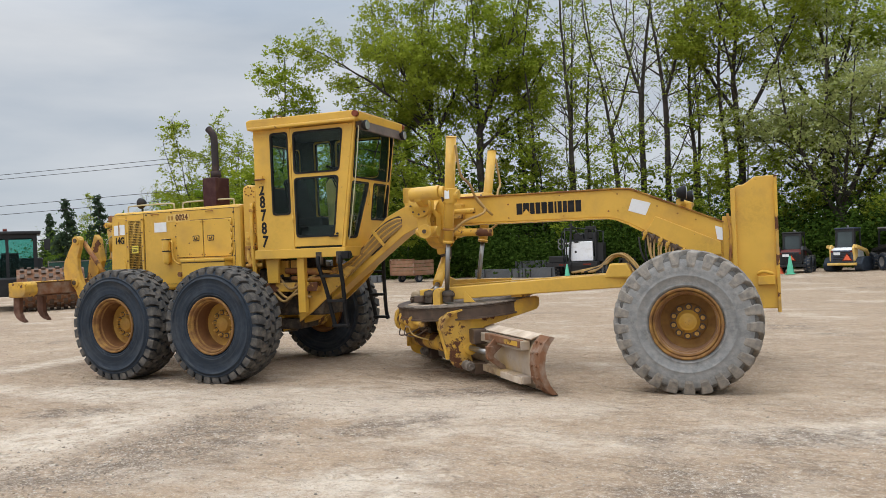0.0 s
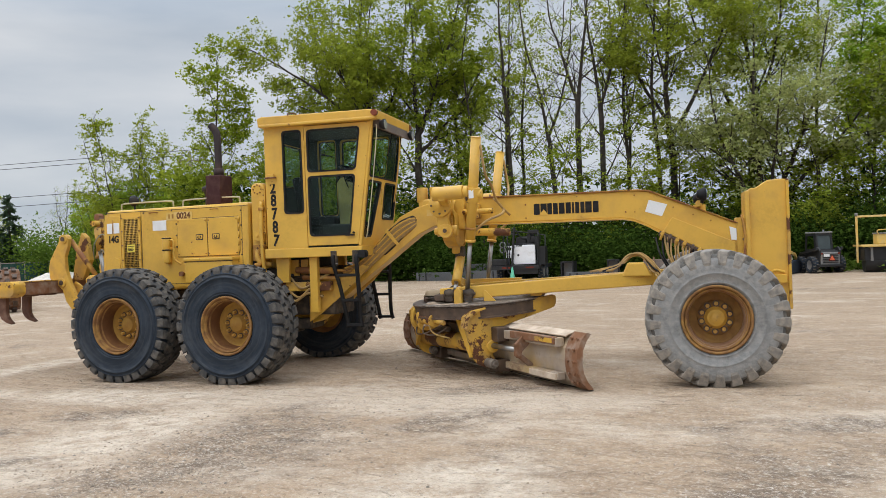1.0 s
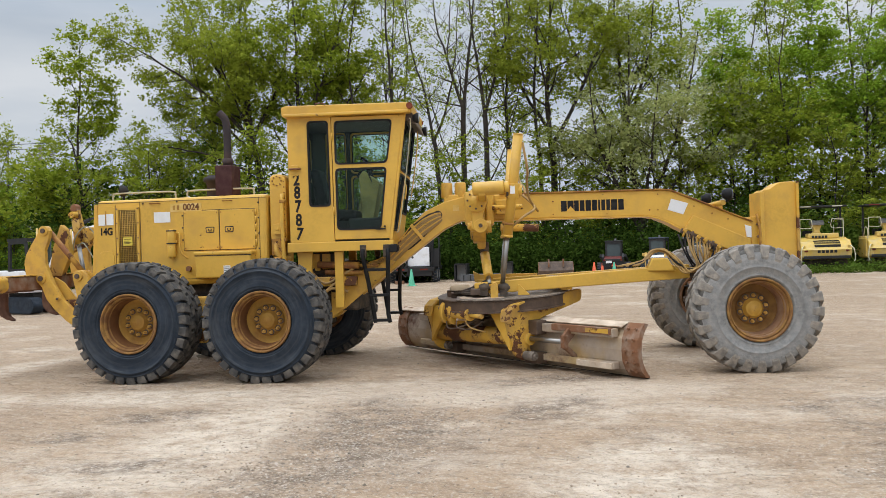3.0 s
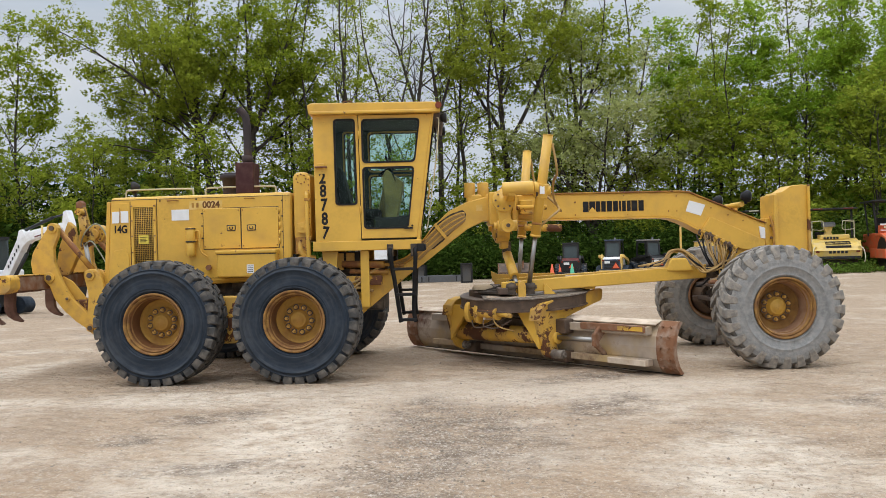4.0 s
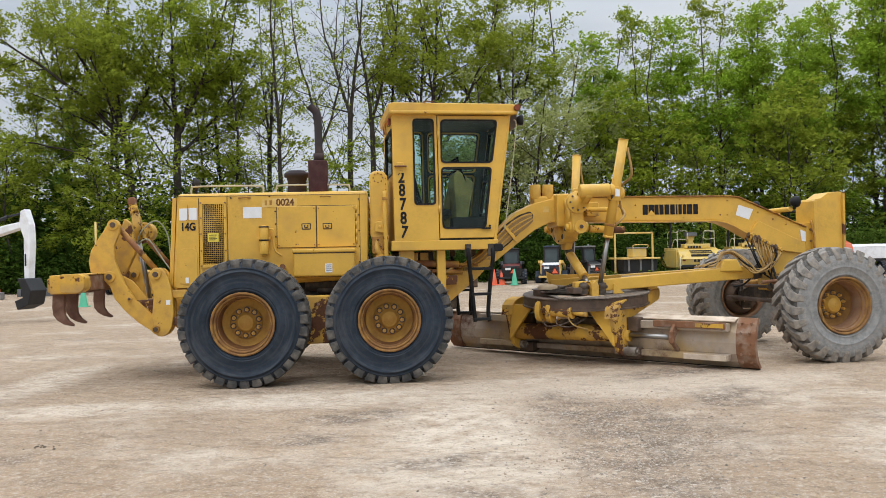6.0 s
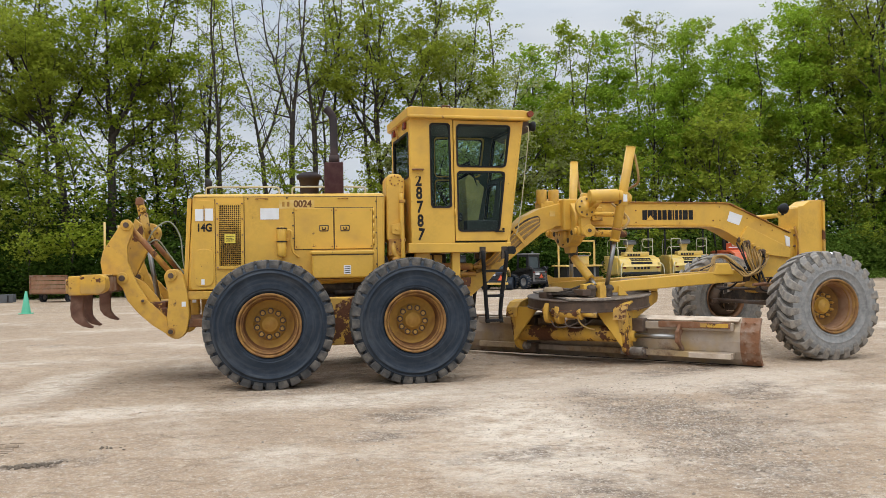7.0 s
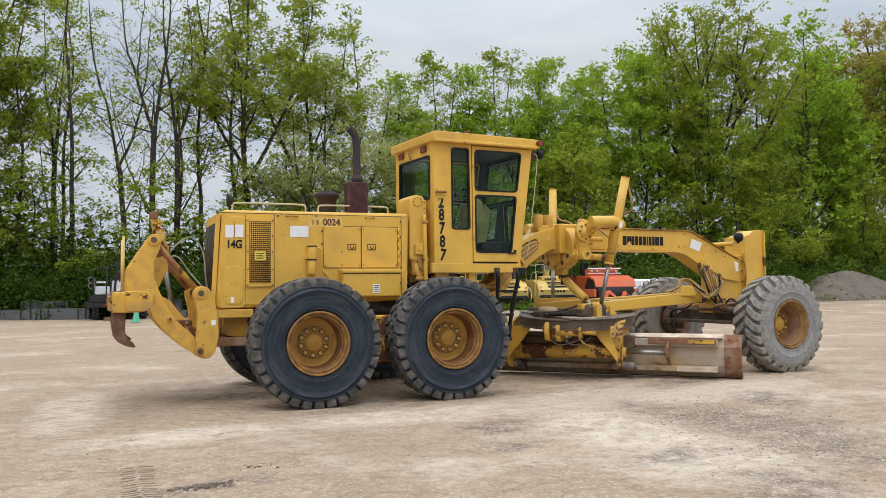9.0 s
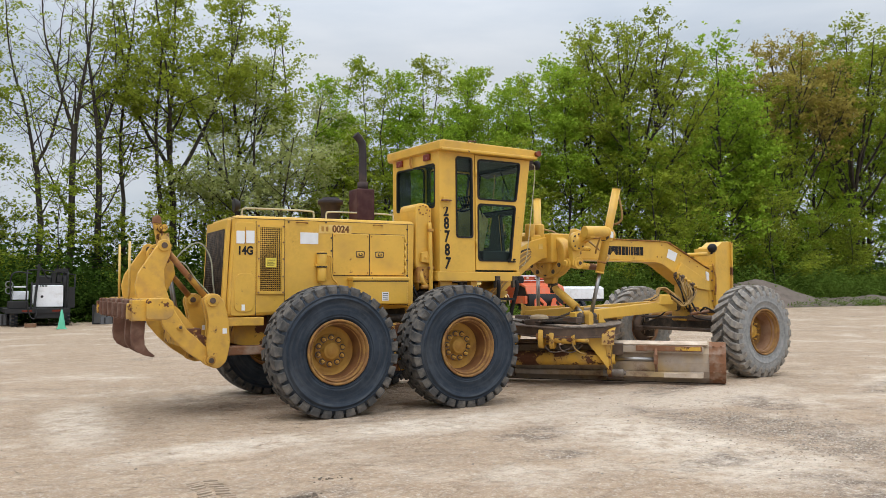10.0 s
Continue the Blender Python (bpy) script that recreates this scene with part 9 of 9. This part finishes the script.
for s in (-1, 1):
    part("side_plate", Shape().prism([(0.0, 0.02), (-0.06, 0.45), (0.12, 0.78), (0.5, 0.8), (0.9, 0.02)], s * 0.7 - 0.02, s * 0.7 + 0.02, axes="yz"), RUST, bk)
    part("hook", Shape().box(s * 0.3 - 0.03, s * 0.3 + 0.03, -0.12, 0.1, 0.6, 0.92), RUST, bk, bevel=0.01)
for x, y, w, h, turn in ((2.05, 25.0, 0.5, 0.85, 5), (-0.2, 26.5, 0.6, 0.8, -8)):
    cr = thing("steel_crate", "black open steel crate standing on the gravel", "crate", "steel crates", stand(x, y, turn))
    part("frame", Shape().plate([(-w / 2, 0), (-w / 2, h), (w / 2, h), (w / 2, 0)], [[(-w / 2 + 0.06, 0.06), (-w / 2 + 0.06, h - 0.06), (w / 2 - 0.06, h - 0.06), (w / 2 - 0.06, 0.06)]], lambda a, b: Vector((a, 0, b)), (0, 0.5, 0)), PAINT_BLACK, cr)
    part("back_panel", Shape().box(-w / 2 + 0.05, w / 2 - 0.05, 0.3, 0.34, 0.05, h - 0.05), PAINT_GREY, cr)
for x, y, ln, h, turn in ((-7.05, 28.75, 2.8, 0.42, -12), (-4.6, 28.1, 2.15, 0.46, -17), (-5.4, 29.1, 1.9, 0.78, -10), (-13.6, 26.0, 2.6, 0.34, 6), (0.9, 26.4, 2.2, 0.30, 3)):
    rp = thing("loading_ramp", "dark grey steel loading ramp lying by the wood", "ramp", "steel ramps", stand(x, y, turn))
    part("side_rail", Shape().box(-ln / 2, ln / 2, -0.04, 0.04, 0.0, h), RAMP_STEEL, rp, bevel=0.01)
    part("far_rail", Shape().box(-ln / 2, ln / 2, 0.56, 0.64, 0.0, h), RAMP_STEEL, rp, bevel=0.01)
    for k in range(7):
        xx = -ln / 2 + ln * (k + 0.5) / 7
        part("cross_bar", Shape().box(xx - 0.05, xx + 0.05, 0.04, 0.56, h - 0.12, h - 0.04), PAINT_BLACK, rp)
        if k in (0, 1, 5, 6):
            part("rib", Shape().box(xx - 0.03, xx + 0.03, -0.06, -0.04, 0.03, h - 0.03), PAINT_BLACK, rp)

# padfoot compactor with a black cab
pc = thing("padfoot_compactor", "dusty padfoot compactor with a black glazed cab", "compactor", at=stand(-18.5, 10.67, 51.5))
part("chassis", Shape().box(-0.9, 0.9, -1.0, 3.2, 0.5, 1.15), PAINT_BLACK, pc, bevel=0.05)
part("engine_hood", Shape().prism([(1.6, 1.1), (1.7, 1.85), (3.3, 1.75), (3.45, 1.0)], -0.85, 0.85, axes="yz"), PAINT_BLACK, pc, bevel=0.05)
cab_at = pose(-0.25, 1.3, -0.25)
cbx = part("cab", Shape().plate(rounded([(-0.95, 1.2), (-0.9, 2.95), (0.9, 2.95), (0.95, 1.2)], 0.06), [rounded([(-0.80, 1.4), (-0.78, 2.8), (-0.1, 2.8), (-0.1, 1.4)], 0.05), rounded([(0.0, 1.4), (0.0, 2.8), (0.78, 2.8), (0.80, 1.4)], 0.05)], lambda a, b: Vector((a, -1.3, b)), (0, 0.06, 0))
           .plate(rounded([(-1.3, 1.2), (-1.25, 2.95), (0.4, 2.95), (0.5, 1.2)], 0.06), [rounded([(-1.15, 1.4), (-1.12, 2.8), (0.25, 2.8), (0.3, 1.4)], 0.05)], lambda a, b: Vector((0.92, a, b)), (-0.06, 0, 0)), PAINT_BLACK, pc, at=cab_at)
part("cab_roof", Shape().box(-1.0, 1.05, -1.4, 0.6, 2.93, 3.06), PAINT_BLACK, cbx, bevel=0.04)
part("cab_back", Shape().plate([(-0.9, 1.2), (-0.9, 2.95), (0.9, 2.95), (0.9, 1.2)], [rounded([(-0.78, 1.6), (-0.78, 2.8), (0.78, 2.8), (0.78, 1.6)], 0.06)], lambda a, b: Vector((a, 0.40, b)), (0, 0.06, 0)), PAINT_BLACK, cbx)
part("far_side", Shape().plate([(-1.2, 1.2), (-1.2, 2.95), (0.4, 2.95), (0.4, 1.2)], [rounded([(-1.1, 1.5), (-1.1, 2.8), (0.28, 2.8), (0.28, 1.5)], 0.06)], lambda a, b: Vector((-0.94, a, b)), (0.04, 0, 0)), PAINT_BLACK, cbx)
part("rear_glass", Shape().box(-0.8, 0.8, 0.42, 0.43, 1.58, 2.82), TEAL_GLASS, cbx).visible_shadow = False
part("far_glass", Shape().box(-0.93, -0.92, -1.12, 0.3, 1.48, 2.82), TEAL_GLASS, cbx).visible_shadow = False
part("steering_column", Shape().cyl((0.0, -1.0, 1.2), (0.0, -0.85, 1.95), 0.05, seg=10).lathe([(0.17, -0.015), (0.19, 0.0), (0.17, 0.015)], 20, axis="z", closed=True, m=pose(0, -0.83, 2.0, 25, 0, 0)), PAINT_BLACK, cbx)
part("cab_glass", Shape().box(-0.85, 0.85, -1.27, -1.26, 1.35, 2.85), TEAL_GLASS, cbx).visible_shadow = False
part("side_glass", Shape().box(0.88, 0.89, -1.2, 0.3, 1.35, 2.85), GLASS, cbx).visible_shadow = False
part("seat", Shape().box(-0.3, 0.3, -0.6, -0.1, 1.2, 1.7).box(-0.3, 0.3, -0.15, 0.0, 1.6, 2.3), SEAT, cbx, bevel=0.04)
part("mirror", Shape().box(1.15, 1.35, -1.5, -1.42, 2.35, 2.75).cyl((0.95, -1.4, 2.7), (1.2, -1.45, 2.72), 0.02), PAINT_BLACK, cbx, bevel=0.02)
part("beacon", Shape().cyl((-0.1, -1.2, 3.06), (-0.1, -1.2, 3.16), 0.07, seg=14), LAMP_RED, cbx)
drum_at = pose(-0.9, -0.4, 0)
dm = part("drum", Shape().lathe([(0.58, 0.9), (0.68, 0.9), (0.68, 3.0), (0.58, 3.0)], 40, axis="x", closed=True, m=pose(0, -1.2, 0.75)).cyl((1.5, -1.2, 0.75), (1.56, -1.2, 0.75), 0.6, seg=30), RUST, pc, at=drum_at)
pd = Shape()
for r in range(9):
    for k in range(14):
        a = 2 * math.pi * (k + 0.5 * (r % 2)) / 14
        pd.box(1.0 + 0.22 * r, 1.13 + 0.22 * r, -0.07, 0.07, 0.66, 0.75, pose(0, -1.2, 0.75, math.degrees(a), 0, 0))
part("drum_pads", pd, DARK_RUST, dm)
part("drum_frame", Shape().box(3.02, 3.15, -2.0, 1.2, 0.5, 0.95).box(0.85, 3.15, 0.0, 0.2, 0.6, 0.95), YELLOW_WORN, pc, at=drum_at, bevel=0.02)
for s in (-1, 1):
    road_wheel(pc, s * 1.0, 2.4, 0.72, 0.72, 0.5, PAINT_YELLOW)

# mini excavator with a white boom
ex = thing("mini_excavator", "white mini excavator with raised boom and dark cab", "excavator", at=stand(-11.2, 11.7, -23) @ Matrix.Scale(0.87, 4))
part("tracks", Shape().prism(rounded([(-1.1, 0.02), (1.1, 0.02), (1.3, 0.28), (1.1, 0.55), (-1.1, 0.55), (-1.3, 0.28)], 0.2), -0.8, -0.42).prism(rounded([(-1.1, 0.02), (1.1, 0.02), (1.3, 0.28), (1.1, 0.55), (-1.1, 0.55), (-1.3, 0.28)], 0.2), 0.42, 0.8), RUBBER, ex, bevel=0.02)
part("undercarriage", Shape().box(-0.7, 0.7, -0.45, 0.45, 0.25, 0.7), PAINT_BLACK, ex, bevel=0.03)
up = part("upper_body", Shape().prism(rounded([(-1.1, -0.7), (0.8, -0.75), (0.9, 0.75), (-1.1, 0.75), (-1.25, 0.0)], 0.2), 0.70, 1.45, axes="xy"), PAINT_WHITE, ex, bevel=0.05)
part("red_stripe", Shape().box(-0.7, 0.5, -0.765, -0.755, 1.0, 1.10), PAINT_RED, up)
part("side_vent", Shape().box(-1.05, -0.7, -0.765, -0.75, 0.95, 1.3), PAINT_BLACK, up)
part("cab", Shape().plate(rounded([(-0.25, 1.4), (-0.2, 2.45), (0.8, 2.45), (0.95, 1.4)], 0.08), [rounded([(-0.12, 1.5), (-0.08, 2.33), (0.70, 2.33), (0.82, 1.5)], 0.06)], lambda a, b: Vector((a, -0.72, b)), (0, 0.06, 0)).box(-0.25, 0.85, -0.72, 0.2, 2.42, 2.52), PAINT_BLACK, ex)
part("cab_back", Shape().box(-0.2, 0.85, 0.10, 0.16, 1.4, 2.45), DARK_GLASS, ex)
bo = part("boom", Shape().prism([(0.75, 1.15), (1.62, 2.38), (1.95, 2.62), (3.75, 2.88), (3.80, 2.70), (2.15, 2.32), (1.90, 2.14), (1.0, 0.95)], -0.13, 0.13), PAINT_WHITE, ex, "white painted boom", bevel=0.03)
part("boom_cylinder", Shape().cyl((1.0, 0, 0.8), (1.95, 0, 1.95), 0.06).cyl((1.95, 0, 1.95), (2.15, 0, 2.25), 0.03).cyl((1.9, 0, 2.7), (3.2, 0, 3.05), 0.05).cyl((3.2, 0, 3.05), (3.95, 0, 3.17), 0.03), PAINT_BLACK, bo)
for k in range(6):
    part("number_bar", Shape().box(1.2 + 0.1 * k, 1.27 + 0.1 * k, -0.135, -0.13, 1.50 + 0.125 * k, 1.61 + 0.125 * k), PAINT_BLACK, bo)
part("red_mark", Shape().prism([(2.5, 2.45), (2.5, 2.49), (3.0, 2.58), (3.0, 2.54)], -0.136, -0.13), PAINT_RED, bo)
part("boom_bracket", Shape().prism([(1.65, 2.35), (1.78, 2.70), (1.92, 2.72), (2.08, 2.5)], -0.14, 0.14), PAINT_WHITE, bo)
dp = part("dipper", Shape().prism([(3.78, 3.2), (3.93, 3.25), (4.10, 2.8), (4.13, 2.3), (4.05, 1.2), (3.88, 1.2), (3.88, 2.4), (3.72, 2.78)], -0.12, 0.12), PAINT_WHITE, ex, "white dipper arm", bevel=0.03)
part("dipper_mark", Shape().box(3.92, 3.98, -0.126, -0.12, 1.6, 1.95), PAINT_BLACK, dp)
part("bucket", Shape().prism([(3.8, 1.25), (4.1, 1.25), (4.3, 0.9), (4.2, 0.5), (3.8, 0.35), (3.7, 0.6), (4.0, 0.7), (3.95, 0.95)], -0.3, 0.3), PAINT_BLACK, ex, bevel=0.02)

wk = thing("barrier_trestle", "small orange trestle with a traffic cone on it", "barrier", at=stand(-15.2, 23.5, 10))
part("rail", Shape().box(-0.6, 0.6, -0.04, 0.04, 0.3, 0.45), CONE_ORANGE, wk, bevel=0.01)
for x in (-0.6, 0.6):
    part("foot", Shape().box(x - 0.1, x + 0.1, -0.25, 0.25, 0.0, 0.3), PAINT_GREY, wk, bevel=0.02)
part("cone_top", Shape().lathe([(0.12, 0.45), (0.02, 0.95), (0.0005, 0.95)], 16, axis="z"), CONE_ORANGE, wk)

# gravel heap at the far corner
hp = bpy.data.meshes.new("gravel_mound")
nx, ny, vs, HEAP = 80, 24, [], 40.4
for j in range(ny):
    for i in range(nx):
        u, v = i / (nx - 1) * 2 - 1, j / (ny - 1) * 2 - 1
        px, py = 46.0 + u * 15, 28.4 + v * 2.4 + u * 0.8
        ridge = max(2.0 * max(0.0, 1 - abs((px - HEAP) / (5.2 if px < HEAP else 8.0)) ** 1.8), 0.8 * max(0.0, min(1.0, (px - HEAP) / 4, (60 - px) / 4)))
        vs.append((px, py, rise(px, py) - 0.06 + ridge * max(0.0, 1 - abs(v) ** 1.5) * (0.85 + 0.35 * noise.noise((px * 0.45, py * 0.45, 2)))))
hp.from_pydata(vs, [], [(j * nx + i, j * nx + i + 1, (j + 1) * nx + i + 1, (j + 1) * nx + i) for j in range(ny - 1) for i in range(nx - 1)])
hp.materials.append(GRAVEL)
for f in hp.polygons:
    f.use_smooth = True
tagged(new("gravel_mound", hp), "long brown mound of gravel at the wood's edge", "mound")

# power line on poles beyond the open ground
POLE = material("grey_pole", (0.22, 0.20, 0.18), 0.9, vary=0.2, grain=8)
for x, y, h in ((-31.5, 42.3, 9.6), (-62, 33, 10.5)):
    up_ = thing("utility_pole", "grey wooden utility pole with a short cross arm", "utility pole", "power line poles", stand(x, y, 20))
    part("pole", Shape().cyl((0, 0, -0.2), (0, 0, h), 0.15, 0.11, seg=12), POLE, up_)
    part("cross_arm", Shape().box(-0.9, 0.9, -0.06, 0.06, h - 0.7, h - 0.58), POLE, up_, bevel=0.01)
    for k in (-0.8, 0.0, 0.8):
        part("insulator", Shape().cyl((k, 0, h - 0.58), (k, 0, h - 0.4), 0.04, seg=10), PAINT_GREY, up_)
wires_ = thing("power_line", "thin dark power lines hanging between poles", "power line")
for dz, dx in ((0.0, 0), (0.35, 0.6), (-2.2, 0.3), (-2.9, 0.2)):
    pts = []
    for k in range(13):
        t = k / 12
        pts.append((-150 + t * 118.6 + dx, 10 + t * 32.3, 9.4 + dz + rise(-31, 42) - 2.2 * math.sin(math.pi * min(1, t * 1.0)) * 0.6))
    part("wire", Shape().tube(pts, 0.022, 5, 3), PAINT_BLACK, wires_)

FENCE_GREEN = material("green_screen_mesh", (0.018, 0.055, 0.045), 0.8, vary=0.25, grain=14, dirt=(0.05, 0.08, 0.07), dirt_amount=0.3)
# low fence and heaps at the far side of the open ground
fence = thing("yard_fence", "dark green screened fence with grey posts before bushes", "fence", at=stand(-53, 50, 10))
for k in range(9):
    part("post", Shape().box(-10.05 + 2.5 * k, -9.95 + 2.5 * k, -0.05, 0.05, -0.1, 1.9), POLE, fence, bevel=0.01)
for k in range(8):
    part("rail", Shape().box(-10 + 2.5 * k, -7.5 + 2.5 * k, -0.075, -0.05, 1.72, 1.80), POLE, fence)
    part("panel", Shape().box(-9.95 + 2.5 * k, -7.55 + 2.5 * k, -0.02, 0.02, 0.08, 1.72), FENCE_GREEN, fence, "dark green screen panel")


def heap(cx, cy, rx, ry, h, mat, label, seed):
    """A loose round-topped heap."""
    v, f, seg, rings = [(cx, cy, rise(cx, cy) + h)], [], 24, 8
    for r in range(1, rings + 1):
        q = r / rings
        for k in range(seg):
            a = 2 * math.pi * k / seg
            w = 1 + 0.18 * noise.noise((math.cos(a) * 1.5, math.sin(a) * 1.5, seed))
            x, y = cx + rx * q * w * math.cos(a), cy + ry * q * w * math.sin(a)
            z = h * (1 - q) ** 0.85 * (1 + 0.3 * noise.noise((x * 1.3, y * 1.3, seed))) if r < rings else -0.08
            v.append((x, y, rise(x, y) + z))
    f += [(0, 1 + k, 1 + (k + 1) % seg) for k in range(seg)]
    for r in range(rings - 1):
        f += [(1 + r * seg + k, 1 + (r + 1) * seg + k, 1 + (r + 1) * seg + (k + 1) % seg, 1 + r * seg + (k + 1) % seg) for k in range(seg)]
    me = bpy.data.meshes.new("gravel_mound")
    me.from_pydata(v, [], f)
    me.materials.append(mat)
    for p in me.polygons:
        p.use_smooth = True
    return tagged(new("gravel_mound", me), label, "mound")


PALE_GRAVEL = material("pale_crushed_stone", (0.62, 0.58, 0.53), 0.95, vary=0.2, grain=12, dirt=(0.45, 0.40, 0.34), dirt_amount=0.3, bump=0.6)
heap(-47.0, 45.0, 3.2, 2.2, 1.1, PALE_GRAVEL, "pale mound of crushed stone beyond the yard", 1.0)
